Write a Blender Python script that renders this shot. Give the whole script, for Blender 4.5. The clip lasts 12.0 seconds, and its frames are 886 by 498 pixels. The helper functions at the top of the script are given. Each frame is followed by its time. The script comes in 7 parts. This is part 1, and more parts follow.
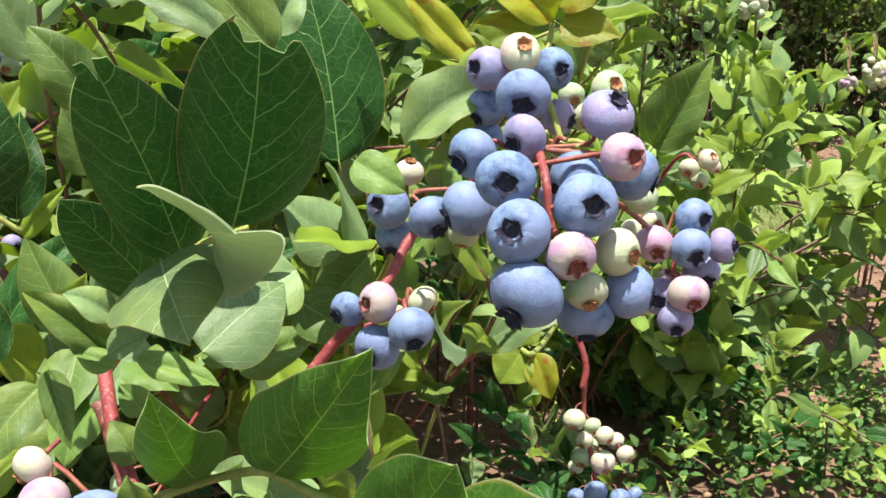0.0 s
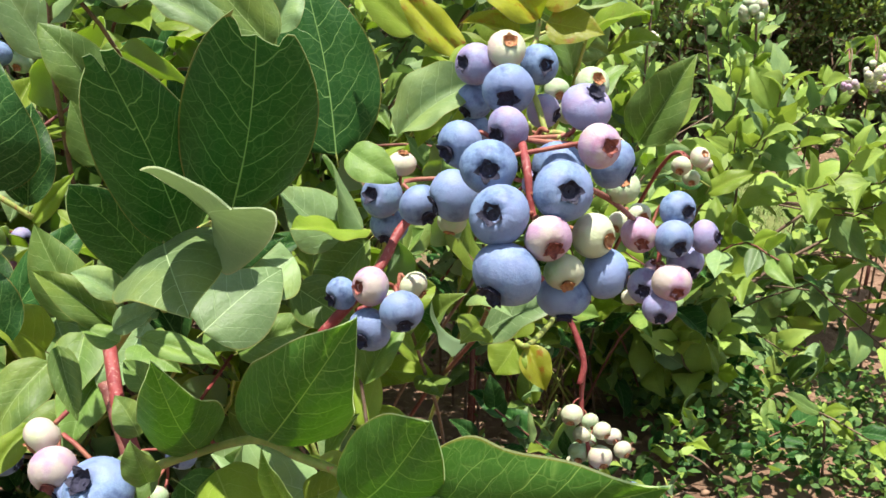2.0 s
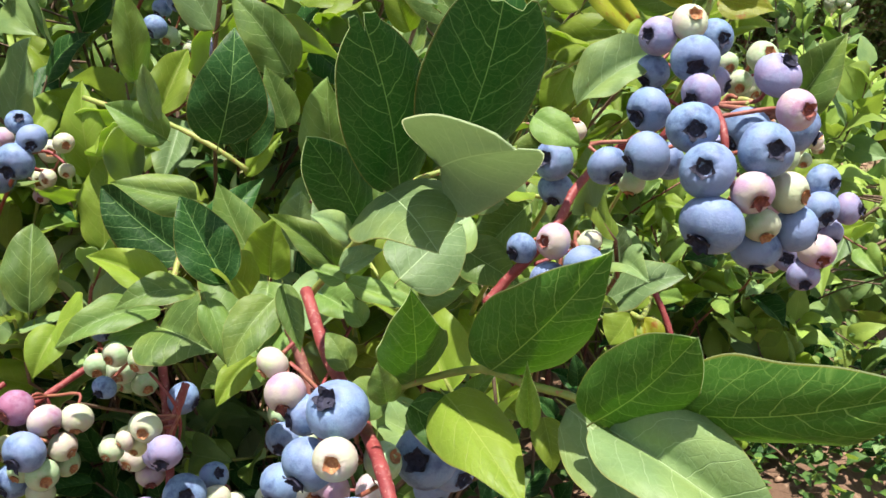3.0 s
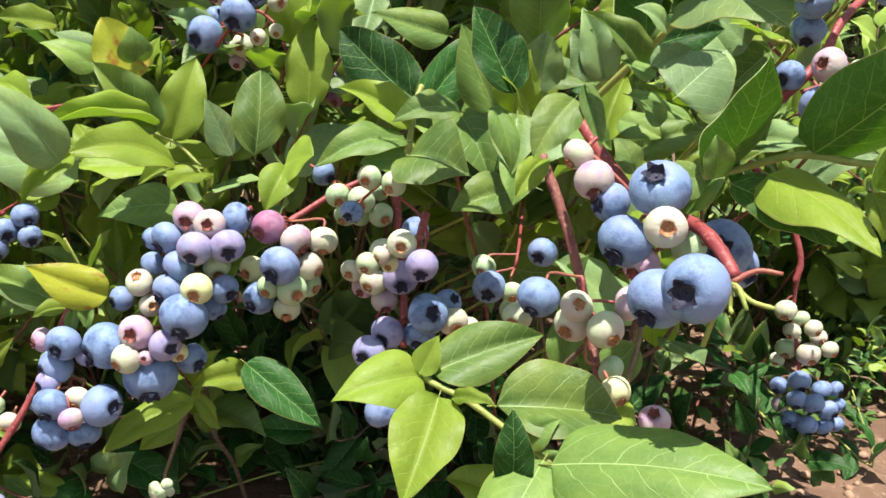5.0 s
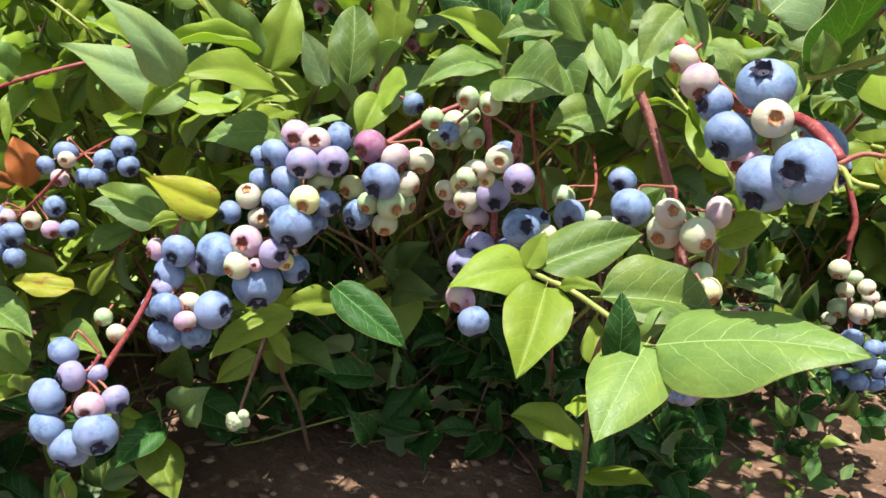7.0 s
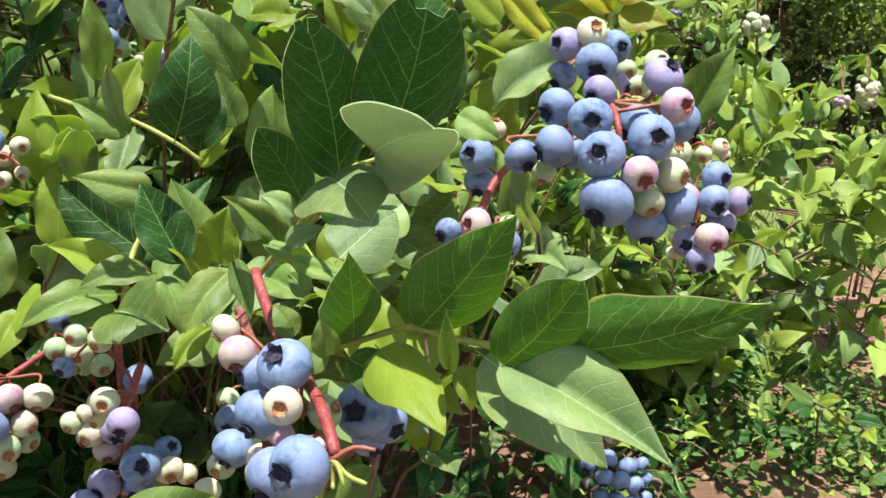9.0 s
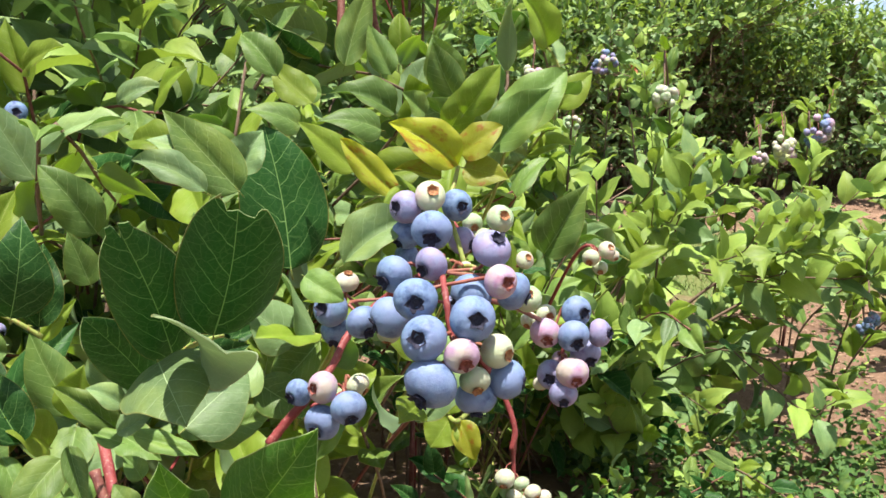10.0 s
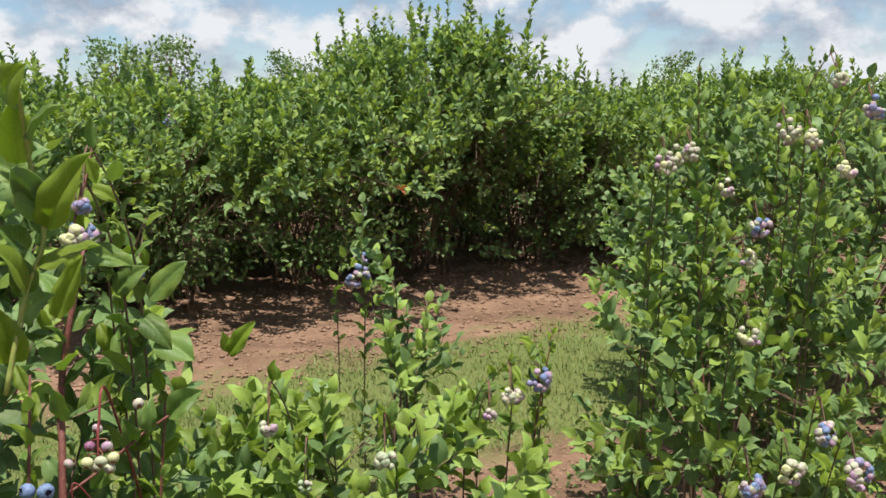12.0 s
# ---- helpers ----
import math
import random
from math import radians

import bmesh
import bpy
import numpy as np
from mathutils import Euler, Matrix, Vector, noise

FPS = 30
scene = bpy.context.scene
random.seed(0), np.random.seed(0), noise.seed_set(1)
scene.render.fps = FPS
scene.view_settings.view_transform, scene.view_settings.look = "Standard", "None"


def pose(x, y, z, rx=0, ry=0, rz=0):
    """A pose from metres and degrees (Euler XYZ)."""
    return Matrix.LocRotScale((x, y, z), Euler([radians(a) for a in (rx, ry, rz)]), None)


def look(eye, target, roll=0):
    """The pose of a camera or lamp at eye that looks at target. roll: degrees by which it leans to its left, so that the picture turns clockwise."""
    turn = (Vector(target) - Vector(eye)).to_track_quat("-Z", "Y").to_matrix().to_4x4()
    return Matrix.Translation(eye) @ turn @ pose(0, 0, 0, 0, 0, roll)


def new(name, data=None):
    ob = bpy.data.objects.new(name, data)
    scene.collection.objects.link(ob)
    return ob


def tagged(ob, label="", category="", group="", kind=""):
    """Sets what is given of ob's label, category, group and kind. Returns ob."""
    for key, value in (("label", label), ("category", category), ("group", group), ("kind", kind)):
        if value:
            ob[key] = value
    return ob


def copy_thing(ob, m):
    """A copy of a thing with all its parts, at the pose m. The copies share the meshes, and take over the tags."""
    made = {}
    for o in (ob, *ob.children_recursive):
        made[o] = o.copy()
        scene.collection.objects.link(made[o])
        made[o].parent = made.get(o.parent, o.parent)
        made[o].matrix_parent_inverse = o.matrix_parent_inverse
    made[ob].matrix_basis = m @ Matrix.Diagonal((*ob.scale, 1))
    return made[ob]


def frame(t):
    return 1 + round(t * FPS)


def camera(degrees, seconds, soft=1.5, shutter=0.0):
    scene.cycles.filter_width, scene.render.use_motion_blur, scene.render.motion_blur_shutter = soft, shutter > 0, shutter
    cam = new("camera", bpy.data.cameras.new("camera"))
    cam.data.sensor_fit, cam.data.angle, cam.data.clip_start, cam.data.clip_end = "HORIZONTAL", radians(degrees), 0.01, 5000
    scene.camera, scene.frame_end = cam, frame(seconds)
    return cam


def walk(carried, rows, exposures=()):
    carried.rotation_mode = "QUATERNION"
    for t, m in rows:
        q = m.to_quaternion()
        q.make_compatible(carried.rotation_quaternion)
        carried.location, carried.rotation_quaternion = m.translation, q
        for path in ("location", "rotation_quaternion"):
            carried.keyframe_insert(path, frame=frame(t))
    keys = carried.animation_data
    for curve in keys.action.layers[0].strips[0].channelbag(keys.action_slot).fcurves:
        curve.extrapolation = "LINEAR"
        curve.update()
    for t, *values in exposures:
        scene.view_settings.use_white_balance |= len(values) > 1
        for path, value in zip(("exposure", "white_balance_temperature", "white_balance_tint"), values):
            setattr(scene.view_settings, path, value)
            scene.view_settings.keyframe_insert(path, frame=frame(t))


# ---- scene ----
cam = camera(51.5, 12.0, soft=1.6)
walk(cam, [
    (0.0, look((0.0336, 0.0295, 0.5861), (0.0082, 1.0066, 0.3746), 0.46)),
    (0.5, look((0.0400, 0.0257, 0.5897), (0.0150, 1.0039, 0.3837), 0.20)),
    (1.0, look((0.0427, 0.0248, 0.5914), (0.0178, 1.0036, 0.3877), 0.24)),
    (1.5, look((0.0465, 0.0226, 0.5878), (0.0201, 1.0011, 0.3833), 0.29)),
    (2.0, look((0.0399, 0.0138, 0.5838), (0.0076, 0.9913, 0.3755), 0.62)),
    (2.5, look((0.0188, -0.0015, 0.5818), (-0.0361, 0.9740, 0.3690), 0.89)),
    (3.0, look((-0.0090, -0.0169, 0.5758), (-0.0882, 0.9557, 0.3571), 1.48)),
    (3.5, look((-0.0397, -0.0272, 0.5655), (-0.1282, 0.9424, 0.3374), 2.13)),
    (5.5, look((-0.1049, -0.0692, 0.5129), (-0.2522, 0.8835, 0.2470), 3.58)),
    (6.0, look((-0.1204, -0.0831, 0.5095), (-0.2929, 0.8651, 0.2428), 3.52)),
    (6.5, look((-0.1287, -0.0973, 0.4850), (-0.3020, 0.8455, 0.2003), 3.79)),
    (8.5, look((-0.0195, -0.0711, 0.5485), (-0.0579, 0.9065, 0.3418), 2.31)),
    (9.0, look((-0.0018, -0.0622, 0.5684), (-0.0197, 0.9191, 0.3764), 1.92)),
    (9.5, look((0.0236, -0.0594, 0.6006), (0.0251, 0.9258, 0.4292), 1.05)),
    (10.0, look((0.0434, -0.0579, 0.6205), (0.0747, 0.9308, 0.4739), 0.48)),
    (10.5, look((0.0830, -0.0568, 0.6610), (0.1749, 0.9329, 0.5506), -0.08)),
    (11.0, look((0.1084, -0.0703, 0.7229), (0.2622, 0.9142, 0.6385), -0.25)),
    (11.5, look((0.1267, -0.0946, 0.8903), (0.3291, 0.8800, 0.7941), 0.08)),
    (12.0, look((0.1517, -0.1352, 1.2149), (0.3974, 0.8245, 1.0783), -0.99)),
], exposures=[(0.0, 1.06), (3.5, 1.05), (5.5, 1.12), (6.5, 1.14), (8.5, 1.08), (9.5, 1.05), (10.5, 1.01), (11.0, 0.77), (11.5, 0.46), (12.0, 0.34)])

# ---- light ----
SUN_DIR = Vector((-0.03, -0.22, 0.96)).normalized()
world = bpy.data.worlds.new("sky")
scene.world = world
world.use_nodes = True


def sky_nodes():
    nt = world.node_tree
    nt.nodes.clear()
    out = nt.nodes.new("ShaderNodeOutputWorld")
    bg = nt.nodes.new("ShaderNodeBackground")
    sky = nt.nodes.new("ShaderNodeTexSky")
    sky.sky_type = "NISHITA"
    sky.sun_disc = False
    sky.sun_elevation = math.asin(SUN_DIR.z)
    sky.sun_rotation = math.atan2(SUN_DIR.x, SUN_DIR.y)
    sky.air_density, sky.dust_density, sky.ozone_density = 1.0, 0.1, 3.0
    co = nt.nodes.new("ShaderNodeTexCoord")
    stretch = nt.nodes.new("ShaderNodeMapping")
    stretch.inputs["Scale"].default_value = (1.0, 1.0, 1.5)
    stretch.inputs["Location"].default_value = (0.35, 0.1, 0.0)
    def puffs(lift):
        shift = nt.nodes.new("ShaderNodeVectorMath")
        shift.inputs[1].default_value = (0.0, 0.0, lift)
        nt.links.new(stretch.outputs["Vector"], shift.inputs[0])
        node = nt.nodes.new("ShaderNodeTexNoise")
        node.inputs["Scale"].default_value = 9.0
        node.inputs["Detail"].default_value = 10.0
        node.inputs["Roughness"].default_value = 0.58
        nt.links.new(shift.outputs[0], node.inputs["Vector"])
        return node.outputs["Fac"]

    # a cloud is lit where it thins out upwards, and grey below its thick parts
    puff, above = puffs(0.0), puffs(0.07)
    slope = nt.nodes.new("ShaderNodeMath")
    slope.operation = "SUBTRACT"
    nt.links.new(above, slope.inputs[0])
    nt.links.new(puff, slope.inputs[1])
    cover = nt.nodes.new("ShaderNodeValToRGB")
    cover.color_ramp.elements[0].position, cover.color_ramp.elements[0].color = 0.42, (0, 0, 0, 1)
    cover.color_ramp.elements[1].position, cover.color_ramp.elements[1].color = 0.54, (1, 1, 1, 1)
    span = nt.nodes.new("ShaderNodeMapRange")
    span.inputs["From Min"].default_value, span.inputs["From Max"].default_value = -0.10, 0.12
    nt.links.new(slope.outputs[0], span.inputs["Value"])
    tone = nt.nodes.new("ShaderNodeValToRGB")
    tone.color_ramp.elements[0].position, tone.color_ramp.elements[0].color = 0.10, (7.2, 7.4, 7.7, 1)
    tone.color_ramp.elements[1].position, tone.color_ramp.elements[1].color = 0.85, (3.4, 3.9, 4.8, 1)
    mix = nt.nodes.new("ShaderNodeMix")
    mix.data_type = "RGBA"
    nt.links.new(co.outputs["Generated"], stretch.inputs["Vector"])
    nt.links.new(puff, cover.inputs["Fac"])
    nt.links.new(span.outputs["Result"], tone.inputs["Fac"])
    nt.links.new(cover.outputs["Color"], mix.inputs[0])
    nt.links.new(sky.outputs["Color"], mix.inputs[6])
    nt.links.new(tone.outputs["Color"], mix.inputs[7])
    nt.links.new(mix.outputs[2], bg.inputs["Color"])
    bg.inputs["Strength"].default_value = 0.092
    nt.links.new(bg.outputs["Background"], out.inputs["Surface"])


sky_nodes()
sun_data = bpy.data.lights.new("sun", "SUN")
sun_data.energy, sun_data.angle, sun_data.color = 5.8, radians(0.55), (1.0, 0.932, 0.86)
sun = new("sun", sun_data)
sun.matrix_world = look(SUN_DIR * 30, (0, 0, 0))


# ---- materials ----
# rows of bushes: their turn from the x axis, spacing, and the grass alley between them
ROW_TURN, ROW_GAP, ALLEY, ALLEY_HALF = 18.0, 5.0, 3.25, 0.72
class Graph:
    """Short hand for building a node material."""

    def __init__(self, name):
        self.mat = bpy.data.materials.new(name)
        self.mat.use_nodes = True
        self.nt = self.mat.node_tree
        self.bsdf = self.nt.nodes["Principled BSDF"]
        self.out = self.nt.nodes["Material Output"]

    def node(self, kind, **sets):
        n = self.nt.nodes.new(kind)
        if "operation" in sets:
            n.operation = sets["operation"]
        if "feature" in sets:
            n.feature = sets["feature"]
        if "data_type" in sets:
            n.data_type = sets["data_type"]
        if "blend_type" in sets:
            n.blend_type = sets["blend_type"]
        if "rotation_type" in sets:
            n.rotation_type = sets["rotation_type"]
        if "attribute_name" in sets:
            n.attribute_name = sets["attribute_name"]
        return n

    def link(self, a, b):
        self.nt.links.new(a, b)

    def put(self, socket, value):
        if isinstance(value, bpy.types.NodeSocket):
            self.link(value, socket)
        else:
            socket.default_value = value

    def math(self, op, a, b=0.0, c=0.0):
        n = self.node("ShaderNodeMath", operation=op)
        for s, v in zip(n.inputs, (a, b, c)):
            self.put(s, v)
        return n.outputs[0]

    def ramp(self, fac, lo, hi, a=(0, 0, 0, 1), b=(1, 1, 1, 1)):
        n = self.node("ShaderNodeValToRGB")
        e = n.color_ramp.elements
        e[0].position, e[0].color, e[1].position, e[1].color = lo, a, hi, b
        self.link(fac, n.inputs[0])
        return n.outputs[0]

    def mix(self, fac, a, b, blend="MIX"):
        n = self.node("ShaderNodeMix", data_type="RGBA", blend_type=blend)
        for s, v in ((n.inputs[0], fac), (n.inputs[6], a), (n.inputs[7], b)):
            self.put(s, v)
        return n.outputs[2]

    def noise(self, vec, scale, detail=4.0, rough=0.55, w=None):
        n = self.node("ShaderNodeTexNoise")
        if vec is not None:
            self.link(vec, n.inputs["Vector"])
        n.inputs["Scale"].default_value, n.inputs["Detail"].default_value, n.inputs["Roughness"].default_value = scale, detail, rough
        return n.outputs["Fac"]

    def shifted(self, vec, amount):
        """A coordinate moved by a random amount, so that pieces on one mesh differ."""
        n = self.node("ShaderNodeVectorMath", operation="ADD")
        k = self.node("ShaderNodeCombineXYZ")
        m = self.math("MULTIPLY", amount, 37.0)
        self.link(m, k.inputs[0])
        self.link(m, k.inputs[2])
        self.link(vec, n.inputs[0])
        self.link(k.outputs[0], n.inputs[1])
        return n.outputs[0]

    def bump(self, height, strength=0.3, distance=0.001):
        n = self.node("ShaderNodeBump")
        n.inputs["Strength"].default_value, n.inputs["Distance"].default_value = strength, distance
        self.link(height, n.inputs["Height"])
        self.link(n.outputs[0], self.bsdf.inputs["Normal"])

    def surface(self, color, rough, spec=0.5):
        self.put(self.bsdf.inputs["Base Color"], color)
        self.put(self.bsdf.inputs["Roughness"], rough)
        self.bsdf.inputs["Specular IOR Level"].default_value = spec
        return self.mat


def rgb(r, g, b):
    return (r, g, b, 1.0)


def leaf_material(name, dark, fair, vein, thru, blotch, amount, gloss, see=0.5, joined=False, fine=True, turn=0.0, mesh=0.2, shine=0.42):
    g = Graph(name)
    uv = g.node("ShaderNodeUVMap")
    uv.uv_map = "UVMap"
    sep = g.node("ShaderNodeSeparateXYZ")
    g.link(uv.outputs[0], sep.inputs[0])
    rand = g.node("ShaderNodeNewGeometry").outputs["Random Per Island"] if joined else g.node("ShaderNodeObjectInfo").outputs["Random"]
    place = g.shifted(uv.outputs[0], rand)
    along = sep.outputs[0]
    side = g.math("ABSOLUTE", g.math("MULTIPLY", g.math("SUBTRACT", sep.outputs[1], 0.5), 2.0))
    wob = g.math("MULTIPLY", g.math("SUBTRACT", g.noise(place, 5.0, 2.0), 0.5), 0.10)
    # midrib, thinner towards the tip
    rib = g.math("SUBTRACT", side, g.math("MULTIPLY", g.math("SUBTRACT", 1.15, along), 0.009))
    mid = g.ramp(g.math("ADD", rib, g.math("MULTIPLY", wob, 0.10)), 0.0, 0.008, rgb(1, 1, 1), rgb(0, 0, 0))
    tone = g.mix(g.noise(place, 3.0, 5.0), dark, fair)
    tone = g.mix(g.math("MULTIPLY", rand, 0.4), tone, fair)
    # each leaf has a depth of green of its own
    depth = g.node("ShaderNodeTexWhiteNoise")
    depth.noise_dimensions = "1D"
    g.link(g.math("MULTIPLY", rand, 91.7), depth.inputs["W"])
    own = g.math("ADD", g.math("MULTIPLY", depth.outputs["Value"], 0.55), 0.62)
    grain = g.math("ADD", g.math("MULTIPLY", g.noise(place, 22.0, 6.0, 0.7), 0.5), 0.75)
    tone = g.mix(1.0, tone, g.math("MULTIPLY", own, grain), "MULTIPLY")
    if fine:
        # side veins that run forward and curve along the margin
        run = g.math("SUBTRACT", along, g.math("MULTIPLY", g.math("POWER", side, 1.25), 0.36))
        flip = g.math("MULTIPLY", g.math("GREATER_THAN", sep.outputs[1], 0.5), 0.07)
        wave = g.math("PINGPONG", g.math("MULTIPLY", g.math("ADD", g.math("ADD", run, flip), wob), 6.2), 0.5)
        rib2 = g.ramp(wave, 0.004, 0.030, rgb(0.8, 0.8, 0.8), rgb(0, 0, 0))
        rib2 = g.math("MULTIPLY", rib2, g.ramp(g.math("ADD", side, g.math("MULTIPLY", wob, 2.0)), 0.45, 0.95, rgb(1, 1, 1), rgb(0.15, 0.15, 0.15)))
        # net of small veins: wide meshes, and finer ones inside them
        bent = g.node("ShaderNodeVectorMath", operation="MULTIPLY_ADD")
        wavy = g.node("ShaderNodeTexNoise")
        wavy.inputs["Scale"].default_value = 7.0
        g.link(place, wavy.inputs["Vector"])
        g.link(wavy.outputs["Color"], bent.inputs[0])
        bent.inputs[1].default_value = (0.05, 0.07, 0.0)
        g.link(place, bent.inputs[2])
        nets = []
        for size, width, strength in (((15.0, 8.0, 1.0), 0.040, 1.6), ((34.0, 18.0, 1.0), 0.08, 0.6)):
            cell = g.node("ShaderNodeTexVoronoi", feature="DISTANCE_TO_EDGE")
            sc = g.node("ShaderNodeMapping")
            sc.inputs["Scale"].default_value = size
            g.link(bent.outputs[0], sc.inputs["Vector"])
            g.link(sc.outputs[0], cell.inputs["Vector"])
            cell.inputs["Scale"].default_value = 1.0
            k = min(1.0, mesh * strength)
            nets.append(g.ramp(cell.outputs["Distance"], 0.0, width, rgb(k, k, k), rgb(0, 0, 0)))
        veins = g.math("MAXIMUM", g.math("MAXIMUM", mid, rib2), g.math("MAXIMUM", nets[0], nets[1]))
        rim = g.node("ShaderNodeAttribute", attribute_name="rim")
        edge = g.ramp(g.math("ADD", rim.outputs["Fac"], g.math("MULTIPLY", wob, 0.2)), 0.97, 1.0)
        tone = g.mix(veins, tone, vein)
        tone = g.mix(g.math("MULTIPLY", edge, 0.5), tone, rgb(0.30, 0.20, 0.05))
        height = g.math("SUBTRACT", g.math("ADD", g.math("MULTIPLY", g.noise(place, 30.0, 2.0), 0.4), g.math("MULTIPLY", g.noise(place, 7.0, 3.0), 1.6)), veins)
        g.bump(height, 0.45, 0.0005)
    else:
        tone = g.mix(g.math("MULTIPLY", mid, 0.6), tone, vein)
        g.bump(g.math("SUBTRACT", g.noise(place, 9.0, 2.0), mid), 0.5, 0.001)
    # patches that are turning yellow
    if turn > 0:
        pale = g.ramp(g.math("ADD", g.noise(place, 1.5, 4.0), g.math("MULTIPLY", rand, 0.12)), 0.52, 0.74)
        tone = g.mix(g.math("MULTIPLY", pale, turn), tone, rgb(0.27, 0.33, 0.045))
    spots = g.ramp(g.noise(place, 4.2, 6.0, 0.6), 0.66 - amount, 0.76 - amount)
    tone = g.mix(g.math("MULTIPLY", spots, 0.85), tone, blotch)
    g.surface(tone, g.math("ADD", g.math("MULTIPLY", g.noise(place, 12.0, 3.0), 0.18), gloss), shine)
    glow = g.node("ShaderNodeBsdfTranslucent")
    g.link(g.mix(0.85 if name == "leaf_underside" else 0.5, tone, thru), glow.inputs["Color"])
    both = g.node("ShaderNodeMixShader")
    both.inputs[0].default_value = see
    g.link(g.bsdf.outputs[0], both.inputs[1])
    g.link(glow.outputs[0], both.inputs[2])
    g.link(both.outputs[0], g.out.inputs["Surface"])
    return g.mat


BROWN = rgb(0.12, 0.045, 0.02)
LEAF_TOP = {
    # d and e: leaf greens darkened, with the shade put into the colour
    "d": leaf_material("leaf_dark_shaded", rgb(0.008, 0.040, 0.008), rgb(0.021, 0.076, 0.014), rgb(0.17, 0.31, 0.09), rgb(0.06, 0.32, 0.03), BROWN, -0.03, 0.38, 0.09, mesh=0.13, shine=0.15),
    "e": leaf_material("leaf_deep_green_shaded", rgb(0.021, 0.068, 0.010), rgb(0.052, 0.132, 0.021), rgb(0.26, 0.40, 0.09), rgb(0.26, 0.56, 0.02), BROWN, -0.03, 0.40, 0.26, mesh=0.15, shine=0.12),
    "g": leaf_material("leaf_green", rgb(0.046, 0.112, 0.022), rgb(0.166, 0.262, 0.058), rgb(0.29, 0.41, 0.14), rgb(0.31, 0.56, 0.04), BROWN, -0.02, 0.38, 0.28, turn=0.28, mesh=0.12, shine=0.28),
    "b": leaf_material("leaf_glaucous", rgb(0.090, 0.168, 0.066), rgb(0.206, 0.308, 0.125), rgb(0.32, 0.43, 0.22), rgb(0.26, 0.52, 0.07), BROWN, -0.03, 0.40, 0.27, turn=0.3, mesh=0.12, shine=0.30),
    # y: young leaves, and others with strong sun put into their colour
    "y": leaf_material("leaf_young_and_lit", rgb(0.13, 0.225, 0.024), rgb(0.27, 0.375, 0.045), rgb(0.38, 0.46, 0.10), rgb(0.52, 0.68, 0.03), BROWN, -0.02, 0.38, 0.48, turn=0.4, mesh=0.14, shine=0.3),
    "o": leaf_material("leaf_turning", rgb(0.22, 0.27, 0.02), rgb(0.41, 0.42, 0.03), rgb(0.44, 0.45, 0.06), rgb(0.72, 0.70, 0.03), rgb(0.30, 0.05, 0.015), 0.10, 0.36),
}
LEAF_TOP["r"] = leaf_material("leaf_red", rgb(0.30, 0.06, 0.02), rgb(0.55, 0.20, 0.05), rgb(0.5, 0.25, 0.1), rgb(0.8, 0.25, 0.05), rgb(0.25, 0.28, 0.04), 0.06, 0.4)
LEAF_UNDER = leaf_material("leaf_underside", rgb(0.16, 0.24, 0.13), rgb(0.23, 0.32, 0.18), rgb(0.28, 0.38, 0.19), rgb(0.66, 0.86, 0.36), BROWN, -0.05, 0.5, 0.55, mesh=0.1)
LEAF_TOP["u"] = leaf_material("leaf_curled_back", rgb(0.13, 0.23, 0.10), rgb(0.24, 0.34, 0.18), rgb(0.36, 0.45, 0.26), rgb(0.62, 0.74, 0.42), BROWN, -0.02, 0.4, 0.5, mesh=0.14)
FOLIAGE = leaf_material("foliage", rgb(0.046, 0.106, 0.032), rgb(0.184, 0.280, 0.100), rgb(0.21, 0.31, 0.14), rgb(0.24, 0.52, 0.08), BROWN, -0.03, 0.44, 0.15, True, False, 0.22, shine=0.24)
FOLIAGE_YOUNG = leaf_material("foliage_young", rgb(0.140, 0.235, 0.042), rgb(0.28, 0.395, 0.080), rgb(0.30, 0.4, 0.1), rgb(0.46, 0.66, 0.05), BROWN, -0.03, 0.44, 0.28, True, False, 0.35, shine=0.28)
WEED = leaf_material("weed", rgb(0.020, 0.062, 0.014), rgb(0.085, 0.170, 0.042), rgb(0.14, 0.24, 0.08), rgb(0.18, 0.42, 0.04), BROWN, -0.03, 0.5, 0.15, True, False, 0.2, shine=0.2)


def bark_material(name, a, b, spot, rough=0.55):
    g = Graph(name)
    co = g.node("ShaderNodeTexCoord").outputs["Object"]
    tone = g.mix(g.ramp(g.noise(co, 140.0, 5.0), 0.35, 0.65), a, b)
    tone = g.mix(g.ramp(g.noise(co, 620.0, 3.0), 0.58, 0.68), tone, spot)
    g.bump(g.noise(co, 420.0, 5.0), 0.5, 0.0008)
    return g.surface(tone, rough, 0.4)


STEM = {
    "red": bark_material("red_bark", rgb(0.16, 0.022, 0.024), rgb(0.235, 0.048, 0.044), rgb(0.27, 0.12, 0.10)),
    "dark": bark_material("dark_red_bark", rgb(0.11, 0.030, 0.026), rgb(0.18, 0.062, 0.045), rgb(0.30, 0.18, 0.12), 0.65),
    "green": bark_material("green_bark", rgb(0.16, 0.22, 0.04), rgb(0.26, 0.29, 0.07), rgb(0.28, 0.14, 0.06)),
    "brown": bark_material("brown_bark", rgb(0.10, 0.062, 0.04), rgb(0.17, 0.11, 0.07), rgb(0.2, 0.16, 0.12), 0.8),
}
PEDICEL = bark_material("pedicel_skin", rgb(0.19, 0.036, 0.034), rgb(0.25, 0.105, 0.055), rgb(0.27, 0.09, 0.06))


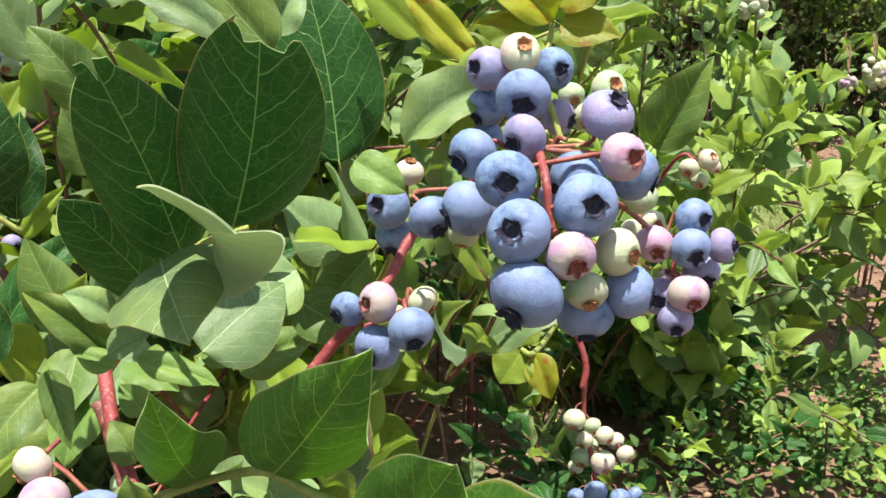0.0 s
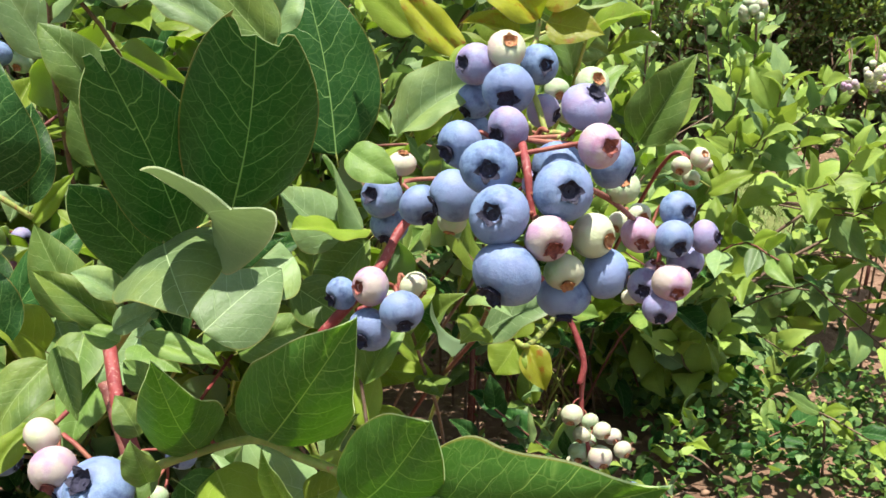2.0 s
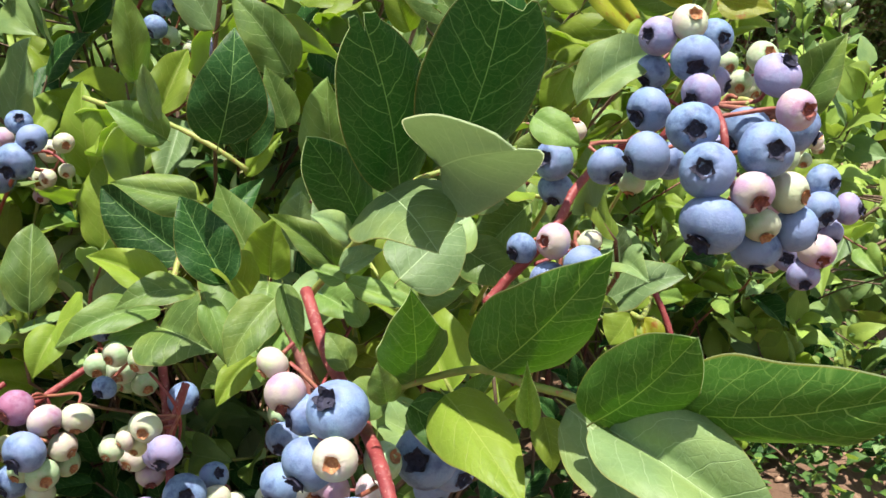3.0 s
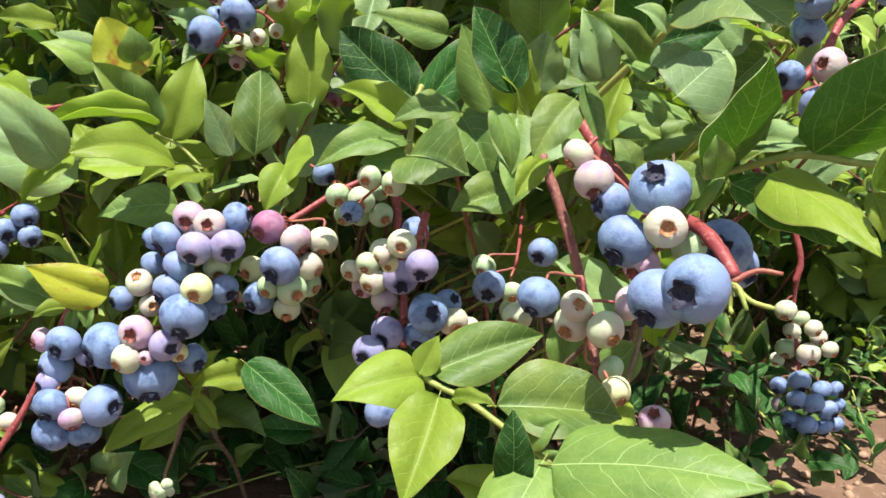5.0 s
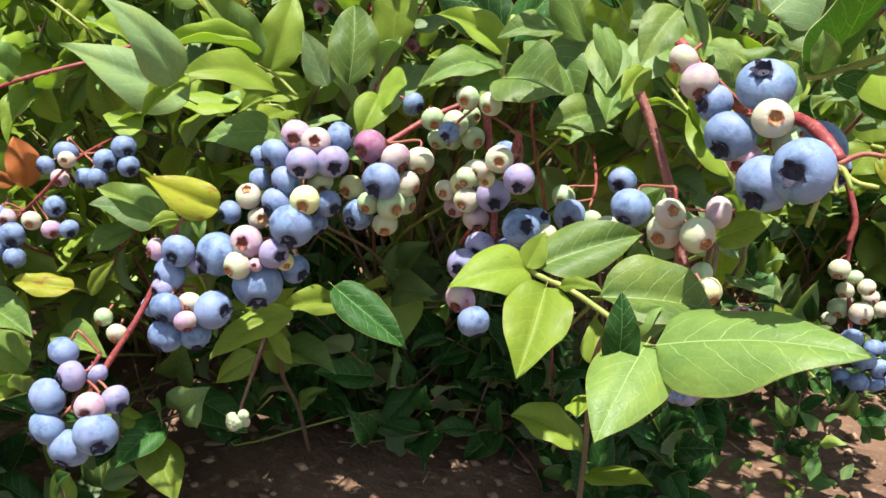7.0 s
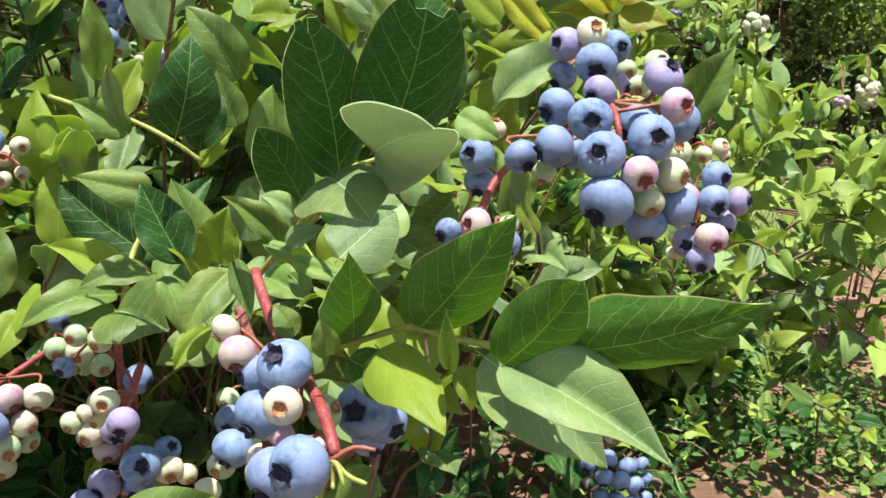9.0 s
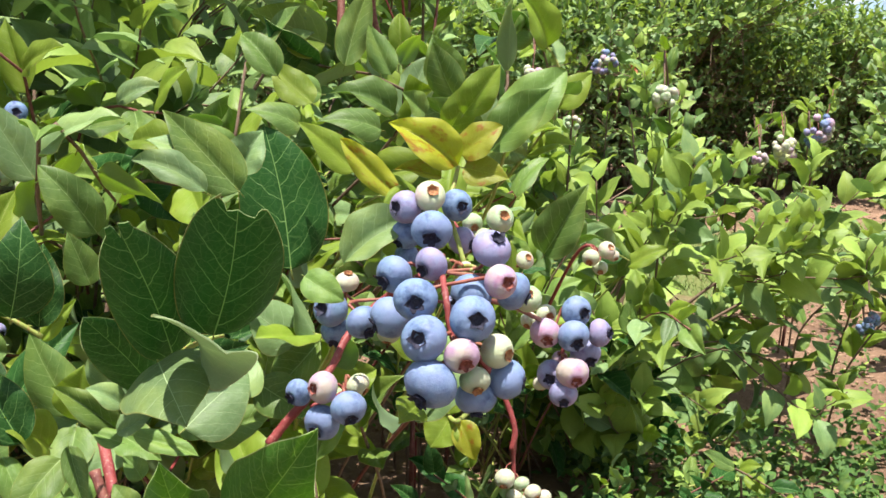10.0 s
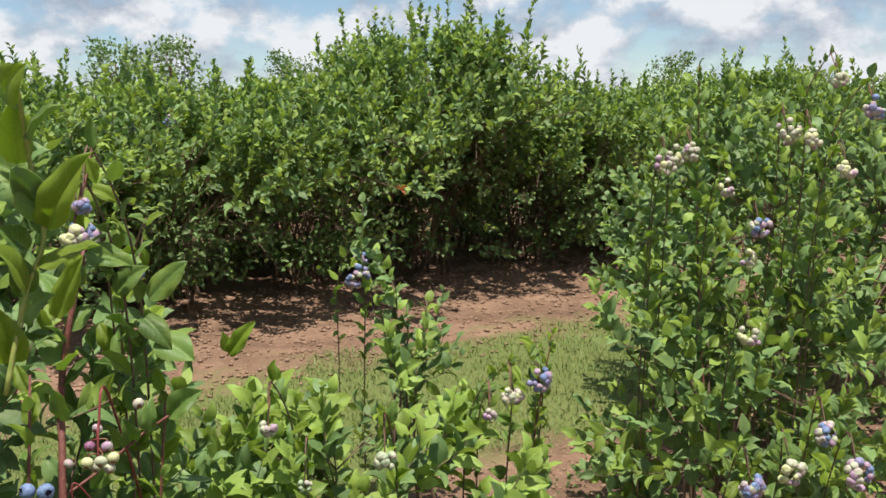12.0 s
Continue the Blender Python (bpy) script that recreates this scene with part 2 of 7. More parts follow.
def berry_material(name, skin, bloom, blush, bare, rough=0.55, glow=0.3):
    """Berry skin under a powdery bloom that is rubbed off in places; blush gathers on one flank."""
    g = Graph(name)
    co = g.node("ShaderNodeTexCoord").outputs["Object"]
    rand = g.node("ShaderNodeObjectInfo").outputs["Random"]
    at = g.shifted(co, rand)
    sep = g.node("ShaderNodeSeparateXYZ")
    g.link(co, sep.inputs[0])
    dust = g.ramp(g.noise(at, 1.6, 6.0, 0.62), bare, bare + 0.22)
    fine = g.ramp(g.noise(at, 22.0, 4.0, 0.65), 0.25, 0.6)
    tone = g.mix(g.math("MULTIPLY", dust, g.math("ADD", g.math("MULTIPLY", fine, 0.36), 0.64)), skin, bloom)
    flank = g.ramp(g.math("ADD", g.noise(at, 0.9, 3.0), g.math("MULTIPLY", rand, 0.16)), 0.50, 0.72)
    tone = g.mix(g.math("MULTIPLY", flank, 0.75), tone, blush)
    # darker ring where the crown was
    crown = g.ramp(sep.outputs[2], 0.80, 0.90, rgb(0, 0, 0), rgb(0.6, 0.6, 0.6))
    tone = g.mix(crown, tone, g.mix(0.5, skin, bloom))
    # wrinkles that run from the crown down the flank
    angle = g.math("ARCTAN2", sep.outputs[1], sep.outputs[0])
    crease = g.math("MULTIPLY", g.math("SINE", g.math("ADD", g.math("MULTIPLY", angle, 11.0), g.math("MULTIPLY", g.noise(at, 2.2, 3.0), 9.0))), g.ramp(sep.outputs[2], 0.25, 0.8, rgb(0, 0, 0), rgb(0.22, 0.22, 0.22)))
    g.bump(g.math("ADD", g.noise(at, 12.0, 5.0), crease), 0.3, 0.0006)
    g.surface(tone, rough, 0.28)
    g.bsdf.inputs["Subsurface Weight"].default_value = glow
    g.bsdf.inputs["Subsurface Radius"].default_value = (0.005, 0.004, 0.004)
    return g.mat


BERRY = {
    "b": berry_material("berry_blue", rgb(0.046, 0.072, 0.165), rgb(0.158, 0.238, 0.375), rgb(0.180, 0.225, 0.375), 0.32),
    "v": berry_material("berry_lilac", rgb(0.12, 0.085, 0.20), rgb(0.225, 0.245, 0.385), rgb(0.27, 0.215, 0.34), 0.28),
    "p": berry_material("berry_pink", rgb(0.31, 0.15, 0.23), rgb(0.37, 0.255, 0.355), rgb(0.40, 0.37, 0.29), 0.28),
    "m": berry_material("berry_magenta", rgb(0.19, 0.055, 0.115), rgb(0.29, 0.165, 0.255), rgb(0.28, 0.11, 0.18), 0.36),
    "w": berry_material("berry_cream", rgb(0.42, 0.46, 0.26), rgb(0.42, 0.46, 0.315), rgb(0.42, 0.32, 0.31), 0.28, 0.45, 0.45),
    "y": berry_material("berry_yellow", rgb(0.44, 0.47, 0.17), rgb(0.54, 0.56, 0.31), rgb(0.50, 0.49, 0.27), 0.28, 0.45, 0.45),
    "g": berry_material("berry_green", rgb(0.23, 0.35, 0.15), rgb(0.32, 0.43, 0.26), rgb(0.39, 0.37, 0.28), 0.30, 0.45, 0.45),
}


def crown_material(name, a, b):
    g = Graph(name)
    co = g.node("ShaderNodeTexCoord").outputs["Object"]
    tone = g.mix(g.ramp(g.noise(co, 5.0, 4.0), 0.35, 0.65), a, b)
    g.bump(g.noise(co, 14.0, 3.0), 0.4, 0.0006)
    return g.surface(tone, 0.7, 0.3)


CROWN_DARK = crown_material("crown_dark", rgb(0.008, 0.008, 0.016), rgb(0.035, 0.035, 0.065))
CROWN_TAN = crown_material("crown_tan", rgb(0.20, 0.062, 0.030), rgb(0.40, 0.215, 0.095))
CROWN_RED = crown_material("crown_red", rgb(0.075, 0.020, 0.022), rgb(0.27, 0.085, 0.062))


def soil_material():
    g = Graph("garden_soil")
    co = g.node("ShaderNodeTexCoord").outputs["Object"]
    turn = g.node("ShaderNodeVectorRotate", rotation_type="Z_AXIS")
    turn.inputs["Angle"].default_value = -radians(ROW_TURN)
    g.link(co, turn.inputs["Vector"])
    sep = g.node("ShaderNodeSeparateXYZ")
    g.link(turn.outputs[0], sep.inputs[0])
    soil = g.mix(g.ramp(g.noise(co, 2.2, 8.0, 0.62), 0.35, 0.68), rgb(0.115, 0.068, 0.043), rgb(0.29, 0.180, 0.118))
    soil = g.mix(g.ramp(g.noise(co, 46.0, 5.0, 0.7), 0.55, 0.75), soil, rgb(0.40, 0.28, 0.19))
    # grass alleys between the rows
    lane = g.math("PINGPONG", g.math("SUBTRACT", sep.outputs[1], ALLEY), ROW_GAP / 2)
    rag = g.math("MULTIPLY", g.math("SUBTRACT", g.noise(co, 2.6, 6.0, 0.65), 0.5), 1.5)
    green = g.ramp(g.math("ADD", lane, rag), ALLEY_HALF - 0.2, ALLEY_HALF + 0.25, rgb(1, 1, 1), rgb(0, 0, 0))
    turf = g.mix(g.noise(co, 30.0, 6.0, 0.7), rgb(0.065, 0.12, 0.024), rgb(0.175, 0.20, 0.060))
    tone = g.mix(g.math("MULTIPLY", green, 0.85), soil, turf)
    g.bump(g.noise(co, 34.0, 9.0, 0.68), 0.9, 0.02)
    return g.surface(tone, 0.92, 0.2)


SOIL = soil_material()


def plain(name, a, b, scale, rough=0.8):
    g = Graph(name)
    co = g.node("ShaderNodeTexCoord").outputs["Object"]
    tone = g.mix(g.noise(co, scale, 5.0), a, b)
    isle = g.node("ShaderNodeNewGeometry").outputs["Random Per Island"]
    tone = g.mix(g.math("MULTIPLY", isle, 0.6), tone, b)
    g.bump(g.noise(co, scale * 4, 4.0), 0.4, 0.003)
    return g.surface(tone, rough, 0.3)


CLOD = plain("soil_clods", rgb(0.14, 0.082, 0.052), rgb(0.33, 0.215, 0.14), 40.0, 0.95)
CHIP = plain("wood_chips", rgb(0.20, 0.13, 0.08), rgb(0.40, 0.29, 0.19), 60.0, 0.9)
GRASS = plain("grass_blades", rgb(0.055, 0.12, 0.022), rgb(0.165, 0.22, 0.052), 12.0, 0.6)


# ---- building helpers ----
def part(name, mesh, parent, m=None, label=""):
    """One mesh object under a thing or a part; m is its pose in the world."""
    ob = new(name, mesh)
    ob.parent = parent
    if m is not None:
        ob.matrix_basis = parent.matrix_basis.inverted() @ m if parent.parent is None else (parent.parent.matrix_basis @ parent.matrix_basis).inverted() @ m
    if label:
        ob["label"] = label
    return ob


def thing(name, at, label, category, group="", kind=""):
    ob = new(name)
    ob.empty_display_size = 0.02
    ob.matrix_basis = Matrix.Translation(at)
    return tagged(ob, label, category, group, kind)


def mesh_of(name, verts, faces, mats, slots=None, smooth=True, uvs=None, rim=None):
    me = bpy.data.meshes.new(name)
    me.from_pydata([tuple(v) for v in verts], [], [tuple(f) for f in faces])
    for m in mats:
        me.materials.append(m)
    if slots is not None:
        me.polygons.foreach_set("material_index", np.asarray(slots, dtype=np.int32))
    if smooth:
        me.polygons.foreach_set("use_smooth", np.ones(len(me.polygons), dtype=bool))
    if uvs is not None:
        layer = me.uv_layers.new(name="UVMap")
        idx = np.empty(len(me.loops), dtype=np.int32)
        me.loops.foreach_get("vertex_index", idx)
        layer.data.foreach_set("uv", np.asarray(uvs, dtype=np.float32)[idx].ravel())
    if rim is not None:
        me.attributes.new("rim", "FLOAT", "POINT").data.foreach_set("value", np.asarray(rim, dtype=np.float32))
    me.update()
    return me


def smooth_path(points, per=6):
    """Catmull-Rom points through the given ones."""
    p = [Vector(q) for q in points]
    p = [p[0] * 2 - p[1], *p, p[-1] * 2 - p[-2]]
    out = []
    for i in range(1, len(p) - 2):
        a, b, c, d = p[i - 1 : i + 3]
        for k in range(per):
            t = k / per
            out.append(0.5 * ((2 * b) + (c - a) * t + (2 * a - 5 * b + 4 * c - d) * t * t + (3 * b - a - 3 * c + d) * t**3))
    return out + [p[-2]]


def tube(points, r0, r1, sides=7, knots=0.0, rng=None):
    """Verts and faces of a tapered round stem along points, with small nodes."""
    verts, faces = [], []
    n = len(points)
    ref = Vector((0.3, 0.9, 0.2))
    for i, p in enumerate(points):
        d = (points[min(i + 1, n - 1)] - points[max(i - 1, 0)]).normalized()
        s = d.cross(ref)
        s = (s if s.length > 1e-4 else d.orthogonal()).normalized()
        u = d.cross(s)
        r = r0 + (r1 - r0) * i / (n - 1)
        if rng:
            r *= 1 + knots * (rng.random() - 0.4)
        for k in range(sides):
            a = 2 * math.pi * k / sides
            verts.append(p + s * (r * math.cos(a)) + u * (r * math.sin(a)))
        if i:
            b = (i - 1) * sides
            faces += [(b + k, b + (k + 1) % sides, b + sides + (k + 1) % sides, b + sides + k) for k in range(sides)]
    faces += [tuple(range(sides))[::-1], tuple(range((n - 1) * sides, n * sides))]
    return verts, faces


def joined(pieces):
    """Verts and faces of several pieces in one."""
    verts, faces = [], []
    for v, f in pieces:
        k = len(verts)
        verts += v
        faces += [tuple(i + k for i in q) for q in f]
    return verts, faces


def stem_mesh(name, points, r0, r1, mat, knots=0.18, extra=(), sides=8):
    rng = random.Random(len(points) * 7 + int(r0 * 1e6))
    v, f = joined([tube(smooth_path(points), r0, r1, sides, knots, rng), *extra])
    return mesh_of(name, v, f, [mat])


# ---- leaves ----
def leaf_grid(nu, nv, seed, form="plain"):
    """A leaf one long and two half-widths wide: places, outline coordinates and quads. Base at the origin, tip at y = 1."""
    rng = random.Random(seed)
    fold, arch, twist = rng.uniform(0.2, 0.8), rng.uniform(-0.05, 0.14), rng.uniform(-0.6, 0.6)
    ph, wav = rng.uniform(0, 6.28), rng.uniform(0.008, 0.032)
    ea, eb = rng.uniform(0.50, 0.66), rng.uniform(0.80, 1.12)
    droop, puff, cup = rng.uniform(-0.05, 0.30), rng.uniform(0.004, 0.009), rng.uniform(0.0, 0.22)
    if form in ("broad", "chew", "notch"):
        ea, eb, droop = 0.46, (0.66 if form == "broad" else 0.60), 0.06
        fold, twist, wav, puff, arch, cup = 0.16, 0.12, 0.010, 0.0075, 0.02, 0.06
    if form == "curl":
        ea, eb, droop, fold, twist, wav, arch, cup = 0.44, 0.60, 0.0, 0.05, 0.0, 0.006, -0.02, 0.0
    if form == "ovate":
        ea, eb, droop = 0.46, 0.95, 0.10
        fold, twist, wav, cup = 0.16, rng.uniform(-0.2, 0.2), 0.012, 0.08
    peak = ea / (ea + eb)
    top = peak**ea * (1 - peak) ** eb
    sway = rng.uniform(-0.05, 0.05)
    verts, uvs, rims, quads = [], [], [], []
    for i in range(nu + 1):
        u = i / nu
        for j in range(nv + 1):
            v = -1 + 2 * j / nv
            lu = u
            if form == "chew":
                lu = u * (0.86 + 0.075 * v * v - 0.03 * v + 0.012 * math.sin(9 * v + 1) + 0.006 * math.sin(23 * v))
            w = (max(lu, 0) ** ea * max(1 - lu, 0) ** eb) / top
            if form == "notch" and u > 0.84:
                lu = lu - 0.10 * max(0, 1 - abs(v + 0.12) * 4.0) * (u - 0.84) / 0.16
                w = max(w, 0.40 * (1 - 0.35 * (u - 0.84) / 0.16))
            s = v * w
            side = abs(s)
            wavy = wav * math.sin(lu * 15 + ph + (2 if v < 0 else 0)) * abs(v) ** 2
            # the blade swells between its side veins
            run = lu - 0.36 * side**1.25 + (0.07 if s > 0 else 0.0)
            swell = puff * abs(math.sin(math.pi * 6.2 * run)) * min(1.0, 5 * side) * (1 - abs(v) ** 6)
            z = fold * side * 0.5 - cup * side * side + arch * 4 * lu * (1 - lu) + wavy + swell + twist * s * (lu - 0.4) * 0.5 - 0.09 * s * s
            if form == "curl" and s < 0:
                z += side * (0.42 * (lu - 0.55) + 0.07)
            z -= droop * 1.3 * max(0.0, lu - 0.4) ** 2
            verts.append((s * (0.42 if form == "curl" and s < 0 else 0.5) + sway * math.sin(lu * math.pi), lu, z))
            uvs.append((lu, 0.5 + 0.5 * s))
            rims.append(1.0 if form == "chew" and i == nu else abs(v))
    for i in range(nu):
        for j in range(nv):
            a = i * (nv + 1) + j
            quads.append((a, a + 1, a + nv + 2, a + nv + 1))
    return verts, uvs, rims, quads


LEAF_SHAPES = {}


def leaf_mesh(kind, form, seed):
    """A thick leaf with its paler underside and a short stalk."""
    key = (kind, form, seed)
    if key not in LEAF_SHAPES:
        verts, uvs, rims, quads = leaf_grid(24, 12, seed, form)
        n = len(verts)
        low = [(x, y, z - 0.006) for x, y, z in verts]
        v = verts + low
        f = quads + [tuple(q[::-1]) for q in ((a + n, b + n, c + n, d + n) for a, b, c, d in quads)]
        slots = [0] * len(quads) + [1] * len(quads)
        sv, sf = tube([Vector((0, -0.07, -0.012)), Vector((0, -0.02, -0.004)), Vector((0, 0.06, -0.004))], 0.011, 0.007, 5)
        k = len(v)
        v = v + [tuple(q) for q in sv]
        f = f + [tuple(i + k for i in q) for q in sf]
        slots += [2] * len(sf)
        LEAF_SHAPES[key] = mesh_of("leaf_" + kind, v, f, [LEAF_TOP[kind], LEAF_TOP["u"] if kind == "u" else LEAF_UNDER, STEM["green"]], slots, True, uvs + uvs + [(0.5, 0.5)] * len(sv), rims + rims + [0.0] * len(sv))
    return LEAF_SHAPES[key]


def basis(base, tip, width, normal):
    """The pose that lays the unit leaf from base to tip."""
    b, axis, n = Vector(base), Vector(tip) - Vector(base), Vector(normal)
    length = axis.length
    y = axis.normalized()
    n = n - y * n.dot(y)
    n = (n if n.length > 1e-5 else y.orthogonal()).normalized()
    x = y.cross(n)
    m = Matrix((x * width, y * length, n * length)).transposed().to_4x4()
    m.translation = b
    return m


LEAF_COUNT = [0]


def leaf(shoot, base, tip, width, normal, kind="g", form="plain"):
    LEAF_COUNT[0] += 1
    return part("leaf", leaf_mesh(kind, form, LEAF_COUNT[0] % 11 if form == "plain" else 3), shoot, basis(base, tip, width, normal))


def shoot(points, r0, r1, colour, label):
    ob = thing("leafy_shoot", points[0], label, "shoot", "shoots of the bush")
    me = stem_mesh("stem", points, r0, r1, STEM[colour])
    part("stem", me, ob, Matrix.Identity(4))
    return ob


# ---- berries ----
def berry_mesh(kind, seed, rings=16, sides=22):
    """A berry of radius one, flattened, with a dimple at the stalk and a sunken crown pit at +z."""
    rng = random.Random(seed)
    flat, squash, ph = rng.uniform(0.80, 0.92), rng.uniform(-0.04, 0.04), rng.uniform(0, 6)
    lobes = rng.choice((2, 3, 4))
    verts = [(0, 0, 0.62 * flat)]
    for i in range(1, rings):
        a = math.pi * i / rings
        r, z = math.sin(a), math.cos(a)
        if a < 0.40:
            z = 0.64 + 0.27 * (a / 0.40) ** 3
            r = math.sin(a) * 0.92
        elif a < 0.70:
            z = math.cos(a) + 0.03 * (1 - (a - 0.40) / 0.30)
        z += 0.12 * max(0, (a - 2.75) / 0.4) ** 1.5
        for k in range(sides):
            b = 2 * math.pi * k / sides
            q = 1 + squash * math.sin(2 * b + ph) + 0.012 * math.sin(lobes * b + 3 * a + ph)
            verts.append((r * q * math.cos(b), r * q * math.sin(b), z * flat))
    verts.append((0, 0, -0.9 * flat))
    faces = [(0, 1 + k, 1 + (k + 1) % sides) for k in range(sides)]
    for i in range(rings - 2):
        b = 1 + i * sides
        faces += [(b + k, b + sides + k, b + sides + (k + 1) % sides, b + (k + 1) % sides) for k in range(sides)]
    b, last = 1 + (rings - 2) * sides, len(verts) - 1
    faces += [(b + k, last, b + (k + 1) % sides) for k in range(sides)]
    return mesh_of("berry_" + kind, verts, faces, [BERRY[kind]])


def crown_mesh(mat, seed, open_wide=False):
    """The dried crown: a low ragged collar round the pit, five torn sepals of uneven length, and the pit's floor."""
    rng = random.Random(seed)
    verts, faces = [], []
    steps = 30
    tears = [rng.uniform(0, 6.28) for _ in range(2)]
    for ring in range(4):
        for k in range(steps):
            a = 2 * math.pi * k / steps
            low = 0.03 * math.sin(2 * a + tears[0]) + 0.02 * math.sin(3 * a + tears[1])
            r, z = ((0.02, 0.70), (0.24, 0.71), (0.33, 0.84), (0.37 + (0.05 if open_wide else 0.0), 0.945 + low))[ring]
            r *= rng.uniform(0.96, 1.04) if ring else 1.0
            verts.append((r * 0.84 * math.cos(a), r * 0.84 * math.sin(a), z * 0.9))
    for ring in range(3):
        for k in range(steps):
            a, b = ring * steps + k, ring * steps + (k + 1) % steps
            faces.append((a, b, b + steps, a + steps))
    for n in range(5):
        mid = 2 * math.pi * n / 5 + rng.uniform(-0.16, 0.16)
        wide, long = rng.uniform(0.46, 0.62), rng.uniform(0.10, 0.20 if open_wide else 0.30)
        lift, skew = rng.uniform(0.02, 0.34) * long, rng.uniform(-0.18, 0.18)
        base = len(verts)
        for row in range(4):
            f = row / 3
            for c in range(5):
                v = (c - 2) / 2
                taper = (1 - f**1.3) * (1 if row < 3 else 0.0) + (0.10 if row == 3 else 0.0)
                a = mid + v * wide * max(taper, 0.1) + skew * f
                r = 0.355 + long * f * rng.uniform(0.85, 1.12) * (1 - 0.18 * abs(v) * f)
                z = 0.92 + 0.06 * math.sin(1.6 * f) + lift * f - 0.20 * max(0.0, r - 0.50) + rng.uniform(-0.012, 0.012) * f
                verts.append((r * 0.84 * math.cos(a), r * 0.84 * math.sin(a), z * 0.9))
        for row in range(3):
            for c in range(4):
                q = base + row * 5 + c
                faces.append((q, q + 1, q + 6, q + 5))
        # the sepal's underside
        low = len(verts)
        verts += [(x * 0.99, y * 0.99, z - 0.022) for x, y, z in verts[base : base + 20]]
        for row in range(3):
            for c in range(4):
                q = low + row * 5 + c
                faces.append((q + 5, q + 6, q + 1, q))
    verts_pin, faces_pin = tube([Vector((0, 0, 0.60)), Vector((0, 0, 0.69))], 0.06, 0.035, 6)
    verts, faces = joined([(verts, faces), (verts_pin, faces_pin)])
    return mesh_of("crown", verts, faces, [mat], None, False)


BERRIES = {(k, s): berry_mesh(k, s) for k in BERRY for s in range(4)}
CROWNS = {(k, s): crown_mesh(m, s, k == "tan") for k, m in (("dark", CROWN_DARK), ("red", CROWN_RED), ("tan", CROWN_TAN)) for s in range(5)}
SMALL_BERRIES = {k: berry_mesh(k, 9, 8, 10) for k in BERRY}
BERRY_COUNT = [0]


def turn_to(direction, spin):
    return Vector(direction).to_track_quat("Z", "Y").to_matrix().to_4x4() @ Matrix.Rotation(spin, 4, "Z")


def nearest_on(path, p):
    return min(path, key=lambda q: (q - p).length)


def cluster(label, rachis, r):
    """A fruit cluster's stalk; its berries follow one by one."""
    ob = thing("blueberry_cluster", rachis[0], label, "blueberries", "fruit clusters")
    path = smooth_path(rachis, 8)
    part("stalk", mesh_of("stalk", *tube(path, r, r * 0.6, 8, 0.25, random.Random(3)), [STEM["red"]]), ob, Matrix.Identity(4))
    return ob, path


def berry(held, c, rad, way, kind):
    """One berry of a cluster: its centre, its radius, the way its crown looks, and its ripeness."""
    ob, path = held
    c, way = Vector(c), Vector(way).normalized()
    foot = c - way * rad * 0.78
    goal = nearest_on(path, foot - way * rad)
    gap = (goal - foot).length
    if gap > 0.026:
        goal = foot - way * 0.005
        gap = 0.005
    bend = foot - way * min(gap * 0.4, 0.006)
    twig = tube(smooth_path([foot, bend, goal.lerp(bend, 0.35), goal], 3), 0.0007, 0.0008, 6, 0.2, random.Random(int(gap * 1e5)))
    part("pedicel", mesh_of("pedicel", *twig, [PEDICEL]), ob, Matrix.Identity(4))
    BERRY_COUNT[0] += 1
    n = BERRY_COUNT[0]
    m = Matrix.Translation(c) @ turn_to(way, n * 1.7) @ Matrix.Diagonal((rad, rad, rad, 1))
    b = part("berry", BERRIES[kind, n % 4], ob, m)
    cr = part("crown", CROWNS["dark" if kind in "bv" else ("red" if kind in "pm" else "tan"), n % 5], b, m)
    if kind in "wgy":
        cr["label"] = "reddish brown dried calyx crown"
    return b


# ---- ground ----
def spread(a, b, step, far, grow=1.25):
    """Grid lines: even between a and b, then ever wider out to far."""
    xs = list(np.arange(a, b + 1e-6, step))
    d, x = step, xs[-1]
    while x < far:
        d *= grow
        x += d
        xs.append(x)
    d, x, low = step, xs[0], []
    while x > -far:
        d *= grow
        x -= d
        low.append(x)
    return low[::-1] + xs


def ground_height(x, y):
    v = Vector((x, y, 0))
    return 0.035 * noise.noise(v * 1.1) + 0.022 * noise.noise(v * 4.3) + 0.012 * noise.noise(v * 13.0)


def ground():
    xs, ys = spread(-2.4, 5.0, 0.055, 900), spread(-0.8, 7.6, 0.055, 900)
    verts = [(x, y, ground_height(x, y)) for y in ys for x in xs]
    n = len(xs)
    faces = [(j * n + i, j * n + i + 1, (j + 1) * n + i + 1, (j + 1) * n + i) for j in range(len(ys) - 1) for i in range(n - 1)]
    ob = new("ground", mesh_of("ground", verts, faces, [SOIL]))
    return tagged(ob, "brown tilled soil with mown grass alleys between the rows", "ground", kind="structure")


ground()
U_ROW = Vector((math.cos(radians(ROW_TURN)), math.sin(radians(ROW_TURN)), 0))
V_ROW = Vector((-U_ROW.y, U_ROW.x, 0))


def row_place(u, v):
    p = U_ROW * u + V_ROW * v
    return p.x, p.y, ground_height(p.x, p.y)


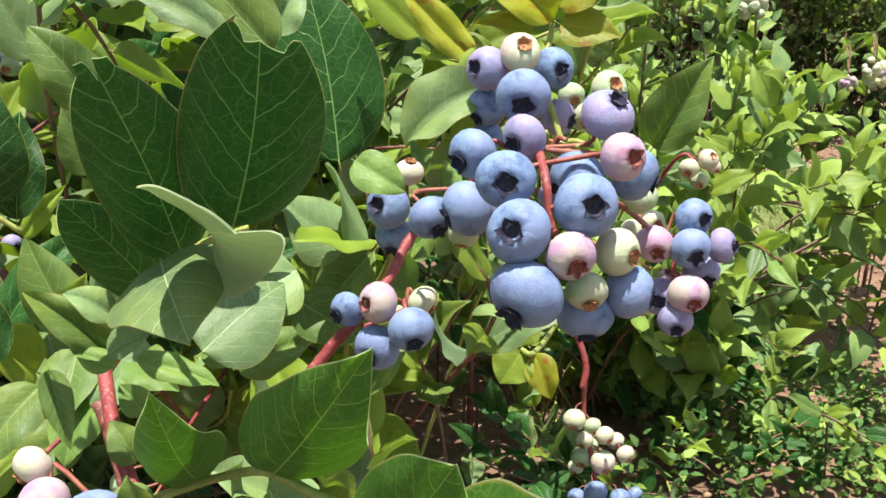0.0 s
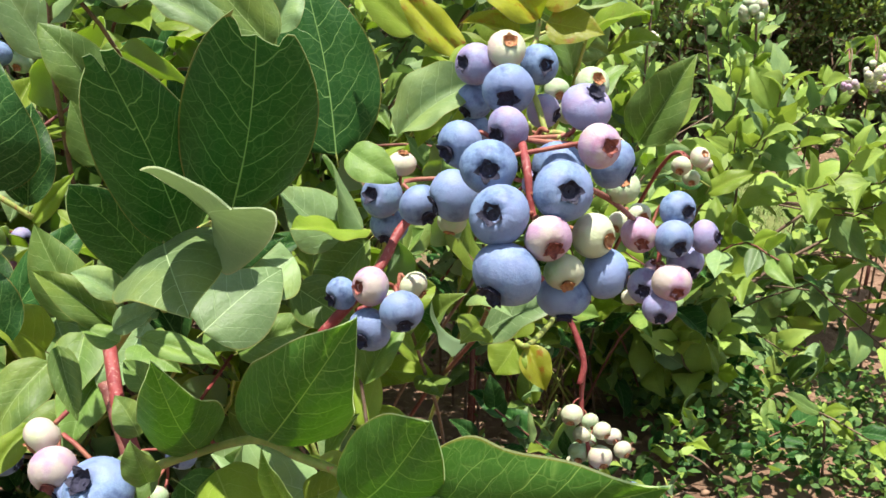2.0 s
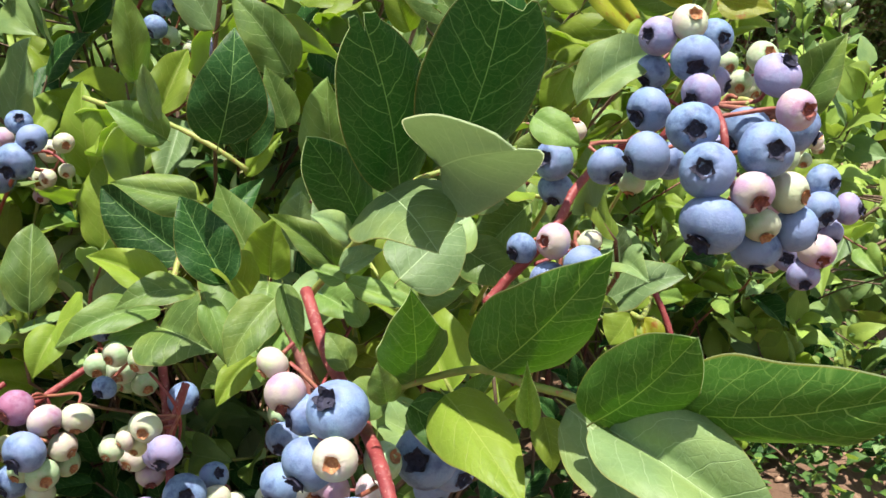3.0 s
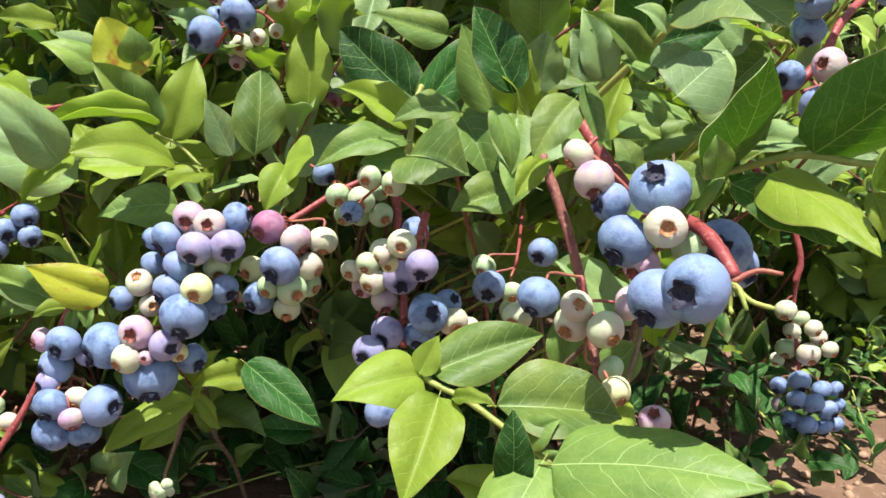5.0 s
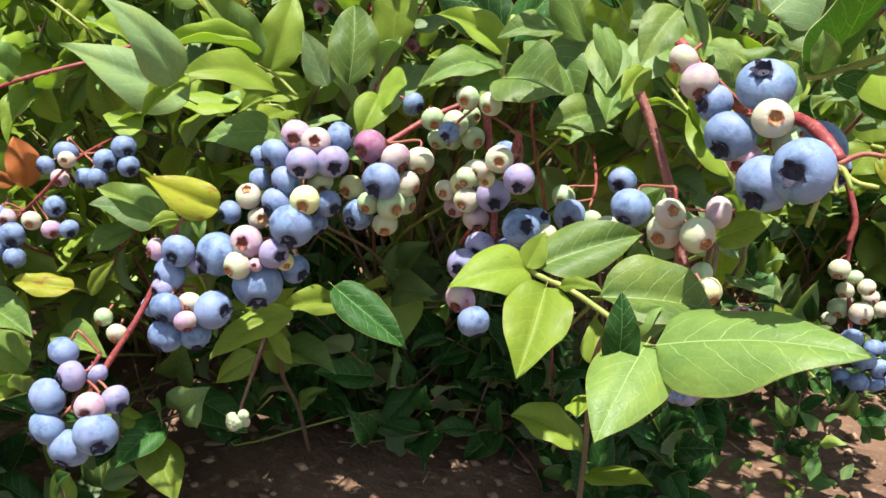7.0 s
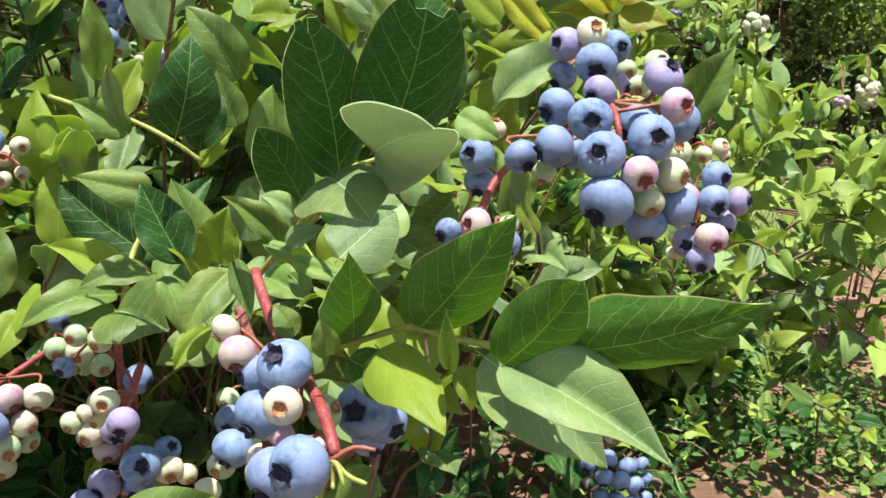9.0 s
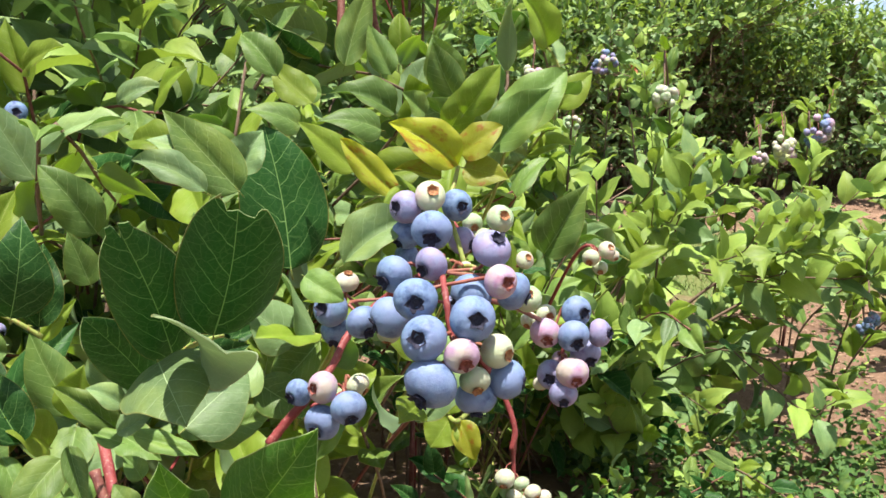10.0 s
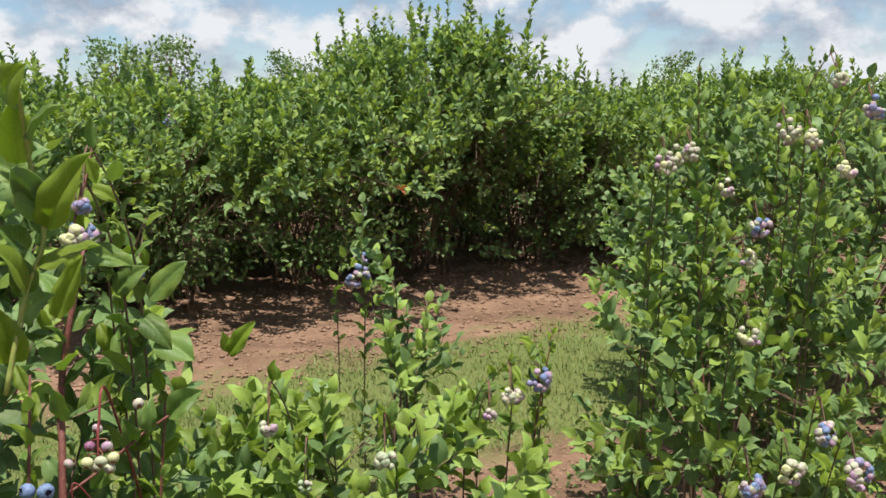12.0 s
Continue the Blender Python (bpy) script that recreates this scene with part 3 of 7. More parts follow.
def scatter(name, label, category, mat, count, shape, size, u, v, seed, smooth=True, sink=0.25):
    """Many small pieces strewn over a stretch of the rows, in one mesh."""
    rng = np.random.default_rng(seed)
    base, faces = shape
    base = np.array(base, float)
    verts, polys = [], []
    for i in range(count):
        pu, pv = rng.uniform(*u), rng.uniform(*v)
        x, y, z = row_place(pu, pv)
        s = rng.uniform(*size)
        a, b = rng.uniform(0, 6.28), rng.uniform(-0.35, 0.35)
        rot = np.array(Euler((b, rng.uniform(-0.35, 0.35), a)).to_matrix())
        q = (base * rng.uniform(0.7, 1.3, (1, 3)) + rng.normal(0, 0.06, base.shape)) * s @ rot.T + (x, y, z + s * sink)
        k = len(verts)
        verts += q.tolist()
        polys += [tuple(int(j) + k for j in f) for f in faces]
    return tagged(new(name, mesh_of(name, verts, polys, [mat], None, smooth)), label, category, kind="stuff")


LUMP = ([(0, 0, 0.6), (0.9, 0, 0), (0.3, 0.8, 0.1), (-0.7, 0.6, 0), (-0.8, -0.5, 0.1), (0.3, -0.9, 0), (0, 0, -0.5)],
        [(0, 1, 2), (0, 2, 3), (0, 3, 4), (0, 4, 5), (0, 5, 1), (6, 2, 1), (6, 3, 2), (6, 4, 3), (6, 5, 4), (6, 1, 5)])
SLIVER = ([(-1, -0.16, 0), (1, -0.1, 0), (1, 0.14, 0.02), (-1, 0.16, 0), (-0.9, 0, 0.12), (0.9, 0, 0.12)],
          [(0, 1, 5, 4), (2, 3, 4, 5), (1, 2, 5), (3, 0, 4), (3, 2, 1, 0)])
scatter("soil_clods", "crumbly brown clods of soil", "soil", CLOD, 12000, LUMP, (0.003, 0.010), (-1.6, 5.5), (-0.3, 2.4), 1)
scatter("soil_clods", "crumbly brown clods of soil", "soil", CLOD, 6000, LUMP, (0.005, 0.018), (-1.5, 6), (3.7, 6.2), 2)
scatter("wood_chips", "dry wood chips and straw on the soil", "mulch", CHIP, 3600, SLIVER, (0.004, 0.014), (-1.6, 5.5), (-0.2, 2.5), 3)


def grass(seed, count, u, v):
    """Tufts of bent blades, each three segments long."""
    rng = np.random.default_rng(seed)
    verts, faces = [], []
    for i in range(count):
        pu, pv = rng.uniform(*u), rng.uniform(*v)
        mid = abs(pv - ALLEY) / ALLEY_HALF
        if mid + 0.6 * noise.noise(Vector((pu * 1.6, pv * 1.6, 4.0))) > 0.95:
            continue
        x, y, z = row_place(pu, pv)
        a, h, w = rng.uniform(0, 6.28), rng.uniform(0.012, 0.045), rng.uniform(0.0012, 0.0026)
        lean, dx, dy = rng.uniform(0.3, 1.6) * h, math.cos(a), math.sin(a)
        k = len(verts)
        for s, t in ((0, 1), (0.5, 0.8), (0.85, 0.45)):
            cx, cy, cz = x + dx * lean * s * s, y + dy * lean * s * s, z - 0.004 + h * s
            verts += [(cx - dy * w * t, cy + dx * w * t, cz), (cx + dy * w * t, cy - dx * w * t, cz)]
        verts.append((x + dx * lean, y + dy * lean, z + h * 0.98))
        faces += [(k, k + 1, k + 3, k + 2), (k + 2, k + 3, k + 5, k + 4), (k + 4, k + 5, k + 6)]
    return tagged(new("grass", mesh_of("grass", verts, faces, [GRASS])), "short mown grass in the alley between rows", "grass", kind="stuff")


grass(5, 42000, (-1.2, 7.0), (2.3, 4.2))


# ---- foliage of bushes, many leaves in one mesh ----
def leaf_template(nu, nv, seed):
    v, uv, _, q = leaf_grid(nu, nv, seed)
    return np.array(v), np.array(uv), np.array(q)


FINE = [leaf_template(6, 4, s) for s in (1, 2, 4, 5)]
COARSE = [leaf_template(3, 2, s) for s in (1, 2, 4)]


def foliage_mesh(name, leaves, templates, mats):
    """leaves: rows of base, axis, normal, length, width, slot."""
    vs, fs, us, slots = [], [], [], []
    k = 0
    for n, (base, axis, normal, length, width, slot) in enumerate(leaves):
        v, uv, q = templates[n % len(templates)]
        x = np.cross(axis, normal)
        vs.append(base + v[:, :1] * x * width + v[:, 1:2] * axis * length + v[:, 2:] * normal * length)
        us.append(uv)
        fs.append(q + k)
        slots.append(np.full(len(q), slot, dtype=np.int32))
        k += len(v)
    vs, fs, us, slots = np.concatenate(vs), np.concatenate(fs), np.concatenate(us), np.concatenate(slots)
    me = bpy.data.meshes.new(name)
    me.vertices.add(len(vs))
    me.vertices.foreach_set("co", vs.astype(np.float32).ravel())
    me.loops.add(fs.size)
    me.loops.foreach_set("vertex_index", fs.astype(np.int32).ravel())
    me.polygons.add(len(fs))
    me.polygons.foreach_set("loop_start", np.arange(0, fs.size, 4, dtype=np.int32))
    for m in mats:
        me.materials.append(m)
    me.polygons.foreach_set("material_index", slots)
    me.polygons.foreach_set("use_smooth", np.ones(len(fs), dtype=bool))
    me.uv_layers.new(name="UVMap").data.foreach_set("uv", us[fs.ravel()].astype(np.float32).ravel())
    me.validate()
    me.update()
    return me


def unit(a):
    return a / max(np.linalg.norm(a), 1e-9)


def leaves_along(path, rng, size, start, gap, young=0.15, lift=0.55, face=0.38):
    """Alternate leaves up a shoot, larger in its middle, with a tuft at the tip."""
    out = []
    path = np.array([tuple(p) for p in path])
    seg = np.linalg.norm(np.diff(path, axis=0), axis=1)
    run = np.r_[0, np.cumsum(seg)]
    s, turn = run[-1] * start, rng.uniform(0, 6.28)
    while s <= run[-1]:
        p = np.array([np.interp(s, run, path[:, c]) for c in range(3)])
        i = min(np.searchsorted(run, s), len(path) - 1)
        d = unit(path[i] - path[max(i - 1, 0)] + 1e-6)
        side = unit(np.cross(d, (0.21, 0.13, 0.97)))
        up = np.cross(side, d)
        turn += 2.4 + rng.normal(0, 0.35)
        out_dir = math.cos(turn) * side + math.sin(turn) * up
        tip_near = s / run[-1]
        axis = unit(out_dir + d * (lift + 0.7 * tip_near**3) + rng.normal(0, 0.18, 3) + (0, 0, 0.12))
        normal = d * 0.4 + np.array((-0.1, -face, 0.75)) + rng.normal(0, 0.42, 3)
        normal = unit(normal - axis * normal.dot(axis))
        length = size * rng.uniform(0.7, 1.2) * (1 - 0.35 * tip_near**4)
        out.append((p + axis * 0.003, axis, normal, length, length * rng.uniform(0.48, 0.66), 1 if rng.random() < young * (0.5 + 1.3 * tip_near) else 0))
        s += gap * rng.uniform(0.7, 1.3)
    return out


def bush_shoots(rng, radius, height, canes, twigs, belly=0.5, spiky=9, gaps=0.0):
    """Canes that rise from the crown and fan out, and leafy twigs that fill the crown's round outline."""
    stems, tops = [], []
    for c in range(canes):
        a = 2 * math.pi * (c + rng.uniform(-0.4, 0.4)) / canes
        reach = radius * rng.uniform(0.2, 0.8)
        top = height * rng.uniform(0.6, 0.92) * (1 - 0.25 * (reach / radius) ** 2)
        b = np.array((0.10 * math.cos(a), 0.10 * math.sin(a), -0.01))
        m = np.array((reach * 0.45 * math.cos(a), reach * 0.45 * math.sin(a), top * 0.5))
        t = np.array((reach * math.cos(a + rng.uniform(-0.3, 0.3)), reach * math.sin(a), top))
        cane = smooth_path([Vector(b), Vector(m), Vector(t)], 5)
        stems.append((cane, 0.006, 0.002, 0.7))
        tops += [np.array(p) for p in cane[3:]]
    tops = np.array(tops)
    for k in range(twigs):
        a, f = rng.uniform(0, 6.28), rng.uniform(0.06, 1.0)
        wide = math.sqrt(max(0.05, 1 - (abs(f - belly) / (max(0.58, belly + 0.04) if f < belly else 1.04 - belly)) ** 2.2))
        r = radius * wide * rng.uniform(0.45, 1.0) ** 0.5 * (1 + 0.18 * math.sin(3 * a + radius * 9))
        p = np.array((r * math.cos(a), r * math.sin(a), height * f * rng.uniform(0.92, 1.05)))
        if noise.noise(Vector(p * 4.2) + Vector((radius * 31, 0, 0))) < gaps and rng.random() < 0.85:
            continue
        away = unit(np.array((p[0], p[1], 0.0)) / radius + (0, 0, (f - 0.25) * 1.3) + rng.normal(0, 0.25, 3))
        length = rng.uniform(0.10, 0.20) * (height / 1.2) ** 0.4
        b = p - away * length * 0.6
        q = tops[np.argmin(np.linalg.norm(tops - b * (0.7, 0.7, 0.85), axis=1))]
        e = p + unit(away + (0, 0, 0.7)) * length * 0.5
        if k % spiky == 0 and f > 0.6:
            e = p + np.array((rng.normal(0, 0.05), rng.normal(0, 0.05), rng.uniform(0.18, 0.34) * (height / 1.3) ** 0.5))
        stems.append((smooth_path([Vector(q), Vector(b), Vector(p), Vector(e)], 3), 0.0016, 0.0008, max(0.0, 1 - 1.7 * length / (np.linalg.norm(b - q) + 1.1 * length + 1e-6))))
    return stems


def bush(name, label, at, radius, height, canes, twigs, size, gap, seed, templates, young=0.15, belly=0.5, face=0.38, spiky=9, gaps=0.0):
    """A blueberry bush: woody canes and their foliage."""
    rng = np.random.default_rng(seed)
    ob = thing(name, at, label, "bush", "bushes in the rows")
    stems = bush_shoots(rng, radius, height, canes, twigs, belly, spiky, gaps)
    leaves, wood = [], []
    for path, r0, r1, start in stems:
        wood.append(tube(path, r0, r1, 5))
        leaves += leaves_along(path, rng, size, start, gap, young, 0.55, face)
    tagged(part("branchwork", mesh_of("branchwork", *joined(wood), [STEM["brown"]]), ob, Matrix.Translation(at)), kind="stuff")
    tagged(part("foliage", foliage_mesh("foliage", leaves, templates, [FOLIAGE, FOLIAGE_YOUNG]), ob, Matrix.Translation(at)), kind="stuff")
    return ob


# the row that the camera stands beside
bush("blueberry_bush", "large leafy blueberry bush with upright red-brown canes", (-0.53, 1.32, 0), 0.63, 1.20, 14, 560, 0.068, 0.017, 11, FINE)
bush("blueberry_bush", "low spreading blueberry bush with bright green leaves", (0.38, 1.78, 0), 0.58, 0.55, 12, 330, 0.074, 0.017, 12, FINE, 0.5, 0.6, 0.6, gaps=0.04)
bush("blueberry_bush", "tall dense blueberry bush with blue-green leaves", (2.45, 2.90, 0), 0.92, 1.24, 14, 700, 0.066, 0.017, 13, FINE, 0.18, 0.58, 0.65)
bush("blueberry_bush", "low leafy blueberry bush at the row's edge", (1.62, 2.2, 0), 0.50, 0.80, 8, 170, 0.066, 0.018, 14, FINE, 0.3, 0.55, 0.65, gaps=0.06)
bush("blueberry_bush", "dense blueberry bush full of fruit", (-1.0, 0.85, 0), 0.50, 0.46, 12, 300, 0.062, 0.016, 15, FINE, 0.6)
bush("blueberry_bush", "leafy blueberry bush further along the row", (-1.75, 1.0, 0), 0.75, 1.2, 10, 420, 0.065, 0.02, 16, COARSE)
bush("blueberry_bush", "leafy blueberry bush further along the row", (3.7, 3.3, 0), 0.9, 1.4, 10, 460, 0.065, 0.02, 17, COARSE)


def filler(count, box, crown, seed, size=0.064, toward=(0.0, -0.6, 0.5), young=0.28, deep=0.1):
    """Leafy twigs that reach out of the bush's middle into a part of it; each a shoot with leaves of its own. deep:
    share of leaves with shade put into their colour.
    """
    rng = np.random.default_rng(seed)
    for k in range(count):
        tip = np.array([rng.uniform(*b) for b in box])
        aim = unit(np.array(toward) + rng.normal(0, 0.45, 3))
        base = tip - aim * rng.uniform(0.09, 0.15)
        root = np.array(crown) + rng.normal(0, 0.05, 3) * (1, 1, 0)
        mid = root * 0.45 + base * 0.55 + (0, 0, 0.03)
        path = smooth_path([Vector(root), Vector(mid), Vector(base), Vector(tip)], 4)
        ob = thing("leafy_shoot", path[0], "leafy twig inside the blueberry bush", "shoot", "shoots of the bush")
        part("stem", mesh_of("stem", *tube(path, 0.0019, 0.0010, 6), [STEM["dark" if k % 5 == 0 else ("green" if k % 2 else "brown")]]), ob, Matrix.Identity(4))
        full = sum((b - a).length for a, b in zip(path, path[1:]))
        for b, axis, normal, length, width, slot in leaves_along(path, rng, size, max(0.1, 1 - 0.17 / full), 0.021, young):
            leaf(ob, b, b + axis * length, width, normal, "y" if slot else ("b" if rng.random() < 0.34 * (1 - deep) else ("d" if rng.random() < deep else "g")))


filler(50, ((-0.50, -0.04), (0.50, 0.72), (0.37, 0.72)), (-0.40, 1.05, 0.02), 21, young=0.26, deep=0.2)
# low inner twigs: mostly dark leaf colour, which carries the bush's shade
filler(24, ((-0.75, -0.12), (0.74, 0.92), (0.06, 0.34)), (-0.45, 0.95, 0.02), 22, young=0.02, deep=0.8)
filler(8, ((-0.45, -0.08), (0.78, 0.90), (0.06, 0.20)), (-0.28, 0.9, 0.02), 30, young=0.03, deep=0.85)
filler(30, ((-0.50, -0.07), (0.53, 0.76), (0.42, 0.58)), (-0.30, 1.0, 0.02), 28, young=0.28, deep=0.25)
filler(20, ((-0.12, 0.14), (0.68, 0.95), (0.46, 0.74)), (-0.20, 1.15, 0.02), 23)
filler(15, ((-0.80, -0.42), (0.50, 0.66), (0.28, 0.54)), (-0.62, 0.9, 0.02), 24, young=0.6)
filler(16, ((0.0, 0.42), (0.98, 1.35), (0.14, 0.40)), (0.25, 1.5, 0.02), 25, young=0.15, deep=0.55)
filler(22, ((-0.08, 0.32), (0.94, 1.18), (0.36, 0.50)), (0.15, 1.4, 0.02), 27, young=0.2, deep=0.2)
filler(5, ((0.30, 0.60), (1.0, 1.16), (0.07, 0.20)), (0.45, 1.25, 0.01), 29, 0.045, young=0.15, deep=0.6)
filler(5, ((0.35, 0.62), (1.1, 1.40), (0.10, 0.30)), (0.45, 1.5, 0.02), 26, young=0.15, deep=0.5)
filler(10, ((-0.11, 0.01), (0.46, 0.60), (0.44, 0.56)), (-0.10, 0.95, 0.02), 31, young=0.3, deep=0.2)
# high young share: sunlit brightness of these twigs put into leaf colour
filler(16, ((-0.78, -0.34), (0.56, 0.70), (0.40, 0.58)), (-0.55, 0.95, 0.02), 32, young=0.75, deep=0.0)
# near the soil, shade under the bush is again put into leaf colour
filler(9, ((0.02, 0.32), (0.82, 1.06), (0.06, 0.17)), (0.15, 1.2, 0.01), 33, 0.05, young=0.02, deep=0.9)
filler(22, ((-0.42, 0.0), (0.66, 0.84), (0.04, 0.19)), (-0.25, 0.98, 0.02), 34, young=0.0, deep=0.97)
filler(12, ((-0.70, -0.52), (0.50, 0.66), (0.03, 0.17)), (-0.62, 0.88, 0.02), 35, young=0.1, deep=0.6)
filler(12, ((-0.64, -0.40), (0.49, 0.57), (0.24, 0.42)), (-0.6, 0.92, 0.02), 36, young=0.45, deep=0.0)


def weeds(seed, count, u, v, label, tall=0.11):
    """Small leafy weeds on the soil, in loose patches."""
    rng = np.random.default_rng(seed)
    leaves = []
    for k in range(count):
        pu, pv = rng.uniform(*u), rng.uniform(*v)
        if noise.noise(Vector((pu * 2.2, pv * 2.2, seed))) < -0.05:
            continue
        x, y, z = row_place(pu, pv)
        h = rng.uniform(0.02, tall)
        stalk = [Vector((x, y, z)), Vector((x + rng.normal(0, 0.02), y + rng.normal(0, 0.02), z + h))]
        leaves += leaves_along(stalk, rng, rng.uniform(0.014, 0.030), 0.1, 0.013, 0.14, 0.2)
    return tagged(new("weeds", foliage_mesh("weeds", leaves, COARSE, [WEED, FOLIAGE_YOUNG])), label, "weeds", kind="stuff")


weeds(61, 800, (0.1, 3.6), (0.6, 2.2), "small green weeds on the soil under the bushes")
weeds(63, 400, (0.68, 1.5), (0.75, 1.35), "bright green weeds on sunlit soil beside the bush")
weeds(64, 160, (0.52, 1.0), (0.88, 1.28), "tufts of small-leaved green weeds below the low bush", 0.16)
weeds(62, 260, (-1.2, 0.4), (0.2, 1.2), "sparse weeds in the shade of the bush")

# ---- further rows ----
def hedge_bush(label, at, half, deep, height, twigs, seed):
    """An old bush of a hedge-like row: bare canes below, and a wide crown in clumps that overhangs them, with long shoots on top."""
    rng = np.random.default_rng(seed)
    ob = thing("blueberry_bush", at, label, "bush", "bushes in the rows")
    wood, leaves, tops = [], [], []
    for c in range(18):
        a = 2 * math.pi * (c + rng.uniform(-0.4, 0.4)) / 18
        reach, top = rng.uniform(0.25, 0.8), height * rng.uniform(0.55, 0.85)
        foot = rng.uniform(0.05, 0.35)
        cane = smooth_path([Vector((foot * math.cos(a), foot * math.sin(a), -0.04)), U_ROW * (half * reach * 0.4 * math.cos(a)) + V_ROW * (deep * reach * 0.4 * math.sin(a)) + Vector((0, 0, top * 0.5)), U_ROW * (half * reach * math.cos(a + 0.2)) + V_ROW * (deep * reach * math.sin(a + 0.2)) + Vector((0, 0, top))], 5)
        wood.append(tube(cane, 0.012, 0.003, 5))
        tops += [np.array(p) for p in cane[2:]]
    tops = np.array(tops)
    for k in range(twigs):
        a = rng.uniform(0, 6.28)
        low = rng.random() < 0.28
        f = rng.uniform(0.12, 0.58) if low else 0.58 + 0.42 * rng.random() ** 0.85
        wide = 0.55 + 0.4 * f if low else math.sqrt(max(0.08, 1 - (abs(f - 0.66) / 0.36) ** 2.2))
        r = wide * rng.uniform(0.12, 1.0) ** 0.5 * (1 + 0.16 * math.sin(3 * a + seed) + 0.12 * math.sin(5 * a + 9 * f + seed))
        p = np.array(U_ROW * (half * r * math.cos(a)) + V_ROW * (deep * r * math.sin(a))) + (0, 0, height * f)
        if noise.noise(Vector(p * 2.1) + Vector((seed, 0, 0))) < -0.02 and rng.random() < 0.9:
            continue
        away = unit(np.array((p[0], p[1], 0.0)) / deep + (0, 0, (f - 0.3) * 1.4) + rng.normal(0, 0.3, 3))
        length = rng.uniform(0.12, 0.24)
        b, e = p - away * length * 0.6, p + unit(away + (0, 0, 0.8)) * length * 0.5
        if k % 10 == 0 and f > 0.70:
            e = p + np.array((rng.normal(0, 0.05), rng.normal(0, 0.05), rng.uniform(0.10, 0.42)))
        q = tops[np.argmin(np.linalg.norm(tops - b * (0.7, 0.7, 0.85), axis=1))]
        path = smooth_path([Vector(q), Vector(b), Vector(p), Vector(e)], 3)
        wood.append(tube(path, 0.0022, 0.001, 4))
        start = max(0.0, 1 - 1.7 * length / (np.linalg.norm(b - q) + 1.1 * length + 1e-6))
        leaves += leaves_along(path, rng, 0.064 if low else 0.078, start, 0.034 if low else 0.018, 0.05 if low else 0.34 * f, 0.55, 0.1)
    for k in range(150):
        q = tops[rng.integers(len(tops))]
        e = q * (1, 1, 0.7) + rng.normal(0, 0.22, 3) * (1, 1, 0.8)
        wood.append(tube([Vector(q), Vector((q + e) / 2 + rng.normal(0, 0.03, 3)), Vector(e)], 0.003, 0.001, 4))
    tagged(part("branchwork", mesh_of("branchwork", *joined(wood), [STEM["brown"]]), ob, Matrix.Translation(at)), kind="stuff")
    tagged(part("foliage", foliage_mesh("foliage", leaves, COARSE, [FOLIAGE, FOLIAGE_YOUNG]), ob, Matrix.Translation(at)), kind="stuff")
    return ob


FAR_BUSH = [hedge_bush("tall blueberry bush in a hedge-like row", row_place(1.9 + 1.05 * k, 6.35), 0.85, 1.8, (1.40, 1.46, 1.86, 1.40)[k], 1350, 30 + k) for k in range(4)]
rng = random.Random(8)
for k in range(16):
    u = -3.35 + 1.05 * k
    if 1.8 < u < 5.2:
        continue
    m = Matrix.Translation(row_place(u, 6.35 + rng.uniform(-0.15, 0.15))) @ Matrix.Rotation(math.pi * (k % 2) + rng.uniform(-0.2, 0.2), 4, "Z") @ Matrix.Diagonal((1, 1, rng.uniform(0.88, 1.14), 1))
    copy_thing(FAR_BUSH[(0, 1, 3)[k % 3]], m)
for k in range(12):
    m = Matrix.Translation(row_place(-2.2 + 1.05 * k, 7.5 + rng.uniform(-0.1, 0.1))) @ Matrix.Rotation(math.pi * (k % 2) + rng.uniform(-0.2, 0.2), 4, "Z") @ Matrix.Diagonal((1, 1, rng.uniform(0.88, 1.14), 1))
    copy_thing(FAR_BUSH[(1, 0, 3)[k % 3]], m)
THIN = [bush("blueberry_bush", "distant blueberry bush in a row", row_place(-2.0 + 1.4 * k, 11.45), 1.05, 1.55 + 0.12 * k, 8, 300, 0.11, 0.035, 50 + k, COARSE, 0.2, 0.65, 0.15) for k in range(3)]
for row in range(4):
    for k in range(20):
        if row == 0 and k in (4, 5, 6):
            continue
        m = Matrix.Translation(row_place(-7.6 + 1.4 * k + rng.uniform(-0.2, 0.2) + row, 11.45 + 5 * row)) @ Matrix.Rotation(rng.uniform(0, 6.28), 4, "Z")
        copy_thing(THIN[(k + row) % 3], m)


def upright(points, size, label, seed, gap=0.02, young=0.2):
    """One strong upright shoot with leaves all the way up."""
    rng = np.random.default_rng(seed)
    ob = thing("leafy_shoot", points[0], label, "shoot", "shoots of the bush")
    path = smooth_path(points, 5)
    part("stem", mesh_of("stem", *tube(path, 0.004, 0.0015, 7), [STEM["dark"]]), ob, Matrix.Identity(4))
    for b, axis, normal, length, width, slot in leaves_along(path, rng, size, 0.25, gap, young, 0.8):
        leaf(ob, b, b + axis * length, width, normal, "y" if slot else "g")
    return ob


bush("blueberry_bush", "young upright blueberry bush between grass and low bush", (0.70, 2.50, 0), 0.14, 0.88, 5, 46, 0.055, 0.02, 71, FINE, 0.25, 0.55)
upright([(-0.08, 0.95, 0.1), (-0.08, 0.98, 0.6), (-0.06, 1.0, 0.93)], 0.05, "upright leafy shoot of the large bush", 73)
upright([(0.04, 1.15, 0.1), (0.05, 1.18, 0.5), (0.08, 1.2, 0.84)], 0.05, "upright leafy shoot of the large bush", 74)
upright([(0.88, 1.95, 0.1), (0.92, 1.98, 0.4), (0.98, 2.0, 0.68)], 0.045, "bright upright shoot with pale berries below", 75, 0.02, 0.7)
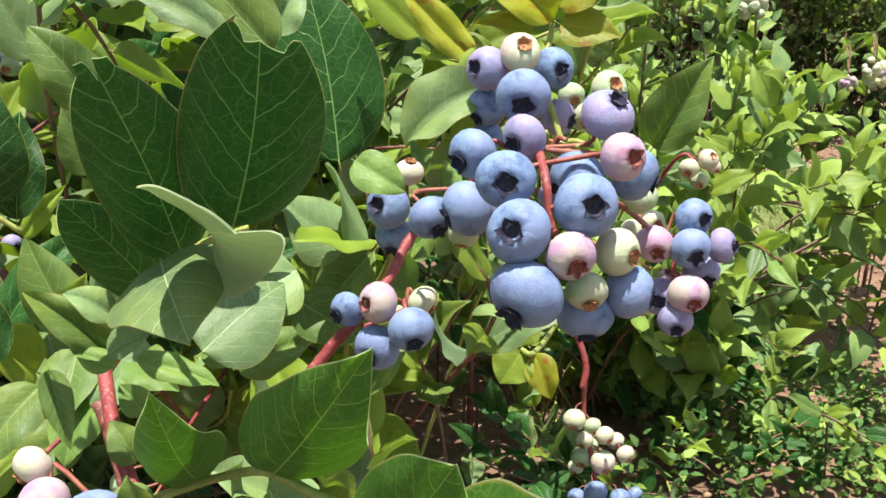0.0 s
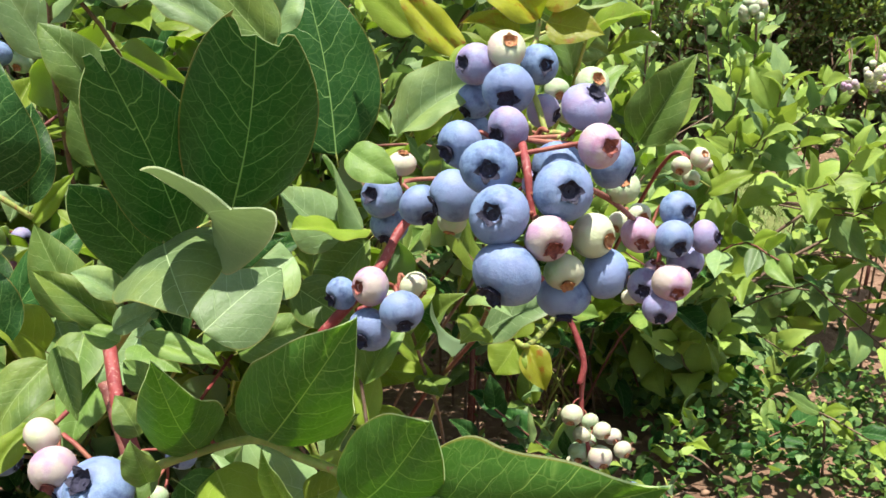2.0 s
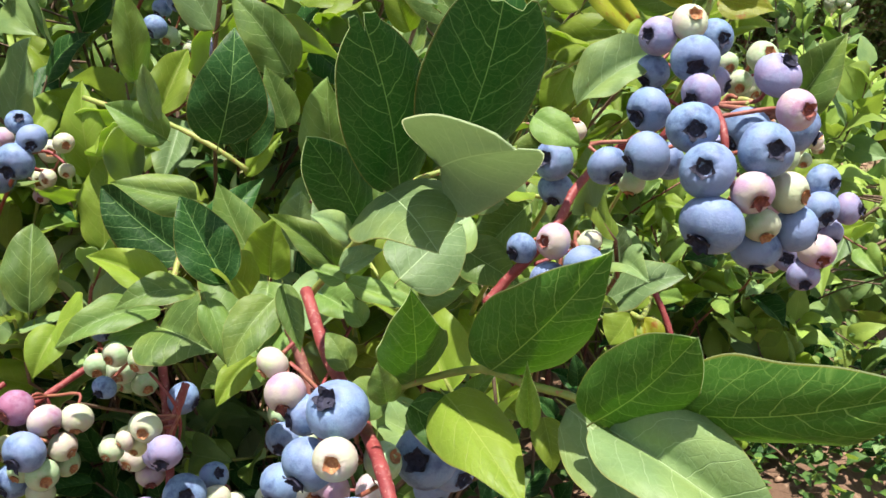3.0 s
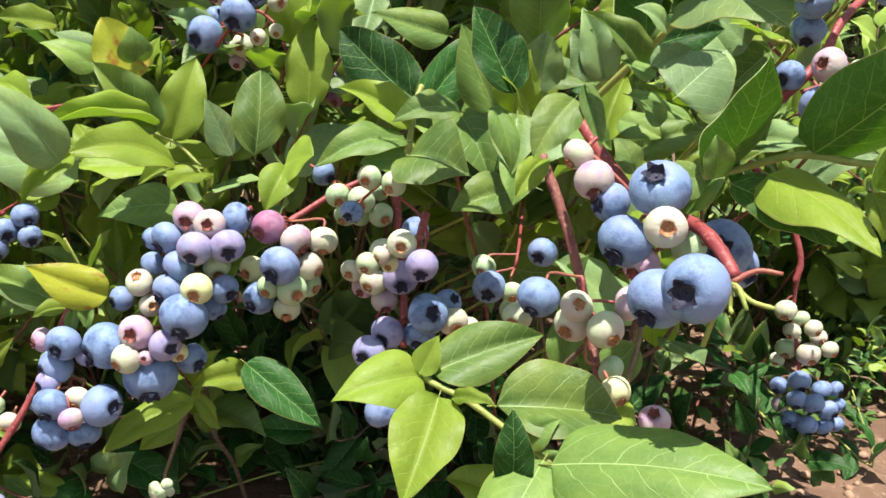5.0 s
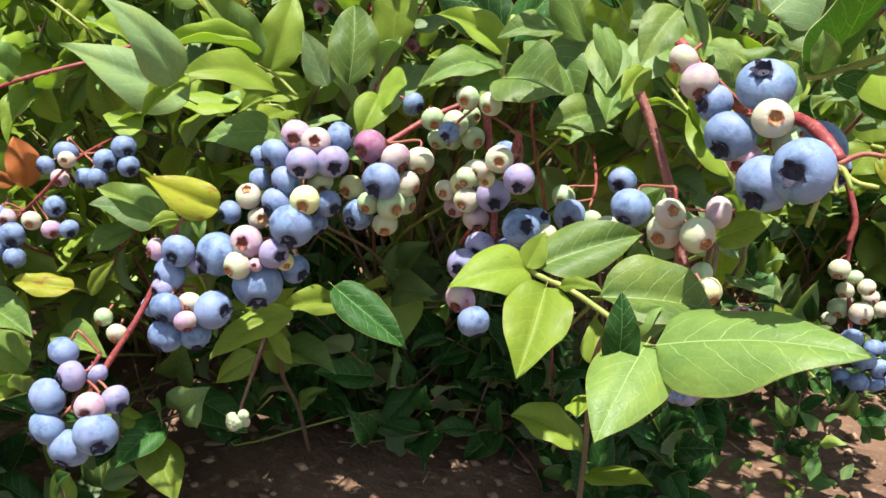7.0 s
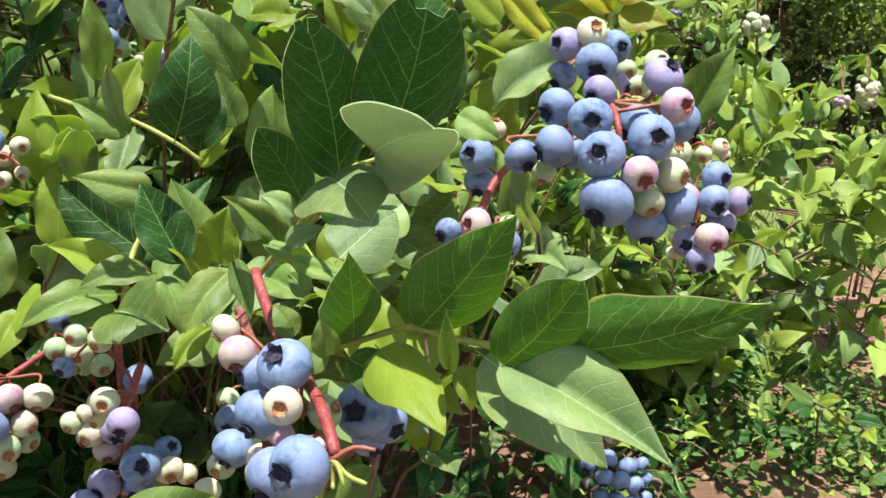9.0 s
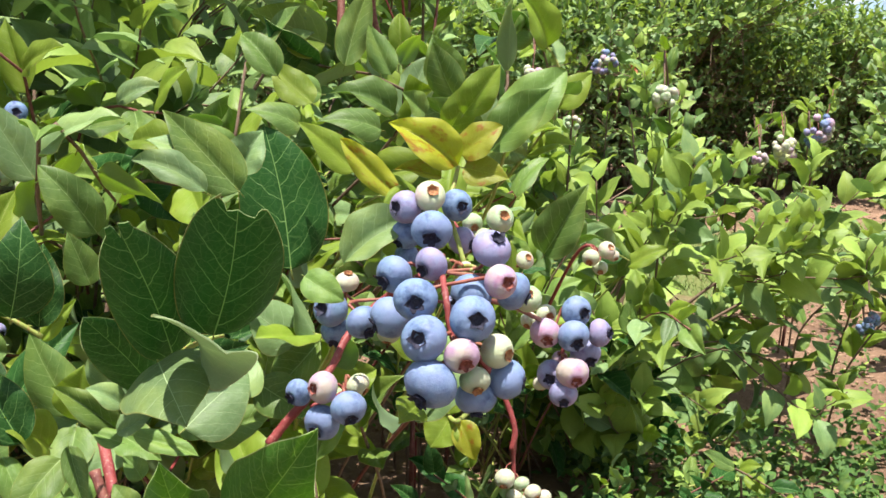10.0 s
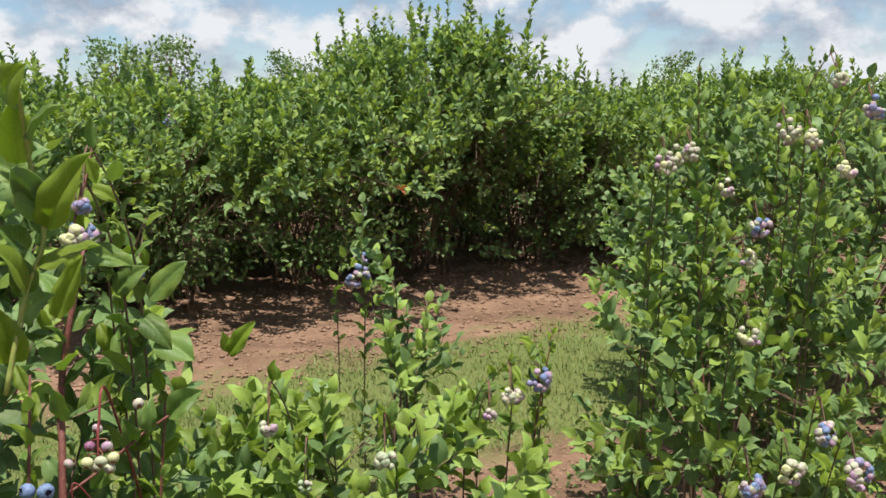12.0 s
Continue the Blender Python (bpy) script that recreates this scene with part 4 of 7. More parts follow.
upright([(1.62, 2.3, 0.1), (1.62, 2.4, 0.7), (1.62, 2.42, 1.38)], 0.055, "tall upright shoot with blue-green leaves", 76)


def distant_tree(at, height, width, seed):
    """A broad tree far behind the field: trunk with limbs, and a crown of leaf clumps."""
    rng = np.random.default_rng(seed)
    ob = thing("tree", at, "distant broad-crowned green tree beyond the field", "tree", "trees on the horizon")
    limbs = [tube(smooth_path([Vector((0, 0, -0.2)), Vector((0.1, 0, height * 0.3)), Vector((0, 0.1, height * 0.75))], 4), 0.22, 0.07, 7)]
    leaves = []
    for k in range(34):
        a, f = rng.uniform(0, 6.28), rng.uniform(0.3, 1.0)
        r = width * 0.5 * math.sqrt(max(0.05, 1 - (abs(f - 0.6) / 0.5) ** 2)) * rng.uniform(0.4, 1.0)
        c = np.array((r * math.cos(a), r * math.sin(a), height * f * 0.94))
        limbs.append(tube([Vector((0, 0, height * f * 0.55)), Vector(c)], 0.05, 0.02, 5))
        for j in range(46):
            p = c + rng.normal(0, width * 0.085, 3)
            axis, normal = unit(rng.normal(0, 1, 3)), unit(rng.normal(0, 0.6, 3) + (0, 0, 1))
            normal = unit(normal - axis * normal.dot(axis))
            leaves.append((p, axis, normal, 0.34, 0.24, 0))
    part("trunk", mesh_of("trunk", *joined(limbs), [STEM["brown"]]), ob, Matrix.Translation(at))
    tagged(part("crown", foliage_mesh("tree_crown", leaves, COARSE, [FOLIAGE, FOLIAGE_YOUNG]), ob, Matrix.Translation(at)), kind="stuff")
    return ob


TREE = distant_tree((-2.2, 78.8, 0), 8.7, 5.4, 91)
copy_thing(TREE, Matrix.Translation((-6.6, 82.0, 0)) @ Matrix.Rotation(1.0, 4, "Z"))
copy_thing(TREE, Matrix.Translation((9.0, 95.0, 0)) @ Matrix.Rotation(2.0, 4, "Z"))
copy_thing(TREE, Matrix.Translation((22.0, 98.0, 0)) @ Matrix.Rotation(3.2, 4, "Z"))
copy_thing(TREE, Matrix.Translation((52.0, 96.0, 0)) @ Matrix.Rotation(4.2, 4, "Z"))


def carrier(at, seed):
    """The cane that holds a clump up, with a few leaves round it."""
    rng = np.random.default_rng(seed)
    at = np.array(at)
    foot = np.array((at[0] + rng.uniform(-0.06, 0.06), at[1] + 0.22, -0.02))
    path = smooth_path([Vector(foot), Vector((foot[0], foot[1] - 0.05, at[2] * 0.5)), Vector((foot[0], foot[1] - 0.10, at[2] * 0.9)), Vector(at + (0.01, 0.05, 0.07)), Vector(at + (0, 0.005, 0.01))], 5)
    ob = thing("leafy_shoot", path[0], "slender cane with leaves above its fruit", "shoot", "shoots of the bush")
    part("stem", mesh_of("stem", *tube(path, 0.0025, 0.0012, 6), [STEM["brown"]]), ob, Matrix.Identity(4))
    for b, axis, normal, length, width, slot in leaves_along(path, rng, 0.052, 0.3 if at[2] < 0.75 else 0.5, 0.03, 0.3):
        if np.linalg.norm(b - at) > 0.03:
            leaf(ob, b, b + axis * length, width, normal, "y" if slot else "g")
    return ob


def far_cluster(at, spread, count, kinds, seed, rad=0.009):
    """A clump of berries on a bush further off: a short stalk and round berries round it."""
    rng = random.Random(seed)
    carrier(at, seed)
    at = Vector(at)
    ob = thing("blueberry_cluster", at, FAR_LABEL[kinds], "blueberries", "fruit clusters")
    part("stalk", mesh_of("stalk", *tube([at + Vector((0.01, 0.05, 0.07)), at + Vector((0, 0.005, 0.01)), at - Vector((0, 0, spread * 0.6))], 0.0016, 0.001, 5), [STEM["dark"]]), ob, Matrix.Identity(4))
    spread *= 0.8
    rad = min(rad, spread * 0.55)
    for k in range(round(count * 1.7)):
        way = Vector((rng.gauss(0, 1), rng.gauss(-0.5, 0.8), rng.gauss(-0.2, 0.7))).normalized()
        c = at + Vector((way.x * spread, way.y * spread * 0.6, way.z * spread))
        r = rad * rng.uniform(0.8, 1.15)
        part("berry", SMALL_BERRIES[rng.choice(kinds)], ob, Matrix.Translation(c) @ turn_to(way, k) @ Matrix.Diagonal((r, r, r, 1)))
    return ob


FAR_LABEL = {
    "wwyp": "pale unripe blueberries in a clump on the bush",
    "wpvb": "clump of blush and lilac blueberries among the leaves",
    "bbv": "clump of ripe blue blueberries among the leaves",
    "pvb": "pink and blue blueberries in a dangling clump",
    "ggw": "green unripe blueberries in a small clump",
}


def spent_stalk(foot, tips):
    """Dried fruit stalks left where berries were picked."""
    foot = Vector(foot)
    ob = thing("spent_stalk", foot, "dried yellowish berry stalks at the end of a red cane", "stalk")
    for k, tip in enumerate(tips):
        tip = Vector(tip)
        bend = foot.lerp(tip, 0.5) + Vector((0.0, 0.001, 0.002 * (-1) ** k))
        path = smooth_path([foot, bend, tip], 4)
        part("pedicel", mesh_of("pedicel", *tube(path, 0.0011, 0.0007, 6, 0.3, random.Random(k)), [PEDICEL if k == 0 else STEM["green"]]), ob, Matrix.Identity(4))
    return ob


def dress(ob, points, size, start, gap, seed):
    """Leaves up a bare shoot."""
    rng = np.random.default_rng(seed)
    path = smooth_path([Vector(p) for p in points], 5)
    for b, axis, normal, length, width, slot in leaves_along(path, rng, size, start, gap, 0.35, 0.7):
        leaf(ob, b, b + axis * length, width, normal, "y" if slot else ("b" if rng.random() < 0.3 else "g"))


# ---- shoots and leaves in front ----
canea_shoot = shoot([(-0.0905, 0.3263, 0.4793), (-0.0771, 0.2992, 0.4647), (-0.0636, 0.2790, 0.4538), (-0.0494, 0.2394, 0.4553), (-0.0435, 0.2242, 0.4521), (-0.0390, 0.2133, 0.4462)], 0.0026, 0.0021, "red", "leafy shoot on a smooth red cane")
caneb_shoot = shoot([(-0.0198, 0.3287, 0.4766), (-0.0118, 0.3311, 0.4866), (-0.0019, 0.3313, 0.4978), (0.0072, 0.3389, 0.5090), (0.0140, 0.3490, 0.5211), (0.0280, 0.3678, 0.5325), (0.0460, 0.3507, 0.5474)], 0.0021, 0.0017, "red", "leafy shoot on a smooth red cane")
canec_shoot = shoot([(0.0656, 0.3281, 0.5430), (0.0881, 0.3571, 0.5325), (0.1090, 0.4030, 0.5150)], 0.0013, 0.0010, "dark", "leafy shoot on a dark red cane")
green1_shoot = shoot([(-0.0489, 0.2528, 0.4683), (-0.0377, 0.2611, 0.4696), (-0.0184, 0.2494, 0.4788), (-0.0039, 0.2369, 0.4795), (0.0077, 0.2267, 0.4806), (0.0169, 0.2174, 0.4807), (0.0296, 0.2068, 0.4854)], 0.0014, 0.0011, "green", "leafy shoot on a yellow-green stem")
steml_shoot = shoot([(-0.1820, 0.3372, 0.5512), (-0.1658, 0.3312, 0.5478), (-0.1409, 0.3194, 0.5437), (-0.1219, 0.3151, 0.5358), (-0.1104, 0.3176, 0.5275)], 0.0011, 0.0009, "green", "leafy shoot on a yellow-green stem")
stemm_shoot = shoot([(-0.0898, 0.3286, 0.4766), (-0.0764, 0.3182, 0.4932), (-0.0637, 0.3075, 0.5087), (-0.0488, 0.2879, 0.5277)], 0.0015, 0.0012, "green", "leafy shoot on a yellow-green stem")
stemn_shoot = shoot([(-0.0503, 0.2902, 0.5273), (-0.0389, 0.2895, 0.5323), (-0.0298, 0.2906, 0.5352)], 0.0011, 0.0009, "green", "leafy shoot on a yellow-green stem")
caned_shoot = shoot([(-0.1032, 0.3498, 0.4562), (-0.0938, 0.3399, 0.4382), (-0.0851, 0.3306, 0.4180), (-0.0789, 0.3216, 0.4005), (-0.0721, 0.3075, 0.3778), (-0.0652, 0.2897, 0.3554)], 0.0025, 0.0020, "dark", "leafy shoot on a dark red cane")
canee_shoot = shoot([(-0.1760, 0.3880, 0.4304), (-0.1713, 0.3795, 0.4061), (-0.1654, 0.3669, 0.3804), (-0.1619, 0.3545, 0.3567)], 0.0023, 0.0018, "red", "leafy shoot on a smooth red cane")
twigf_shoot = shoot([(-0.2317, 0.3699, 0.4052), (-0.2183, 0.3796, 0.4148), (-0.2058, 0.3878, 0.4233), (-0.1890, 0.3989, 0.4316)], 0.0017, 0.0014, "red", "leafy shoot on a smooth red cane")
twigg_shoot = shoot([(-0.3139, 0.3286, 0.3750), (-0.3196, 0.3250, 0.3654), (-0.3267, 0.3175, 0.3423), (-0.3340, 0.3080, 0.3216), (-0.3429, 0.2991, 0.3036), (-0.3533, 0.2834, 0.2802)], 0.0019, 0.0015, "red", "leafy shoot on a smooth red cane")
star_shoot = shoot([(-0.1405, 0.2615, 0.3862), (-0.1340, 0.2555, 0.3835), (-0.1205, 0.2504, 0.3805), (-0.1049, 0.2446, 0.3737), (-0.0873, 0.2375, 0.3654)], 0.0013, 0.0010, "green", "leafy shoot on a yellow-green stem")
stemh_shoot = shoot([(-0.0842, 0.3661, 0.4816), (-0.0767, 0.3636, 0.4911), (-0.0667, 0.3594, 0.5019)], 0.0018, 0.0014, "green", "leafy shoot on a yellow-green stem")
stemi_shoot = shoot([(-0.1690, 0.3802, 0.4437), (-0.1685, 0.3841, 0.4573), (-0.1686, 0.3940, 0.4704), (-0.1674, 0.4027, 0.4783)], 0.0017, 0.0013, "green", "leafy shoot on a yellow-green stem")
twigj_shoot = shoot([(-0.4238, 0.4398, 0.4374), (-0.4043, 0.4446, 0.4435), (-0.3748, 0.4512, 0.4509)], 0.0014, 0.0011, "red", "leafy shoot on a smooth red cane")
twigk_shoot = shoot([(-0.5508, 0.4574, 0.3873), (-0.5226, 0.4676, 0.4040), (-0.4901, 0.4776, 0.4172), (-0.4301, 0.5071, 0.4360), (-0.4037, 0.5134, 0.4408)], 0.0015, 0.0012, "red", "leafy shoot on a smooth red cane")
twigl_shoot = shoot([(-0.4973, 0.4471, 0.3205), (-0.4808, 0.4560, 0.3400), (-0.4609, 0.4668, 0.3635), (-0.4529, 0.4828, 0.3697)], 0.0015, 0.0012, "red", "leafy shoot on a smooth red cane")
canem_shoot = shoot([(-0.1598, 0.3550, 0.4013), (-0.1572, 0.3575, 0.4121), (-0.1558, 0.3658, 0.4217)], 0.0022, 0.0018, "red", "leafy shoot on a smooth red cane")
hang_shoot = shoot([(0.0824, 0.9162, 0.3861), (0.1125, 0.8995, 0.3618), (0.1293, 0.8954, 0.3402), (0.1434, 0.8901, 0.3131), (0.1519, 0.8844, 0.2850), (0.1482, 0.8799, 0.2644)], 0.0039, 0.0031, "red", "leafy shoot on a smooth red cane")
hangb_shoot = shoot([(0.1293, 0.8954, 0.3402), (0.1005, 0.7175, 0.3727), (0.0763, 0.5782, 0.4014), (0.0690, 0.5762, 0.4043)], 0.0022, 0.0018, "green", "leafy shoot on a yellow-green stem")
top_shoot = shoot([(0.0670, 0.3381, 0.5501), (0.0627, 0.3441, 0.5643), (0.0588, 0.3549, 0.5784), (0.0620, 0.3651, 0.5892), (0.0635, 0.3674, 0.5967)], 0.0012, 0.0010, "green", "leafy shoot on a yellow-green stem")
tall_shoot = shoot([(0.0163, 0.7680, 0.6655), (0.0071, 0.7608, 0.7059), (0.0059, 0.7521, 0.7450), (-0.0007, 0.7561, 0.7790), (0.0146, 0.7578, 0.8275)], 0.0030, 0.0024, "dark", "leafy shoot on a dark red cane")
dress(tall_shoot, [(0.0163, 0.7680, 0.6655), (0.0071, 0.7608, 0.7059), (0.0059, 0.7521, 0.7450), (-0.0007, 0.7561, 0.7790), (0.0146, 0.7578, 0.8275)], 0.05, 0.30, 0.026, 223)
tall2_shoot = shoot([(-0.0299, 0.5600, 0.7141), (-0.0144, 0.5617, 0.7619), (-0.0046, 0.5636, 0.8023), (-0.0001, 0.5670, 0.8501)], 0.0022, 0.0018, "green", "leafy shoot on a yellow-green stem")
dress(tall2_shoot, [(-0.0299, 0.5600, 0.7141), (-0.0144, 0.5617, 0.7619), (-0.0046, 0.5636, 0.8023), (-0.0001, 0.5670, 0.8501)], 0.05, 0.30, 0.026, 225)
tall3_shoot = shoot([(-0.0428, 1.0302, 0.7067), (-0.0425, 1.0698, 0.8095), (-0.0458, 1.1178, 0.8775), (-0.0288, 1.1269, 0.9723), (-0.0096, 1.1590, 1.0566)], 0.0049, 0.0039, "dark", "leafy shoot on a dark red cane")
dress(tall3_shoot, [(-0.0428, 1.0302, 0.7067), (-0.0425, 1.0698, 0.8095), (-0.0458, 1.1178, 0.8775), (-0.0288, 1.1269, 0.9723), (-0.0096, 1.1590, 1.0566)], 0.05, 0.30, 0.026, 227)
tall4_shoot = shoot([(-0.0091, 0.6269, 1.0088), (0.0076, 0.6460, 1.0854), (0.0243, 0.6481, 1.1297), (0.0192, 0.6446, 1.1839), (0.0188, 0.6163, 1.2482)], 0.0022, 0.0018, "green", "leafy shoot on a yellow-green stem")
dress(tall4_shoot, [(-0.0091, 0.6269, 1.0088), (0.0076, 0.6460, 1.0854), (0.0243, 0.6481, 1.1297), (0.0192, 0.6446, 1.1839), (0.0188, 0.6163, 1.2482)], 0.05, 0.30, 0.026, 229)
twigq_shoot = shoot([(-0.0440, 1.0621, 0.7528), (0.0004, 1.0913, 0.7742), (0.0507, 1.1084, 0.8092), (0.0879, 1.1145, 0.8310)], 0.0021, 0.0017, "dark", "leafy shoot on a dark red cane")
stemp_shoot = shoot([(-0.3423, 0.3747, 0.4296), (-0.3253, 0.4061, 0.4423), (-0.3082, 0.4199, 0.4374), (-0.2911, 0.4190, 0.4246)], 0.0012, 0.0009, "green", "leafy shoot on a yellow-green stem")
# big leaves turned from the sun; their d and e colours include that shade
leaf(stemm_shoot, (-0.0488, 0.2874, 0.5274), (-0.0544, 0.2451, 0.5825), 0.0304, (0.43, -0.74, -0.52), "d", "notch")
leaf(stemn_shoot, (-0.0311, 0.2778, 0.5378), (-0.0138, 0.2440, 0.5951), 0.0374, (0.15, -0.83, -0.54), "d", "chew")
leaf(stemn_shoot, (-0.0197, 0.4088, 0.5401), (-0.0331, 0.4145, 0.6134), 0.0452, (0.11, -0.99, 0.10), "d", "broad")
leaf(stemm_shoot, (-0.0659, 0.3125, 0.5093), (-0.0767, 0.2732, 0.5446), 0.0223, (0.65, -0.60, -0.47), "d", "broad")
leaf(stemm_shoot, (-0.0518, 0.3126, 0.4895), (-0.0302, 0.3421, 0.5062), 0.0310, (0.28, -0.62, 0.73), "b", "ovate")
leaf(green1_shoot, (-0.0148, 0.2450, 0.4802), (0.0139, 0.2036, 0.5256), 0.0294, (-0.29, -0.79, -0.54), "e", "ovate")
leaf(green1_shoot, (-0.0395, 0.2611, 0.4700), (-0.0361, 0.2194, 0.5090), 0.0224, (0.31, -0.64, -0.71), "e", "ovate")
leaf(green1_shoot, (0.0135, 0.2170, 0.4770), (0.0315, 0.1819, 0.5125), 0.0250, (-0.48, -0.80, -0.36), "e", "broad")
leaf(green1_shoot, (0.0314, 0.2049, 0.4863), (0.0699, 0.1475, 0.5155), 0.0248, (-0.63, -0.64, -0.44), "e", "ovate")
leaf(green1_shoot, (0.0174, 0.2123, 0.4774), (0.0563, 0.1665, 0.4683), 0.0275, (-0.22, -0.62, 0.75), "b")
leaf(green1_shoot, (0.0075, 0.2334, 0.4745), (0.0500, 0.2165, 0.4447), 0.0310, (0.02, -0.80, 0.60), "b")
leaf(green1_shoot, (-0.0283, 0.2415, 0.4731), (-0.0043, 0.1995, 0.4613), 0.0233, (-0.19, -0.36, 0.91), "y", "ovate")
leaf(green1_shoot, (-0.0391, 0.2426, 0.4688), (-0.0069, 0.2291, 0.4570), 0.0175, (-0.03, -0.69, 0.72), "e")
leaf(green1_shoot, (-0.0035, 0.2148, 0.4757), (-0.0051, 0.1949, 0.4981), 0.0066, (-0.02, -0.75, -0.66), "g")
leaf(green1_shoot, (-0.0453, 0.2368, 0.4715), (-0.0471, 0.2311, 0.4852), 0.0101, (0.23, -0.91, -0.35), "g")
leaf(green1_shoot, (0.0010, 0.2325, 0.4714), (0.0041, 0.2238, 0.4588), 0.0100, (-0.00, -0.82, 0.57), "y")
leaf(green1_shoot, (-0.0475, 0.2507, 0.4695), (-0.0597, 0.2423, 0.4679), 0.0142, (0.41, -0.70, 0.58), "g")
leaf(star_shoot, (-0.1376, 0.2577, 0.3845), (-0.1670, 0.2368, 0.3799), 0.0242, (0.28, -0.57, 0.77), "y")
leaf(star_shoot, (-0.1341, 0.2586, 0.3858), (-0.0941, 0.2726, 0.4002), 0.0242, (0.02, -0.75, 0.66), "g")
leaf(star_shoot, (-0.1299, 0.2491, 0.3809), (-0.1357, 0.2125, 0.3570), 0.0260, (0.07, -0.55, 0.83), "y")
leaf(star_shoot, (-0.1088, 0.2517, 0.3785), (-0.0618, 0.2664, 0.3735), 0.0323, (0.26, -0.55, 0.79), "g")
leaf(star_shoot, (-0.0874, 0.2265, 0.3710), (-0.0231, 0.1985, 0.3886), 0.0393, (-0.41, -0.43, 0.81), "g", "ovate")
leaf(star_shoot, (-0.0900, 0.2314, 0.3699), (-0.1060, 0.1902, 0.3485), 0.0300, (0.00, -0.46, 0.89), "g", "ovate")
leaf(star_shoot, (-0.1000, 0.2267, 0.3608), (-0.1017, 0.2219, 0.3898), 0.0140, (0.04, -0.99, -0.16), "d")
leaf(star_shoot, (-0.1385, 0.2555, 0.3860), (-0.1327, 0.2580, 0.4010), 0.0112, (-0.11, -0.97, 0.21), "y")
leaf(star_shoot, (-0.1241, 0.2466, 0.3822), (-0.1085, 0.2350, 0.3864), 0.0080, (-0.45, -0.30, 0.84), "y")
leaf(star_shoot, (-0.0963, 0.2425, 0.3703), (-0.0864, 0.2397, 0.3817), 0.0127, (-0.53, -0.81, 0.26), "g")
leaf(stemi_shoot, (-0.1705, 0.4122, 0.4688), (-0.2120, 0.4093, 0.5040), 0.0341, (0.23, -0.95, 0.20), "d")
leaf(stemi_shoot, (-0.1674, 0.4051, 0.4644), (-0.1358, 0.4285, 0.5081), 0.0238, (0.13, -0.91, 0.39), "d")
leaf(stemh_shoot, (-0.1280, 0.3935, 0.4685), (-0.1485, 0.3956, 0.5102), 0.0253, (0.27, -0.94, 0.18), "g")
leaf(stemh_shoot, (-0.1192, 0.3767, 0.4712), (-0.1130, 0.3695, 0.5008), 0.0227, (-0.18, -0.96, -0.20), "y")
leaf(stemi_shoot, (-0.1679, 0.3787, 0.4602), (-0.2025, 0.3721, 0.4783), 0.0199, (0.43, -0.72, 0.55), "y")
leaf(stemi_shoot, (-0.1683, 0.3708, 0.4547), (-0.2033, 0.3408, 0.4479), 0.0197, (0.29, -0.52, 0.80), "g")
leaf(stemi_shoot, (-0.1644, 0.3599, 0.4497), (-0.1342, 0.3423, 0.4464), 0.0400, (-0.30, -0.64, 0.71), "g")
leaf(stemi_shoot, (-0.1651, 0.3626, 0.4460), (-0.1858, 0.3532, 0.4466), 0.0153, (0.34, -0.71, 0.61), "g")
leaf(stemh_shoot, (-0.1162, 0.3648, 0.4720), (-0.1150, 0.3401, 0.4505), 0.0226, (0.01, -0.66, 0.75), "g")
leaf(stemh_shoot, (-0.1069, 0.3623, 0.4579), (-0.1136, 0.3388, 0.4360), 0.0213, (0.02, -0.68, 0.73), "g")
leaf(stemh_shoot, (-0.1153, 0.3613, 0.4363), (-0.1407, 0.3431, 0.4306), 0.0231, (0.30, -0.64, 0.71), "g")
leaf(stemh_shoot, (-0.0908, 0.3662, 0.4765), (-0.1054, 0.3486, 0.4531), 0.0223, (-0.00, -0.80, 0.60), "b")
leaf(stemh_shoot, (-0.0672, 0.3557, 0.5027), (-0.0311, 0.3523, 0.5155), 0.0233, (-0.19, -0.94, 0.27), "d")
leaf(stemh_shoot, (-0.0288, 0.3565, 0.5069), (-0.0516, 0.3431, 0.4940), 0.0275, (0.07, -0.75, 0.66), "b")
leaf(stemh_shoot, (-0.0781, 0.3638, 0.4923), (-0.0953, 0.3600, 0.5110), 0.0249, (0.38, -0.91, 0.17), "b")
leaf(stemh_shoot, (-0.0791, 0.3629, 0.4898), (-0.0914, 0.3634, 0.5210), 0.0181, (0.16, -0.98, 0.08), "b")
leaf(stemh_shoot, (-0.0689, 0.3556, 0.5031), (-0.0636, 0.3568, 0.5272), 0.0223, (-0.21, -0.97, 0.10), "g")
leaf(stemh_shoot, (-0.0931, 0.3611, 0.4685), (-0.0726, 0.3497, 0.4613), 0.0183, (-0.13, -0.69, 0.71), "g")
leaf(stemh_shoot, (-0.0695, 0.3781, 0.4712), (-0.0508, 0.3673, 0.4674), 0.0162, (-0.23, -0.66, 0.71), "g")
leaf(stemh_shoot, (-0.0342, 0.3877, 0.4863), (-0.0067, 0.3759, 0.4738), 0.0236, (-0.11, -0.83, 0.54), "g")
leaf(stemh_shoot, (-0.0630, 0.3992, 0.4529), (-0.0278, 0.3964, 0.4686), 0.0218, (-0.29, -0.81, 0.51), "g")
leaf(stemh_shoot, (-0.1536, 0.4151, 0.4698), (-0.1281, 0.3850, 0.4381), 0.0329, (-0.01, -0.73, 0.68), "g")
leaf(stemh_shoot, (-0.1075, 0.3875, 0.4809), (-0.1064, 0.3829, 0.5089), 0.0216, (-0.03, -0.99, -0.16), "b")
# some y leaves on this shoot have the sun's brightness put into their colour
leaf(stemp_shoot, (-0.3243, 0.3355, 0.4373), (-0.3503, 0.3051, 0.4782), 0.0257, (0.86, -0.47, 0.20), "b")
